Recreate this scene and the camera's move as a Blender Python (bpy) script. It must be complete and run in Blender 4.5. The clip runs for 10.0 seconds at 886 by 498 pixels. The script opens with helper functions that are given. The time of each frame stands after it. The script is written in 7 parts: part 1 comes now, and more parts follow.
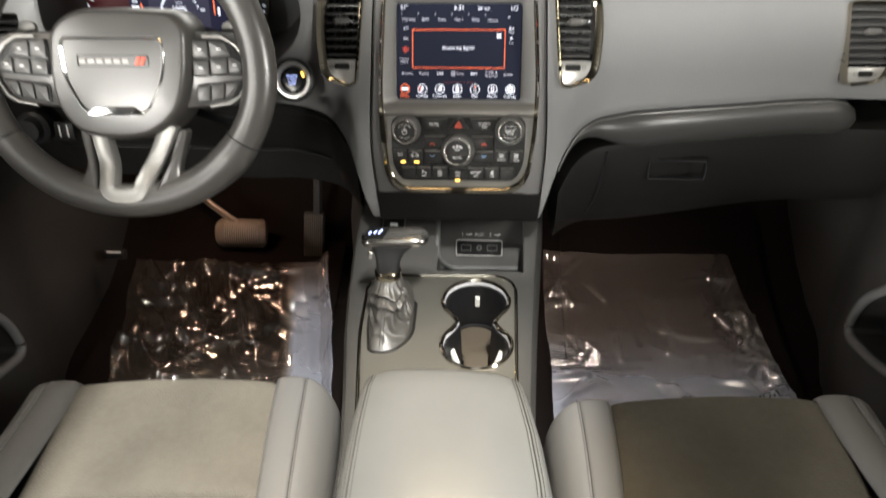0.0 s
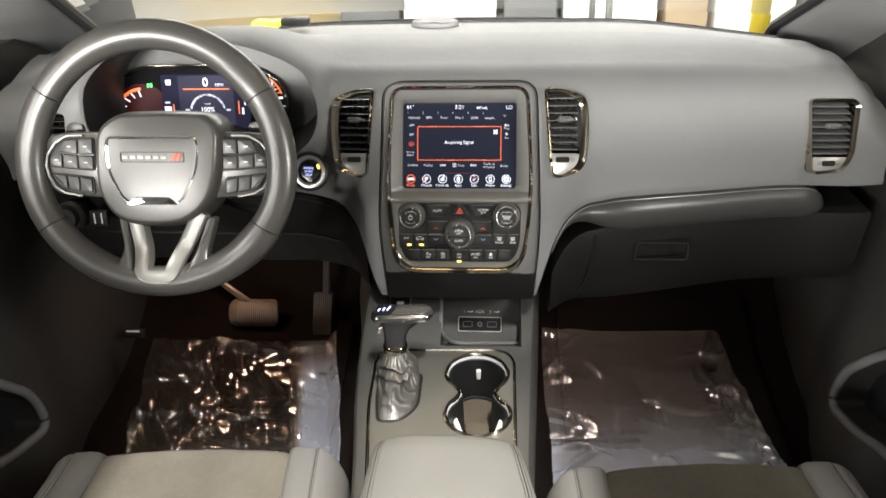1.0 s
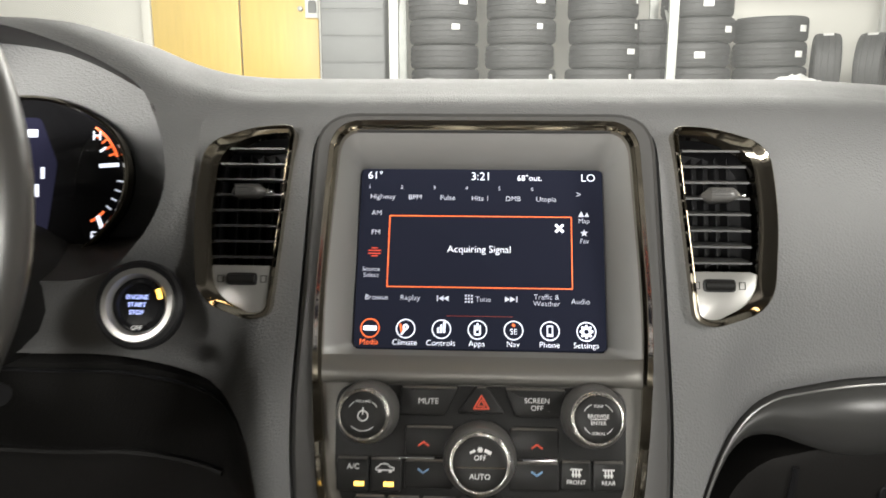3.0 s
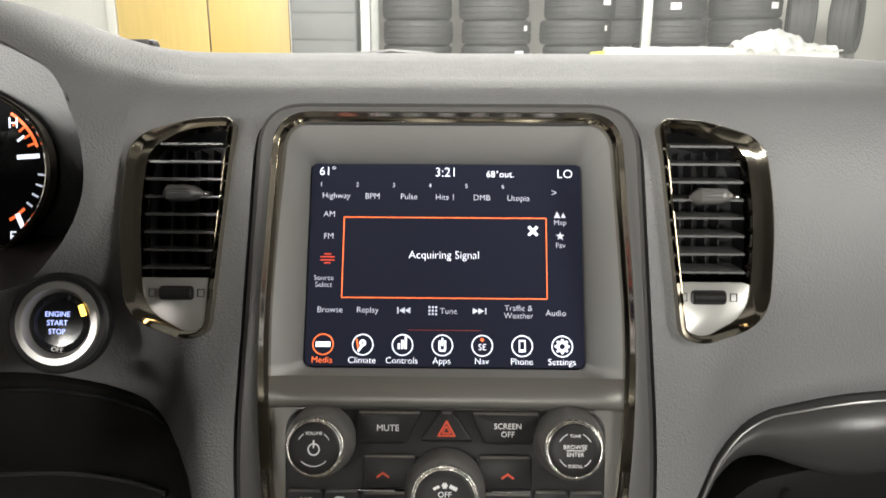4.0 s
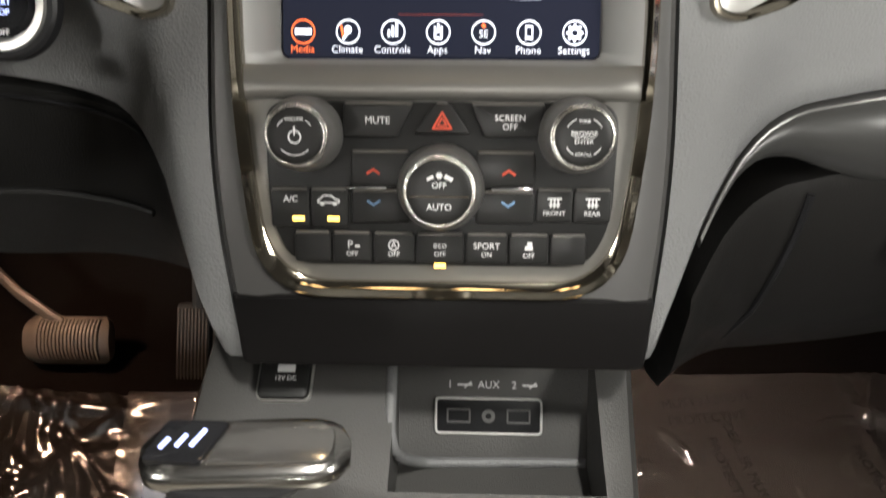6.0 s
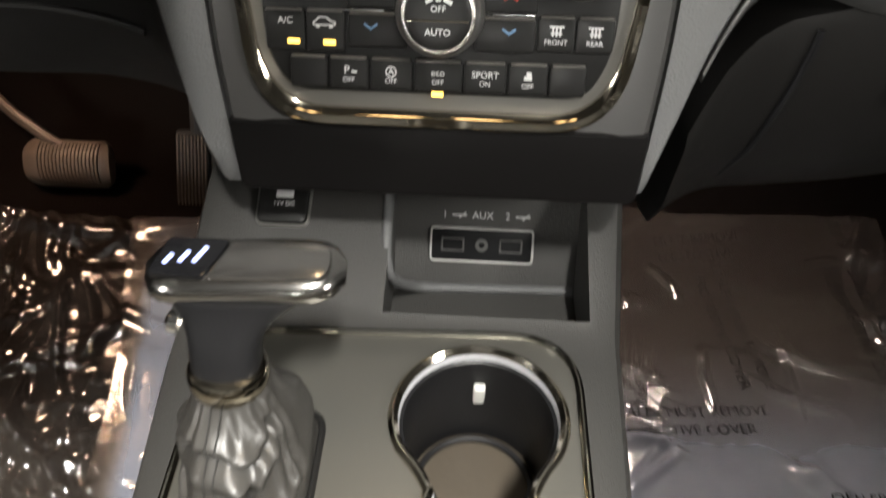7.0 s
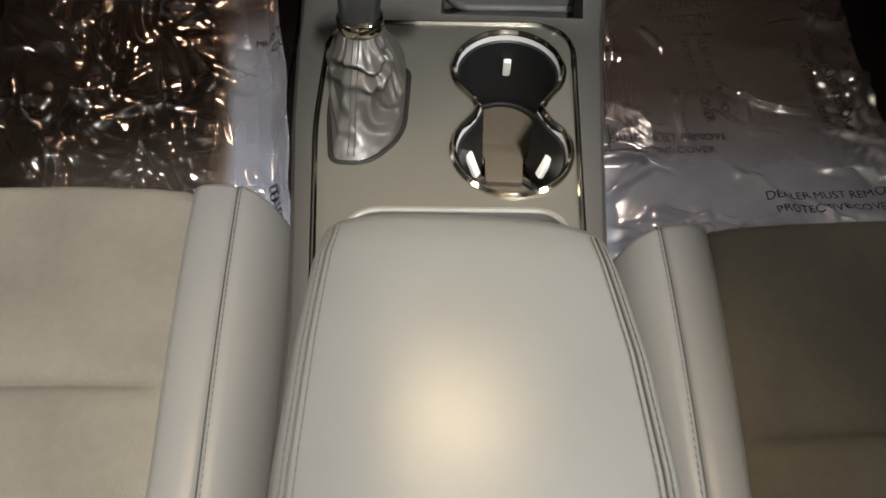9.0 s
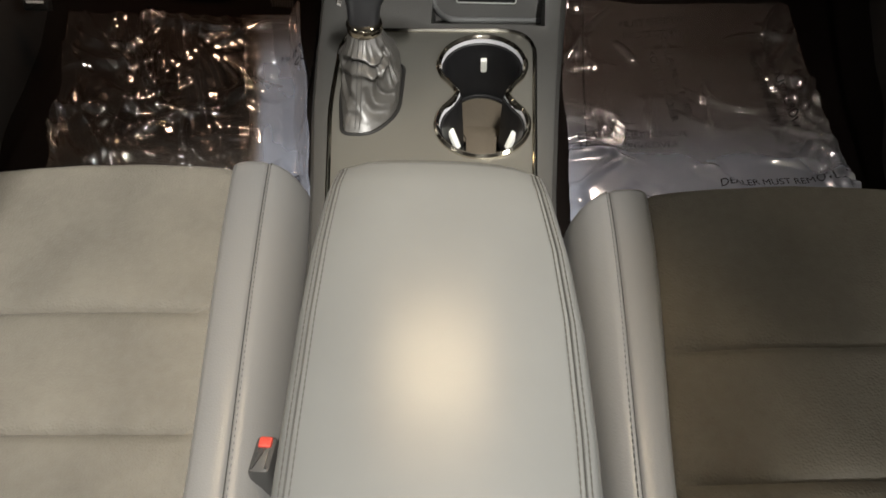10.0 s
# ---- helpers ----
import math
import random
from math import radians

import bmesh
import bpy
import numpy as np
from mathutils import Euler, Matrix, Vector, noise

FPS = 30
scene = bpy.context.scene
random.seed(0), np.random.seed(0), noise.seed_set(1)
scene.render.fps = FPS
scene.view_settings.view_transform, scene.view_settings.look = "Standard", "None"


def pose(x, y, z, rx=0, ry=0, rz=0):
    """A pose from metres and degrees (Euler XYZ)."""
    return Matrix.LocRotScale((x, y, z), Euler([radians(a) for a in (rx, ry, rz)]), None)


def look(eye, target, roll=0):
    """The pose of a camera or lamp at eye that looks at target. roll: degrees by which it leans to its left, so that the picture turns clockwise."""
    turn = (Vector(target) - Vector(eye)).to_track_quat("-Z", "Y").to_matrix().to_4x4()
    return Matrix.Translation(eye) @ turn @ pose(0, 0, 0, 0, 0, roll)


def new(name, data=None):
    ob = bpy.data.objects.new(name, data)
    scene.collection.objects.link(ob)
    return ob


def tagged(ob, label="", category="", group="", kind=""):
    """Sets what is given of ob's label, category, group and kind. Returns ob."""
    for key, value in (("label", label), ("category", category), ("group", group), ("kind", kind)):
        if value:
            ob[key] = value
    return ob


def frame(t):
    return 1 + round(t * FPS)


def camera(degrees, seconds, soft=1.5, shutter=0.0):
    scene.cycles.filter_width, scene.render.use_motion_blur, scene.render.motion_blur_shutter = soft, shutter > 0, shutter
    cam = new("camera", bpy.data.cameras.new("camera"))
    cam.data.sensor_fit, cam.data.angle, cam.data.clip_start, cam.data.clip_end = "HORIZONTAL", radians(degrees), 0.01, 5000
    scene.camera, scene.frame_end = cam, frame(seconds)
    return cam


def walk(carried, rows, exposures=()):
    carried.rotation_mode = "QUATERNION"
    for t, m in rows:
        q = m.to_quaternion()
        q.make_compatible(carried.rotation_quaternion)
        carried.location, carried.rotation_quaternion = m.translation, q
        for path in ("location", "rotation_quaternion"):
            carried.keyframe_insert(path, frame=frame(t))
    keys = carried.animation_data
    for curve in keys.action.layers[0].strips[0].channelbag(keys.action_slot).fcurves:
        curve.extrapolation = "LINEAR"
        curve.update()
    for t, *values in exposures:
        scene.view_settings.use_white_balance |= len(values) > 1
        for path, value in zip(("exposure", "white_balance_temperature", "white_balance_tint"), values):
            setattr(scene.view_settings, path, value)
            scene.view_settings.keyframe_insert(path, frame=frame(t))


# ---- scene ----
from mathutils.bvhtree import BVHTree

cam = camera(61.9, 10.0, 1.6, 0.5)
PATH = [
    (0, (0.05, 0.064, 1.031), (-0.079, 1.707, -0.101), -1.3),
    (0.5, (0.055, 0.0, 1.074), (-0.085, 1.721, 0.066), -1.9),
    (1, (0.055, -0.012, 1.072), (-0.084, 1.746, 0.129), -1.6),
    (1.5, (0.044, 0.067, 0.987), (-0.13, 1.877, 0.156), -2.4),
    (2, (0.003, 0.256, 0.858), (-0.113, 2.16, 0.257), -1.5),
    (2.5, (-0.009, 0.463, 0.821), (-0.099, 2.385, 0.276), 0.1),
    (2.7, (-0.001, 0.508, 0.782), (-0.118, 2.467, 0.399), 0.1),
    (3.8, (0.001, 0.612, 0.802), (-0.023, 2.551, 0.314), 0.3),
    (4, (0.006, 0.614, 0.806), (-0.026, 2.546, 0.288), 0.2),
    (4.5, (0.007, 0.614, 0.796), (-0.036, 2.528, 0.218), -0.1),
    (5, (0.011, 0.622, 0.775), (-0.038, 2.487, 0.053), -0.5),
    (5.5, (0.012, 0.627, 0.748), (-0.038, 2.433, -0.11), -0.6),
    (6.8, (0.02, 0.639, 0.72), (-0.041, 2.177, -0.556), 1.1),
    (7, (0.018, 0.627, 0.729), (-0.031, 2.099, -0.625), 1.4),
    (7.5, (0.011, 0.577, 0.75), (-0.023, 1.908, -0.743), 1.9),
    (8, (-0.007, 0.523, 0.766), (-0.038, 1.755, -0.809), 1.7),
    (8.5, (-0.008, 0.458, 0.774), (-0.051, 1.634, -0.844), 0.6),
    (9, (0.002, 0.384, 0.817), (-0.055, 1.522, -0.826), 0.2),
    (9.5, (0.021, 0.301, 0.864), (-0.065, 1.451, -0.77), -1.0),
    (10, (0.04, 0.237, 0.899), (-0.069, 1.44, -0.695), -1.9),
]
walk(cam, [(t, look(eye, target, roll)) for t, eye, target, roll in PATH], [(0, 0.58), (1.5, 0.58), (2.0, 0.5), (2.5, 0.42), (4.0, 0.34), (5.0, 0.48), (5.5, 0.92), (7.0, 0.50), (8.0, 0.38), (8.5, 0.24), (10, 0.14)])

# ---- world and light ----
world = bpy.data.worlds.new("workshop_air")
scene.world = world
world.use_nodes = True
world.node_tree.nodes["Background"].inputs[0].default_value = (0.75, 0.8, 0.85, 1)
world.node_tree.nodes["Background"].inputs[1].default_value = 0.05


def area_lamp(name, eye, target, sx, sy, watts, colour):
    data = bpy.data.lights.new(name, "AREA")
    data.shape, data.size, data.size_y, data.energy, data.color = "RECTANGLE", sx, sy, watts, colour
    ob = new(name, data)
    ob.matrix_world = look(eye, target)
    return ob


WHITE, WARM = (1.0, 0.975, 0.912), (1.0, 0.77, 0.47)
AMBER = (1.0, 0.90, 0.74)
# front and wall: unseen fill lights, added for the dash top and far wall
area_lamp("front_fill_light", (0.0, 4.4, 2.0), (0.0, 1.2, 0.7), 4.0, 0.6, 60, WHITE)
area_lamp("wall_fill_light", (0.3, 5.4, 2.3), (0.3, 8.8, 0.1), 6.5, 0.5, 210, WHITE)
# unseen side fills beside the car, added to brighten dashboard and bolsters
area_lamp("side_fill_left", (-1.55, -0.15, 1.06), (0.2, 1.0, 0.7), 0.3, 0.9, 19, WHITE)
area_lamp("side_fill_right", (1.45, -0.15, 1.18), (0.0, 1.0, 0.7), 0.3, 0.9, 33, WHITE)
area_lamp("seat_fill_left", (-0.80, 0.50, 1.7), (-0.6, 0.50, 0.3), 0.02, 0.7, 10, AMBER)
area_lamp("seat_fill_right", (0.792, 0.55, 1.7), (0.6, 0.55, 0.3), 0.02, 0.6, 9, AMBER)
# unseen low fill from behind, added to brighten the dashboard's face
area_lamp("rear_fill_light", (-1.35, -3.3, 1.24), (0.1, 1.0, 0.75), 2.4, 0.34, 500, WHITE)
area_lamp("ceiling_tube_above", (0.47, -0.55, 3.40), (0.47, -0.55, 0.0), 0.12, 0.9, 240, WHITE)


def spot_lamp(name, eye, target, degrees, watts, colour):
    data = bpy.data.lights.new(name, "SPOT")
    data.spot_size, data.spot_blend, data.energy, data.color, data.shadow_soft_size = radians(degrees), 0.7, watts, colour, 0.035
    ob = new(name, data)
    ob.matrix_world = look(eye, target)
    return ob


spot_lamp("map_lamp_left", (-0.078, 0.815, 1.186), (-0.06, 0.50, 0.45), 54, 7.0, WARM)
spot_lamp("map_lamp_right", (0.022, 0.815, 1.186), (0.02, 0.56, 0.45), 44, 7.0, WARM)
area_lamp("footwell_lamp_left", (-0.55, 1.290, 0.420), (-0.52, 1.28, 0.0), 0.05, 0.04, 0.40, (1.0, 0.62, 0.40))
area_lamp("footwell_lamp_right", (0.25, 1.20, 0.362), (0.33, 1.24, 0.0), 0.05, 0.04, 0.42, (1.0, 0.80, 0.68))


# ---- materials ----
def material(name, colour, rough=0.5, metal=0.0, grain=0.0, depth=0.0, wear=0.12, wear_size=6.0, coat=0.0, sheen=0.0, voronoi=True, emit=0.0, stretch=(1, 1, 1), spec=0.5):
    """A surface with a fine grain (size in 1/m), relief depth and slow wear."""
    m = bpy.data.materials.new(name)
    m.use_nodes = True
    nodes, links = m.node_tree.nodes, m.node_tree.links
    b = nodes["Principled BSDF"]
    b.inputs["Base Color"].default_value = (*colour, 1)
    b.inputs["Roughness"].default_value = rough
    b.inputs["Metallic"].default_value = metal
    b.inputs["Coat Weight"].default_value = coat
    b.inputs["Sheen Weight"].default_value = sheen
    b.inputs["Specular IOR Level"].default_value = spec
    if emit:
        b.inputs["Emission Color"].default_value = (*colour, 1)
        b.inputs["Emission Strength"].default_value = emit
        return m
    co = nodes.new("ShaderNodeTexCoord")
    mp = nodes.new("ShaderNodeMapping")
    mp.inputs["Scale"].default_value = stretch
    links.new(co.outputs["Object"], mp.inputs["Vector"])
    if wear:
        big = nodes.new("ShaderNodeTexNoise")
        big.inputs["Scale"].default_value = wear_size
        big.inputs["Detail"].default_value = 6
        links.new(mp.outputs[0], big.inputs["Vector"])
        ramp = nodes.new("ShaderNodeMapRange")
        ramp.inputs["To Min"].default_value = 1 - wear
        ramp.inputs["To Max"].default_value = 1 + wear
        links.new(big.outputs["Fac"], ramp.inputs["Value"])
        mul = nodes.new("ShaderNodeVectorMath")
        mul.operation = "SCALE"
        mul.inputs[0].default_value = colour
        links.new(ramp.outputs[0], mul.inputs["Scale"])
        links.new(mul.outputs[0], b.inputs["Base Color"])
        ro = nodes.new("ShaderNodeMapRange")
        ro.inputs["To Min"].default_value = max(0.02, rough * (1 - wear))
        ro.inputs["To Max"].default_value = min(1, rough * (1 + wear))
        small = nodes.new("ShaderNodeTexNoise")
        small.inputs["Scale"].default_value = wear_size * 9
        small.inputs["Detail"].default_value = 4
        links.new(mp.outputs[0], small.inputs["Vector"])
        links.new(small.outputs["Fac"], ro.inputs["Value"])
        links.new(ro.outputs[0], b.inputs["Roughness"])
    if grain:
        g = nodes.new("ShaderNodeTexVoronoi" if voronoi else "ShaderNodeTexNoise")
        g.inputs["Scale"].default_value = grain
        links.new(mp.outputs[0], g.inputs["Vector"])
        bump = nodes.new("ShaderNodeBump")
        bump.inputs["Strength"].default_value = min(1, depth)
        bump.inputs["Distance"].default_value = 0.0006
        links.new(g.outputs[0], bump.inputs["Height"])
        links.new(bump.outputs[0], b.inputs["Normal"])
    return m


VINYL = material("grained_grey_vinyl", (0.108, 0.109, 0.110), 0.52, grain=620, depth=0.6)
TRIM = material("dark_door_vinyl", (0.023, 0.022, 0.021), 0.46, grain=800, depth=0.3)
DARK = material("dark_soft_plastic", (0.0098, 0.0096, 0.0094), 0.55, grain=800, depth=0.3, spec=0.2)
BLACK = material("black_plastic", (0.011, 0.011, 0.012), 0.4, grain=500, depth=0.1, spec=0.25)
PIANO = material("gloss_black", (0.008, 0.008, 0.009), 0.12, coat=0.1, wear=0.05, spec=0.25)
RIM_SATIN = material("satin_control_rim", (0.150, 0.145, 0.134), 0.42, metal=0.45, wear=0.06)
BEZEL = material("satin_grey_paint", (0.042, 0.041, 0.040), 0.42, metal=0.0, wear=0.06)
SLOPE = material("satin_screen_surround", (0.19, 0.188, 0.183), 0.48, metal=0.2, wear=0.05)
KNOB = material("satin_knob_grey", (0.085, 0.083, 0.080), 0.34, wear=0.08)
SURROUND = material("satin_silver_paint", (0.17, 0.17, 0.166), 0.34, metal=0.5, wear=0.06)
CHROME = material("smoked_chrome", (0.41, 0.37, 0.30), 0.09, metal=1.0, wear=0.1)
FRAME_METAL = material("pale_satin_chrome", (0.44, 0.42, 0.37), 0.13, metal=1.0, wear=0.1)
BRIGHT = material("bright_chrome", (0.88, 0.88, 0.88), 0.10, metal=1.0, wear=0.06)
LEATHER = material("grey_leather", (0.155, 0.152, 0.148), 0.34, grain=650, depth=0.25, wear=0.04)
ARM_LEATHER = material("smooth_armrest_leather", (0.122, 0.124, 0.121), 0.33, wear=0.12, wear_size=14, grain=1400, depth=0.05)
WHEEL_SKIN = material("wheel_leather", (0.038, 0.036, 0.034), 0.32, grain=1100, depth=0.06, spec=0.6)
SUEDE = material("perforated_suede", (0.114, 0.103, 0.084), 0.92, grain=420, depth=1.0, sheen=0.03, wear=0.42, wear_size=11)
CARPET = material("charcoal_carpet", (0.0080, 0.0062, 0.0055), 0.95, grain=500, depth=1.0, voronoi=False, spec=0.06)
CONSOLE_SKIN = material("dark_grained_console", (0.041, 0.040, 0.038), 0.50, grain=900, depth=0.35)
# unseen roof lining, kept near black to cut bounced light
HEAD = material("headliner_cloth", (0.035, 0.034, 0.033), 0.95, grain=600, depth=0.4, voronoi=False)
STITCH = material("dark_grey_thread", (0.026, 0.025, 0.024), 0.8, wear=0.05)
THREAD = material("grey_thread", (0.070, 0.066, 0.060), 0.8, wear=0.05)
RUBBER = material("black_rubber", (0.018, 0.018, 0.018), 0.7, grain=300, depth=0.2)
PEDAL = material("worn_pedal_rubber", (0.125, 0.098, 0.078), 0.42, grain=200, depth=0.2)


# ---- shape helpers ----
def finish(bm, name, mat, smooth=40):
    bmesh.ops.recalc_face_normals(bm, faces=bm.faces)
    me = bpy.data.meshes.new(name)
    bm.to_mesh(me)
    bm.free()
    if smooth:
        me.shade_smooth()
        me.set_sharp_from_angle(angle=radians(smooth))
    me.materials.append(mat)
    return me


def part(name, bm, mat, parent=None, label="", smooth=40):
    """One mesh object, under a thing or a part."""
    ob = new(name, finish(bm, name, mat, smooth))
    ob.parent = parent
    if parent is not None:
        ob.matrix_parent_inverse = parent.matrix_basis.inverted()
    return tagged(ob, label)


def thing(name, label, category, group="", kind="", at=(0, 0, 0)):
    ob = new(name)
    ob.empty_display_size = 0.05
    ob.location = at
    return tagged(ob, label, category, group, kind)


def smooth(a, b, x):
    t = min(1, max(0, (x - a) / (b - a)))
    return t * t * (3 - 2 * t)


def lerp_table(rows, x):
    if x <= rows[0][0]:
        return rows[0][1]
    for (a, p), (b, q) in zip(rows, rows[1:]):
        if x <= b:
            return p + (q - p) * (x - a) / (b - a)
    return rows[-1][1]


def skin(bm, rows, closed=False, caps=False):
    """A sheet through rows of points; closed: each row is a ring."""
    vs = [[bm.verts.new(p) for p in row] for row in rows]
    for a, b in zip(vs, vs[1:]):
        n = len(a)
        for i in range(n if closed else n - 1):
            j = (i + 1) % n
            bm.faces.new((a[i], a[j], b[j], b[i]))
    if caps:
        bm.faces.new(vs[0][::-1])
        bm.faces.new(vs[-1])
    return vs


def rounded(points, r, n=6):
    """A closed outline with its corners rounded; r: one radius or one a corner."""
    out, k = [], len(points)
    rs = r if isinstance(r, (list, tuple)) else [r] * k
    for i in range(k):
        p, a, b = Vector(points[i]), Vector(points[i - 1]), Vector(points[(i + 1) % k])
        u, v = (a - p), (b - p)
        rr = min(rs[i], u.length * 0.49, v.length * 0.49)
        s, e = p + u.normalized() * rr, p + v.normalized() * rr
        for q in range(n + 1):
            t = q / n
            out.append(tuple(s * (1 - t) ** 2 + p * 2 * t * (1 - t) + e * t * t))
    return out


def inset(points, d):
    """The outline moved inwards by d."""
    k, out = len(points), []
    area = sum(points[i - 1][0] * points[i][1] - points[i][0] * points[i - 1][1] for i in range(k))
    sign = 1 if area > 0 else -1
    for i in range(k):
        a, b = Vector(points[i - 1]), Vector(points[(i + 1) % k])
        t = (b - a)
        t = t.normalized() if t.length else Vector((1, 0))
        out.append((points[i][0] - t.y * d * sign, points[i][1] + t.x * d * sign))
    return out


def plate(bm, outline, m, lo, hi, edge=0.001):
    """A slab of that outline in the plane of m, from lo to hi, with eased upper edges."""
    rows = [[m @ Vector((x, y, lo)) for x, y in outline], [m @ Vector((x, y, hi - edge)) for x, y in outline]]
    rows.append([m @ Vector((x, y, hi - edge * 0.3)) for x, y in inset(outline, edge * 0.3)])
    rows.append([m @ Vector((x, y, hi)) for x, y in inset(outline, edge)])
    skin(bm, rows, closed=True, caps=True)


def hoop(bm, outline, m, wide, lo, hi, edge=0.0012):
    """A flat ring: the outline outside, wide across, with eased edges."""
    rows = [[m @ Vector((x, y, lo)) for x, y in outline], [m @ Vector((x, y, hi - edge)) for x, y in outline],
            [m @ Vector((x, y, hi)) for x, y in inset(outline, edge)], [m @ Vector((x, y, hi)) for x, y in inset(outline, wide - edge)],
            [m @ Vector((x, y, hi - edge)) for x, y in inset(outline, wide)], [m @ Vector((x, y, lo)) for x, y in inset(outline, wide)]]
    vs = skin(bm, rows, closed=True)
    for i in range(len(outline)):
        j = (i + 1) % len(outline)
        bm.faces.new((vs[0][i], vs[0][j], vs[-1][j], vs[-1][i]))


def sweep(bm, path, r, n=8, closed=False, flat=1.0):
    """A round or flattened bar along a path; r: one radius or one a point."""
    path = [Vector(p) for p in path]
    k, rows = len(path), []
    ref = Vector((0, 0, 1))
    for i in range(k):
        a = path[i - 1] if closed or i else path[i]
        b = path[(i + 1) % k] if closed or i < k - 1 else path[i]
        t = (b - a).normalized()
        side = t.cross(ref)
        if side.length < 0.05:
            side = t.cross(Vector((0, 1, 0)))
        side.normalize()
        up = side.cross(t)
        rr = r[i] if isinstance(r, (list, tuple)) else r
        rows.append([path[i] + side * math.cos(2 * math.pi * q / n) * rr + up * math.sin(2 * math.pi * q / n) * rr * flat for q in range(n)])
    if closed:
        rows.append(rows[0])
        skin(bm, rows[:-1], closed=True)
        bm.verts.ensure_lookup_table()
        total = len(bm.verts)
        first, last = total - k * n, total - n
        for q in range(n):
            j = (q + 1) % n
            bm.faces.new((bm.verts[last + q], bm.verts[last + j], bm.verts[first + j], bm.verts[first + q]))
    else:
        skin(bm, rows, closed=True, caps=True)


def lathe(bm, profile, m, n=32, caps=True):
    """A turned body: profile of (radius, height) about m's z."""
    skin(bm, [[m @ Vector((r * math.cos(2 * math.pi * q / n), r * math.sin(2 * math.pi * q / n), h)) for q in range(n)] for r, h in profile], closed=True, caps=caps)


def block(bm, m, sx, sy, sz, edge=0.003):
    """A box on m's origin, sx by sy by sz, z from 0 up, with eased edges."""
    o = rounded([(-sx / 2, -sy / 2), (sx / 2, -sy / 2), (sx / 2, sy / 2), (-sx / 2, sy / 2)], edge, 3)
    plate(bm, o, m, 0, sz, min(edge, sz * 0.4))


def lettering(name, text, size, mat, parent, m, align="CENTER", extrude=0.0002, thin=0.0):
    cu = bpy.data.curves.new(name, "FONT")
    cu.body, cu.size, cu.align_x, cu.align_y, cu.extrude, cu.resolution_u = text, size, align, "CENTER", extrude, 3
    cu.offset = -thin * size
    tmp = bpy.data.objects.new(name, cu)
    me = bpy.data.meshes.new_from_object(tmp)
    bpy.data.objects.remove(tmp)
    me.transform(m)
    me.materials.clear()
    me.materials.append(mat)
    ob = new(name, me)
    ob.parent = parent
    if parent is not None:
        ob.matrix_parent_inverse = parent.matrix_basis.inverted()
    return ob


def carve(ob, cutters):
    """Cut the cutters' solids out of ob's mesh."""
    for bm in cutters:
        bmesh.ops.recalc_face_normals(bm, faces=bm.faces)
        me = bpy.data.meshes.new("cutter")
        bm.to_mesh(me)
        bm.free()
        cut = new("cutter", me)
        mod = ob.modifiers.new("cut", "BOOLEAN")
        mod.operation, mod.object, mod.solver = "DIFFERENCE", cut, "EXACT"
        bpy.context.view_layer.update()
        done = bpy.data.meshes.new_from_object(ob.evaluated_get(bpy.context.evaluated_depsgraph_get()))
        ob.modifiers.clear()
        old = ob.data
        ob.data = done
        bpy.data.meshes.remove(old)
        bpy.data.objects.remove(cut)
    ob.data.shade_smooth()
    ob.data.set_sharp_from_angle(angle=radians(35))


# the plane of the dashboard's middle: x right, y up along it, z out towards the seats
LEAN_BACK = 18.5
FACE = Matrix(((1, 0, 0, 0), (0, math.sin(radians(LEAN_BACK)), -math.cos(radians(LEAN_BACK)), 1.012), (0, math.cos(radians(LEAN_BACK)), math.sin(radians(LEAN_BACK)), 0.62), (0, 0, 0, 1)))
GLASS_LEAN = 25.0
GLASS = Matrix(((1, 0, 0, 0), (0, math.sin(radians(GLASS_LEAN)), -math.cos(radians(GLASS_LEAN)), 1.03), (0, math.cos(radians(GLASS_LEAN)), math.sin(radians(GLASS_LEAN)), 0.62), (0, 0, 0, 1)))

# ---- the workshop round the car ----
WALL_PAINT = material("off_white_wall_paint", (0.72, 0.71, 0.66), 0.8, wear=0.06, wear_size=2)
CONCRETE = material("sealed_concrete", (0.62, 0.61, 0.58), 0.45, wear=0.12, wear_size=1.5, grain=80, depth=0.3, voronoi=False)
GROUND = -0.55
# unseen side and back walls and ceiling, darkened to cut bounced light
LOW_BOUNCE = material("low_bounce_wall", (0.22, 0.22, 0.21), 0.8, wear=0.08, wear_size=2)
LOW_BOUNCE_ROOF = material("low_bounce_roof", (0.06, 0.06, 0.062), 0.7, wear=0.1, wear_size=2)


def slab(name, lo, hi, mat, kind="structure", label=""):
    bm = bmesh.new()
    m = pose((lo[0] + hi[0]) / 2, (lo[1] + hi[1]) / 2, lo[2])
    block(bm, m, hi[0] - lo[0], hi[1] - lo[1], hi[2] - lo[2], 0.002)
    return tagged(part(name, bm, mat), label, "", "", kind)


slab("floor", (-7, -5, GROUND - 0.1), (8, 9, GROUND), CONCRETE, label="grey sealed concrete workshop floor")
slab("wall_north", (-7, 8.9, GROUND), (8, 9.05, 3.6), WALL_PAINT, label="off-white painted workshop wall")
slab("wall_west", (-7.15, -5, GROUND), (-7, 9.05, 3.6), LOW_BOUNCE, label="unseen workshop wall, darkened to cut bounced light")
slab("wall_east", (8, -5, GROUND), (8.15, 9.05, 3.6), LOW_BOUNCE, label="unseen workshop wall, darkened to cut bounced light")
slab("wall_south", (-7, -5.15, GROUND), (8, -5, 3.6), LOW_BOUNCE, label="unseen workshop wall, darkened to cut bounced light")
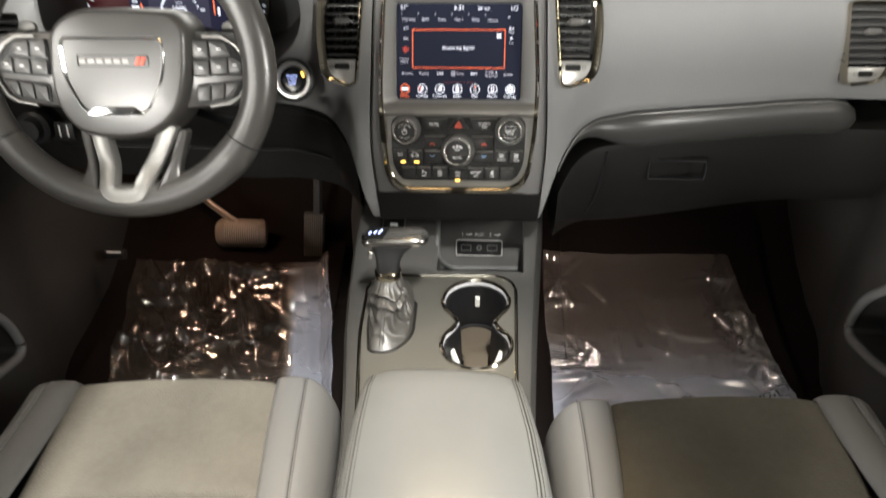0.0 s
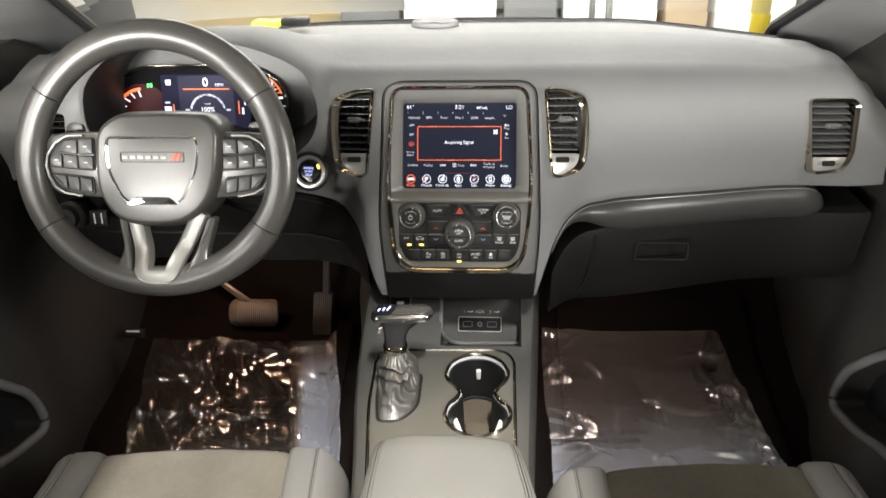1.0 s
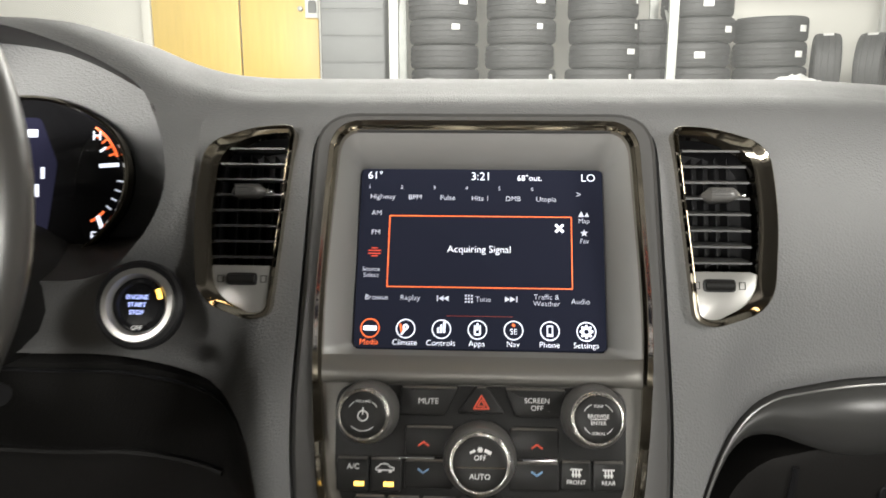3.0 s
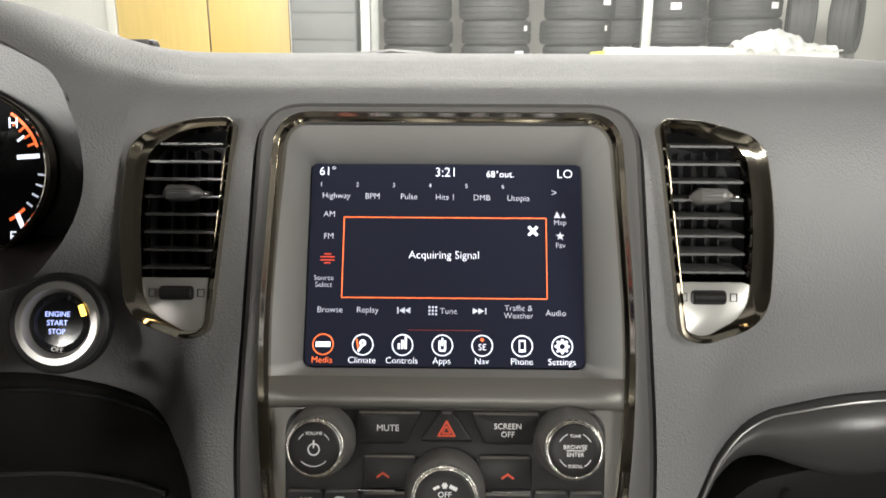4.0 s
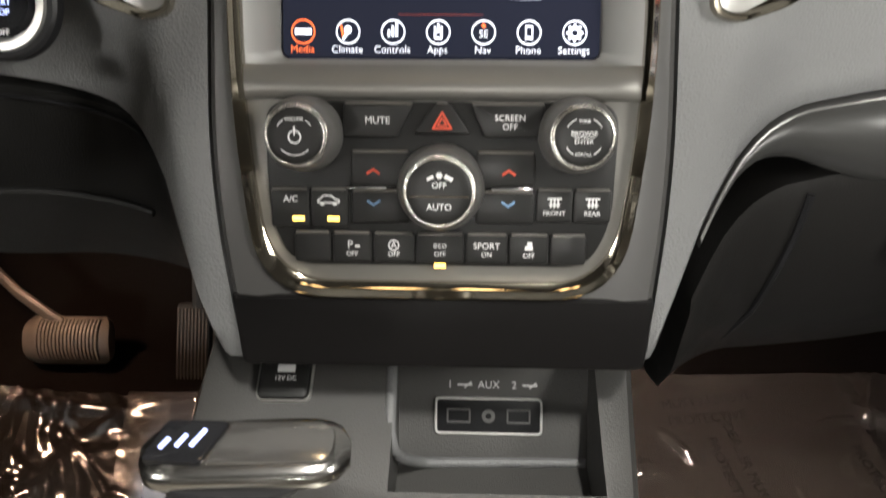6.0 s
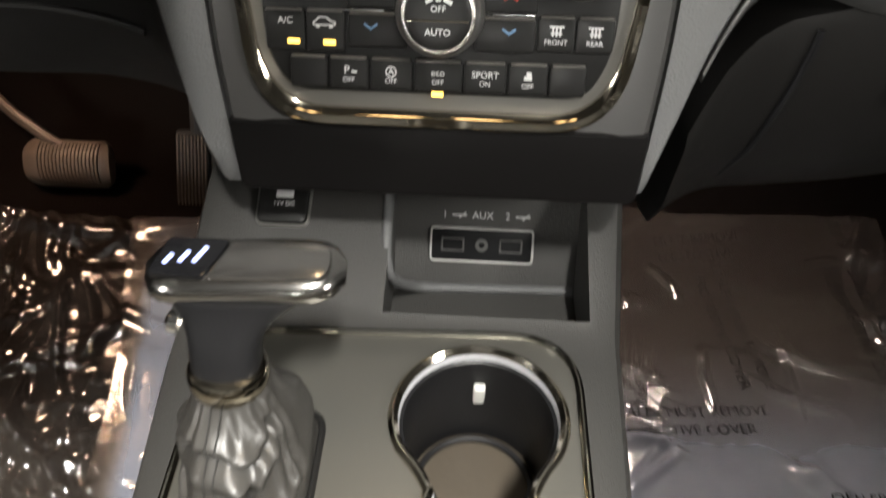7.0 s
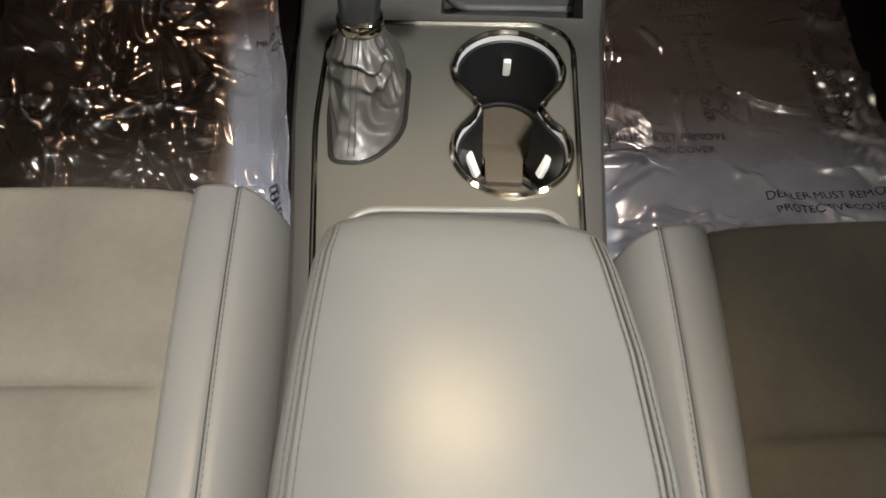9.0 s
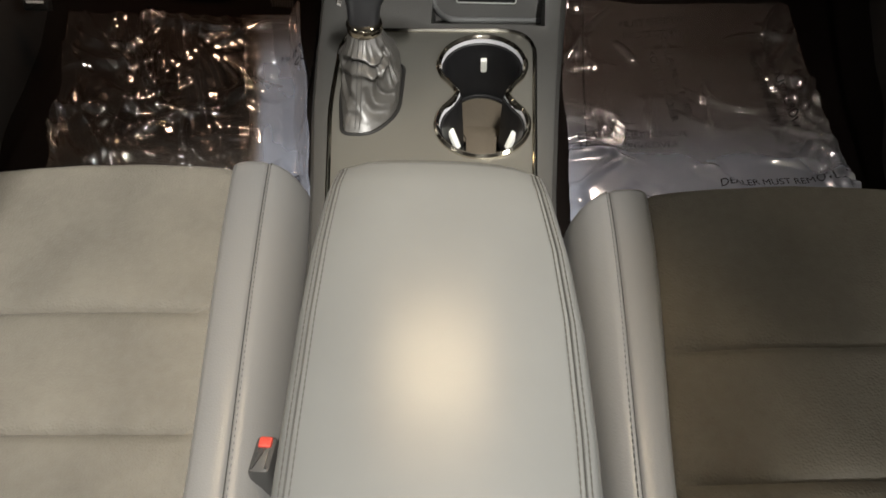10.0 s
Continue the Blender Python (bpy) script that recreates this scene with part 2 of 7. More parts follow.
slab("ceiling", (-7.15, -5.15, 3.6), (8.15, 9.05, 3.7), LOW_BOUNCE_ROOF, label="unseen workshop ceiling, darkened to cut bounced light")

# ---- the car's shell ----
FLOOR_LINE = ((-1.6, 0.03), (0.3, 0.03), (1.0, 0.03), (1.10, 0.033), (1.20, 0.043), (1.30, 0.062), (1.40, 0.105), (1.50, 0.170), (1.60, 0.275), (1.68, 0.40))


def car_floor():
    bm = bmesh.new()
    rows = []
    for y, z in (*FLOOR_LINE, (1.685, 0.54), (1.64, 0.585), (1.30, 0.590)):
        rows.append([(x, y, z) for x in np.linspace(-0.80, 0.80, 33)])
    low = [[(x, y + 0.02, z - 0.03) for x, y, z in r] for r in rows]
    a = skin(bm, rows)
    b = skin(bm, low)
    ring_a = a[0] + [r[-1] for r in a[1:]] + a[-1][-2::-1] + [r[0] for r in a[-2:0:-1]]
    ring_b = b[0] + [r[-1] for r in b[1:]] + b[-1][-2::-1] + [r[0] for r in b[-2:0:-1]]
    for i in range(len(ring_a)):
        j = (i + 1) % len(ring_a)
        bm.faces.new((ring_a[i], ring_a[j], ring_b[j], ring_b[i]))
    return tagged(part("car_floor", bm, CARPET), "dark charcoal carpet of the car's footwells", "car floor", "", "structure")


car_floor()
slab("underbody", (-0.80, -1.60, GROUND), (0.80, 1.62, -0.02), RUBBER, label="plain dark underbody standing on the workshop floor")


def cutter(outline, m, lo, hi):
    bm = bmesh.new()
    skin(bm, [[m @ Vector((x, y, lo)) for x, y in outline], [m @ Vector((x, y, hi)) for x, y in outline]], closed=True, caps=True)
    return bm


def door_panel(side):
    """The trim of a front door with armrest bulge and map pocket."""
    root = thing("door_trim", "dark vinyl door trim with a deep map pocket" if side > 0 else "dark vinyl driver's door trim with a deep map pocket", "car door")
    base, back_y = (0.700, 0.0) if side > 0 else (0.782, -0.110)
    bm = bmesh.new()
    rows = []
    for y in np.linspace(-0.5, 1.74, 64):
        row = []
        for k in range(27):
            z = 0.02 + 0.78 * k / 26
            bulge = 0.030 * math.exp(-((z - 0.56) / 0.09) ** 2) * smooth(1.20, 0.85, y) + 0.044 * math.exp(-((z - 0.20) / 0.27) ** 4) * smooth(1.24, 1.06, y - back_y)
            row.append((side * (base + 0.02 * smooth(0.45, 0.8, z) - bulge), y, z))
        rows.append(row)
    back = [[(side * 0.85, p[1], p[2]) for p in r] for r in rows]
    for r, q in zip(rows, back):
        r.extend(q[::-1])
    skin(bm, rows, closed=True, caps=True)
    panel = part("panel", bm, TRIM, root)
    o = rounded([(0.30, 0.30), (0.891, 0.250), (0.960, 0.215), (1.062, 0.190), (1.052, 0.262), (0.958, 0.371), (0.86, 0.440), (0.30, 0.45)], [0.02, 0.06, 0.06, 0.022, 0.05, 0.06, 0.05, 0.02], 8)
    o = [(y + back_y, z) for y, z in o]
    m = Matrix(((0, 0, -side, side * (base - 0.042)), (1, 0, 0, 0), (0, 1, 0, 0), (0, 0, 0, 1)))
    carve(panel, [cutter(o, m, -0.055, 0.05)])
    bm = bmesh.new()
    plate(bm, inset(o, -0.002), m, -0.060, -0.0545, 0.001)
    part("map_pocket", bm, BLACK, root, "black back of the map pocket")
    bm = bmesh.new()
    rim = [m @ Vector((y, z, -0.002)) for y, z in inset(o, -0.006)]
    sweep(bm, rim, 0.0085, 10, closed=True)
    part("pocket_rim", bm, VINYL, root, "lighter grey rounded pocket rim")
    return root


door_panel(1)
door_panel(-1)


def body_shell():
    root = thing("car_shell", "black cloth headliner and grey pillars inside the car", "car body", "", "structure")
    bm = bmesh.new()
    rows = []
    for y, z in ((0.92, 1.235), (0.7, 1.275), (0.2, 1.30), (-0.8, 1.30), (-1.6, 1.24)):
        rows.append([(x, y, z - 0.05 * (abs(x) / 0.62) ** 3) for x in np.linspace(-0.62, 0.62, 17)])
    top = [[(x, y, z + 0.04) for x, y, z in r] for r in rows]
    for r, q in zip(rows, top):
        r.extend(q[::-1])
    skin(bm, rows, closed=True, caps=True)
    roof = part("roof", bm, HEAD, root, "black cloth roof lining with an unseen open sunroof")
    # unseen opening, its edges set to bound the overhead light on the seats
    hole = bmesh.new()
    sun = rounded([(-0.185, -0.25), (0.28, -0.25), (0.28, 0.52), (-0.185, 0.52)], 0.04, 6)
    skin(hole, [[(x, y, z) for x, y in sun] for z in (1.0, 1.6)], closed=True, caps=True)
    carve(roof, [hole])
    for side in (-1, 1):
        bm = bmesh.new()
        inner = [(0.595, 1.52, 0.72), (0.588, 1.46, 0.762), (0.600, 1.30, 0.845), (0.585, 1.10, 1.02), (0.56, 0.90, 1.20)] if side > 0 else [(-0.745, 1.47, 0.74), (-0.722, 1.37, 0.797), (-0.677, 1.20, 0.877), (-0.63, 1.06, 1.02), (-0.58, 0.90, 1.20)]
        rows = []
        for (x, y, z), wide in zip(inner, (0.20, 0.19, 0.15, 0.10, 0.08)):
            row = []
            for u, lift in ((0.0, 0.0), (0.04, 0.010), (0.14, 0.020), (0.40, 0.028), (0.75, 0.020), (1.0, 0.0), (1.0, -0.03), (0.5, -0.03), (0.0, -0.02)):
                row.append((x + side * wide * u - side * lift * 0.35, y - 0.30 * wide * u - lift * 0.6, z - 0.12 * wide * u - lift * 0.4))
            rows.append(row)
        fine = []
        for a, b in zip(rows, rows[1:]):
            for t in (0, 0.34, 0.67):
                fine.append([Vector(p).lerp(Vector(q), t) for p, q in zip(a, b)])
        fine.append([Vector(p) for p in rows[-1]])
        skin(bm, fine, closed=True, caps=True)
        part("pillar", bm, VINYL, root, "grey front roof pillar trim", smooth=60)
        bm = bmesh.new()
        sweep(bm, [(x - side * 0.004, y + 0.006, z + 0.006) for x, y, z in inner], 0.011, 8)
        part("glass_edge", bm, BLACK, root, "black edge strip of the windscreen")
        bm = bmesh.new()
        sweep(bm, [(side * 0.66, 0.95, 1.19), (side * 0.66, 0.2, 1.25), (side * 0.66, -1.6, 1.20)], 0.045, 10)
        part("roof_rail", bm, HEAD, root)
        bm = bmesh.new()
        sweep(bm, [(side * 0.66, -0.35, 1.24), (side * 0.74, -0.30, 0.75)], 0.06, 10)
        part("middle_pillar", bm, HEAD, root)
    # unseen wall, its height set to keep rear light off the lower dashboard
    bm = bmesh.new()
    block(bm, pose(0, -1.62, 0.0), 1.6, 0.05, 0.95, 0.01)
    part("rear_light_baffle", bm, DARK, root)
    return root


body_shell()


# ---- dashboard ----
LOW_EDGE = [(-0.80, 0.60), (-0.60, 0.607), (-0.40, 0.606), (-0.27, 0.603), (-0.208, 0.591), (-0.178, 0.578), (-0.155, 0.555), (-0.143, 0.52), (-0.132, 0.49), (-0.121, 0.466), (0.119, 0.466), (0.133, 0.51), (0.1444, 0.543), (0.1614, 0.574), (0.185, 0.594), (0.24, 0.604), (0.30, 0.604), (0.42, 0.598), (0.56, 0.594), (0.80, 0.59)]


def low_edge(x):
    """The lower edge of the dashboard, its bends eased."""
    w = 0.004 + 0.014 * smooth(0.150, 0.19, abs(x))
    return sum(lerp_table(LOW_EDGE, x + w * k / 4) for k in range(-4, 5)) / 9


def dash_y(x, z):
    """How far forward the dashboard's face lies at x and z."""
    hood = (abs((x + 0.385) / 0.175) ** 3.5 + abs((z - 0.778) / 0.108) ** 3.5) ** (1 / 3.5)
    under = (0.050 if x < 0 else 0.020) * smooth(0.130, 0.0, z - low_edge(x)) ** 1.5 * smooth(0.126, 0.20, abs(x))
    return 1.012 + under - 0.030 * smooth(1.10, 0.95, hood) + (z - 0.62) * 0.3346 + 0.078 * smooth(0.20, 0.56, x) + 0.03 * smooth(0.60, 0.78, x) - 0.012 * smooth(-0.22, -0.34, x) + 0.05 * smooth(-0.58, -0.74, x)


def dash_crown(x):
    hood = 0.056 * math.exp(-(abs(x + 0.385) / (0.148 if x > -0.385 else 0.178)) ** 4)
    return 0.789 + hood - 0.032 * smooth(0.2, 0.68, x) - 0.05 * smooth(0.585, 0.672, x) ** 1.5 - 0.04 * smooth(-0.55, -0.75, x)


def crown_point(x, t):
    """A point on the rounded top of the dashboard's face, t from 0 (face) to 1 (crown)."""
    zc = dash_crown(x)
    k = math.exp(-(abs(x + 0.385) / (0.165 if x > -0.385 else 0.19)) ** 4)
    z1 = zc - 0.055 + 0.027 * k
    y1 = dash_y(x, z1)
    y2 = y1 + 0.085
    cy, cz = y1 + 0.018 - 0.008 * k, zc - 0.002
    return y1 * (1 - t) ** 2 + cy * 2 * t * (1 - t) + y2 * t * t, z1 * (1 - t) ** 2 + cz * 2 * t * (1 - t) + zc * t * t


def face_y(x, z):
    """The face's depth, the rounded top included."""
    z1 = crown_point(x, 0)[1]
    if z <= z1:
        return dash_y(x, z)
    return min((abs(crown_point(x, t)[1] - z), crown_point(x, t)[0]) for t in np.linspace(0, 0.8, 60))[1]


def dashboard():
    bm = bmesh.new()
    xs = sorted(set([round(v, 4) for v in np.linspace(-0.76, 0.668, 150)] + [x for x, _ in LOW_EDGE if -0.76 < x < 0.668]))
    rows = []
    for x in xs:
        zl, zc = low_edge(x), dash_crown(x)
        z1 = crown_point(x, 0)[1]
        row = [(x, dash_y(x, zl) + 0.20, zl + 0.01), (x, dash_y(x, zl) + 0.012, zl - 0.003), (x, dash_y(x, zl) + 0.003, zl), (x, dash_y(x, zl + 0.006), zl + 0.006)]
        for k in range(1, 21):
            z = zl + 0.006 + (z1 - zl - 0.006) * k / 20
            row.append((x, dash_y(x, z), z))
        for k in range(1, 11):
            row.append((x, *crown_point(x, k / 10)))
        y2 = row[-1][1]
        flat = 0.794 - 0.030 * smooth(0.25, 0.68, abs(x)) - 0.055 * smooth(0.575, 0.672, x) ** 1.5
        step = smooth(0.62, 0.45, x)
        curve = 0.10 * (x / 0.7) ** 2
        row += [(x, y2 + (1.262 - y2) * 0.35, zc + (flat - zc) * 0.25 + 0.008), (x, y2 + (1.262 - y2) * 0.7, zc + (flat - zc) * 0.7 + 0.0105), (x, 1.262, flat + 0.004 + 0.006 * step), (x, 1.268, flat + 0.005), (x, 1.33, flat + 0.003), (x, 1.46 - curve, flat - 0.009), (x, 1.52 - curve, flat - 0.018), (x, 1.585 - curve, flat - 0.046), (x, 1.60 - curve, 0.60)]
        rows.append(row)
    skin(bm, rows, closed=True, caps=True)
    root = thing("dashboard", "grey grained vinyl dashboard with soft rounded top", "dashboard")
    ob = part("pad", bm, VINYL, root)
    for y0, r, mat in ((1.445, 0.006, BLACK), (1.425, 0.0022, DARK)):
        bm = bmesh.new()
        sweep(bm, [(x, y0 - 0.10 * (x / 0.7) ** 2, 0.7868 - 0.030 * smooth(0.25, 0.68, abs(x))) for x in np.linspace(-0.5, 0.56, 40)], r, 8)
        part("defroster_slot", bm, mat, root, "dark slot along the windscreen")
    return ob


dash = dashboard()

STACK_SEAM = rounded([(-0.1105, -0.1585), (0.1160, -0.1585), (0.1255, -0.06), (0.1165, 0.166), (-0.1135, 0.166), (-0.1245, -0.06)], [0.004, 0.004, 0.05, 0.030, 0.030, 0.05], 8)
RIGHT_VENT = rounded([(0.1250, 0.1545), (0.150, 0.1535), (0.1880, 0.1425), (0.1930, 0.095), (0.188, 0.034), (0.1500, 0.0215), (0.1370, 0.026)], [0.008, 0.02, 0.016, 0.03, 0.024, 0.014, 0.012], 6)
LEFT_VENT = [(-x, y) for x, y in RIGHT_VENT][::-1]
START = (-0.2273, 0.031)
# the outer vents stand on the face where it has run back


def at_face(x, z, lean=18.5):
    """A plane that lies on the dashboard's face at x and z: x right, y up along it, z out."""
    a = radians(lean)
    return Matrix(((1, 0, 0, x), (0, math.sin(a), -math.cos(a), dash_y(x, z)), (0, math.cos(a), math.sin(a), z), (0, 0, 0, 1)))


PASSENGER_VENT = at_face(0.572, 0.672, 18.5) @ pose(0, 0, 0, 0, 8, 0)
P_OUTLINE = rounded([(-0.040, 0.058), (0.030, 0.058), (0.040, 0.050), (0.036, -0.030), (0.020, -0.054), (-0.030, -0.058)], [0.010, 0.012, 0.012, 0.03, 0.016, 0.012], 6)
DRIVER_VENT = at_face(-0.640, 0.672, 18.5) @ pose(0, 0, 0, 0, -8, 0)
D_OUTLINE = [(-x, y) for x, y in P_OUTLINE][::-1]
BINNACLE = rounded([(-0.562, 0.700), (-0.560, 0.782), (-0.500, 0.836), (-0.385, 0.846), (-0.285, 0.826), (-0.212, 0.783), (-0.206, 0.712), (-0.262, 0.660), (-0.510, 0.660)], [0.05, 0.05, 0.05, 0.08, 0.08, 0.05, 0.05, 0.03, 0.03], 10)


UPRIGHT = Matrix(((1, 0, 0, 0), (0, 0, -1, 1.0), (0, 1, 0, 0), (0, 0, 0, 1)))
carve(dash, [cutter(STACK_SEAM, FACE, -0.07, 0.1), cutter(inset(RIGHT_VENT, 0.0005), FACE, -0.05, 0.1), cutter(inset(LEFT_VENT, 0.0005), FACE, -0.05, 0.1),
             cutter(inset(P_OUTLINE, 0.0005), PASSENGER_VENT, -0.05, 0.1), cutter(inset(D_OUTLINE, 0.0005), DRIVER_VENT, -0.05, 0.1), cutter(BINNACLE, UPRIGHT, -0.14, 0.2)])


# ---- centre stack (screen and controls) ----
RING = rounded([(-0.0975, -0.1235), (0.0990, -0.1235), (0.1135, 0.0), (0.1030, 0.1575), (-0.1010, 0.1575), (-0.1105, 0.0)], [0.040, 0.040, 0.10, 0.022, 0.022, 0.10], 8)
stack = thing("centre_stack", "centre stack with touch screen, knobs and buttons in a chrome frame", "car console")
bm = bmesh.new()
hoop(bm, inset(STACK_SEAM, 0.0022), FACE, 0.012, -0.05, 0.0035, 0.003)
part("panel", bm, BEZEL, stack, "satin grey panel round the chrome frame")


def reach_at(outline, a):
    """How far an outline lies from the middle in direction a."""
    d, best = Vector((math.cos(a), math.sin(a))), 0.0
    for p, q in zip(outline, list(outline[1:]) + [outline[0]]):
        e = Vector(q) - Vector(p)
        den = d.x * e.y - d.y * e.x
        if abs(den) > 1e-9:
            r, s = (p[0] * e.y - p[1] * e.x) / den, (p[0] * d.y - p[1] * d.x) / den
            if r > 0 and -1e-6 <= s <= 1 + 1e-6:
                best = max(best, r)
    return best


bm = bmesh.new()
rows = []
for a in np.linspace(0, 2 * math.pi, 144, endpoint=False):
    r0 = reach_at(inset(RING, 0.0022), a)
    r1 = max(r0 + 0.0005, reach_at(inset(STACK_SEAM, 0.006), a))
    rows.append([FACE @ Vector((r * math.cos(a), r * math.sin(a), w)) for r, w in ((r1, 0.0), (r1, 0.0036), (r0 + (r1 - r0) * 0.5, 0.0040), (r0, 0.0030), (r0, -0.004))])
skin(bm, list(map(list, zip(*rows))), closed=True)
part("facing", bm, BEZEL, stack, "satin dark facing beside the chrome frame")
bm = bmesh.new()
plate(bm, inset(STACK_SEAM, 0.012), FACE, -0.06, -0.045)
part("backing", bm, BLACK, stack)
bm = bmesh.new()
plate(bm, rounded([(-0.1080, -0.1565), (0.1135, -0.1565), (0.1235, -0.060), (0.1180, -0.018), (-0.1160, -0.018), (-0.1225, -0.060)], [0.003, 0.003, 0.03, 0.002, 0.002, 0.03], 5), FACE, -0.045, -0.0055, 0.001)
part("lower_panel", bm, BEZEL, stack)
bm = bmesh.new()
plate(bm, rounded([(-0.1095, -0.1640), (0.1150, -0.1640), (0.1185, -0.1215), (-0.1145, -0.1215)], [0.006, 0.006, 0.004, 0.004], 4), FACE, -0.045, 0.0044, 0.003)
part("apron", bm, material("satin_black_apron", (0.0065, 0.0060, 0.0060), 0.42, spec=0.06, wear=0.05), stack, "smooth dark apron under the chrome frame")

GLOW_WHITE = material("lit_white", (0.80, 0.84, 0.95), 0.5, emit=1.0)
GLOW_GREY = material("lit_grey", (0.42, 0.44, 0.52), 0.5, emit=0.9)
GLOW_ORANGE = material("lit_orange", (0.95, 0.16, 0.04), 0.5, emit=1.0)
GLOW_AMBER = material("lit_amber", (1.0, 0.60, 0.10), 0.5, emit=2.6)
GLOW_BLUE = material("lit_blue_white", (0.42, 0.50, 1.0), 0.5, emit=1.2)
GLOW_GREEN = material("lit_green", (0.08, 0.75, 0.15), 0.5, emit=1.0)
NIGHT = material("lit_display", (0.010, 0.011, 0.018), 0.18, spec=0.0, emit=0.85)
PRINT = material("white_print", (0.62, 0.62, 0.62), 0.6, wear=0)
PRINT_RED = material("red_print", (0.62, 0.07, 0.03), 0.5, wear=0)
PRINT_BLUE = material("blue_print", (0.16, 0.30, 0.50), 0.5, wear=0)
BUTTON = material("dark_button_plastic", (0.0120, 0.0118, 0.0116), 0.40, wear=0.08, spec=0.22)


def band(bm, outline, m, width, lo, hi, fall=0.0062):
    """A ring whose width changes along it; it slopes in towards its middle."""
    def inner(f):
        full = []
        for (x, y), (u, v) in zip(outline, inset(outline, 1.0)):
            d = width(x, y) * f
            full.append((x + (u - x) * d, y + (v - y) * d))
        return full
    rows = [[m @ Vector((x, y, z)) for x, y in inner(f)] for f, z in ((0, lo), (0, hi - 0.0016), (0.03, hi - 0.0005), (0.09, hi), (0.18, hi - 0.10 * fall), (0.45, hi - 0.50 * fall), (0.75, hi - 0.82 * fall), (1.0, hi - fall), (1.0, lo))]
    skin(bm, rows, closed=True)


# silver surround that falls back from the chrome frame to the glass
bm = bmesh.new()
outer = rounded([(-0.1085, -0.013), (0.1105, -0.013), (0.1010, 0.1535), (-0.0990, 0.1535)], [0.02, 0.02, 0.018, 0.018], 8)
inner = rounded([(-0.0865, -0.0010), (0.0865, -0.0010), (0.0865, 0.1290), (-0.0865, 0.1290)], 0.005, 8)
rows = [[FACE @ Vector((x, y, -0.003)) for x, y in outer]]
for k in (0.25, 0.6, 1.0):
    row = []
    for (x, y), (u, v) in zip(outer, inner):
        p, q = FACE @ Vector((x, y, 0.001)), GLASS @ Vector((u, v, -0.002))
        row.append(p.lerp(q, 0.12 + 0.88 * k))
    rows.append(row)
rows.append([GLASS @ Vector((u, v, -0.012)) for u, v in inner])
skin(bm, rows, closed=True)
part("screen_surround", bm, SLOPE, stack, "satin grey slope round the screen")
bm = bmesh.new()
rows = []
for x in np.linspace(-0.1045, 0.1065, 40):
    fade = smooth(0.1045, 0.092, abs(x - 0.001))
    rows.append([FACE @ Vector((x, v, w * (0.25 + 0.75 * fade))) for v, w in ((0.0010, -0.0060), (-0.0015, -0.0022), (-0.0050, 0.0014), (-0.0085, 0.0034), (-0.0120, 0.0040), (-0.0150, 0.0026), (-0.0168, -0.0002), (-0.0175, -0.0050))])
skin(bm, rows)
part("shelf", bm, RIM_SATIN, stack, "rounded satin grey ledge under the screen")
bm = bmesh.new()
under = rounded([(-0.1085, -0.016), (0.1105, -0.016), (0.1055, -0.075), (0.086, -0.119), (-0.084, -0.119), (-0.1045, -0.075)], [0.004, 0.004, 0.03, 0.03, 0.03, 0.03], 6)
plate(bm, under, FACE, -0.04, -0.003, 0.001)
part("lower_surround", bm, RIM_SATIN, stack, "satin grey rim of the controls")
bm = bmesh.new()
field = rounded([(-0.0930, -0.018), (0.0950, -0.018), (0.0935, -0.082), (0.0815, -0.1062), (-0.0795, -0.1062), (-0.0915, -0.082)], [0.014, 0.014, 0.02, 0.012, 0.012, 0.02], 6)
plate(bm, field, FACE, -0.004, -0.0005, 0.001)
part("control_panel", bm, BUTTON, stack, "black control panel")
bm = bmesh.new()
band(bm, RING, FACE, lambda x, y: 0.0052 + 0.0030 * smooth(-0.070, -0.118, y), -0.01, 0.0075)
part("chrome_frame", bm, CHROME, stack, "smoked chrome frame")

# the screen
bm = bmesh.new()
plate(bm, rounded([(-0.0855, 0), (0.0855, 0), (0.0855, 0.128), (-0.0855, 0.128)], 0.004, 4), GLASS, -0.008, 0.0, 0.0004)
screen = part("touch_screen", bm, NIGHT, stack, "lit dark touch screen with radio page")


def on_glass(px, py, lift=0.0006):
    """A place on the glass, from hundredths of its page: 492 wide, 362 high, down from the top left."""
    return GLASS @ Matrix.Translation((px / 492 * 0.171 - 0.0855, (362 - py) / 362 * 0.128, lift))


def page_text(text, px, py, high, mat=GLOW_WHITE, align="CENTER"):
    lettering("page_text", text, high / 492 * 0.171 / 0.70, mat, screen, on_glass(px, py), align, 0.0001, 0.012)


def page_ring(px, py, r, mat, wide=2.2):
    bm = bmesh.new()
    o = [(r / 492 * 0.171 * math.cos(a), r / 492 * 0.171 * math.sin(a)) for a in np.linspace(0, 2 * math.pi, 29)[:-1]]
    hoop(bm, o, on_glass(px, py, 0.0), wide / 492 * 0.171, 0.0002, 0.0005, 0.0001)
    part("icon_ring", bm, mat, screen)


def page_bar(px, py, w, h, mat, turn=0):
    bm = bmesh.new()
    block(bm, on_glass(px, py, 0.0002) @ pose(0, 0, 0, 0, 0, turn), w / 492 * 0.171, h / 492 * 0.171, 0.0003, 0.00005)
    part("icon_bar", bm, mat, screen)


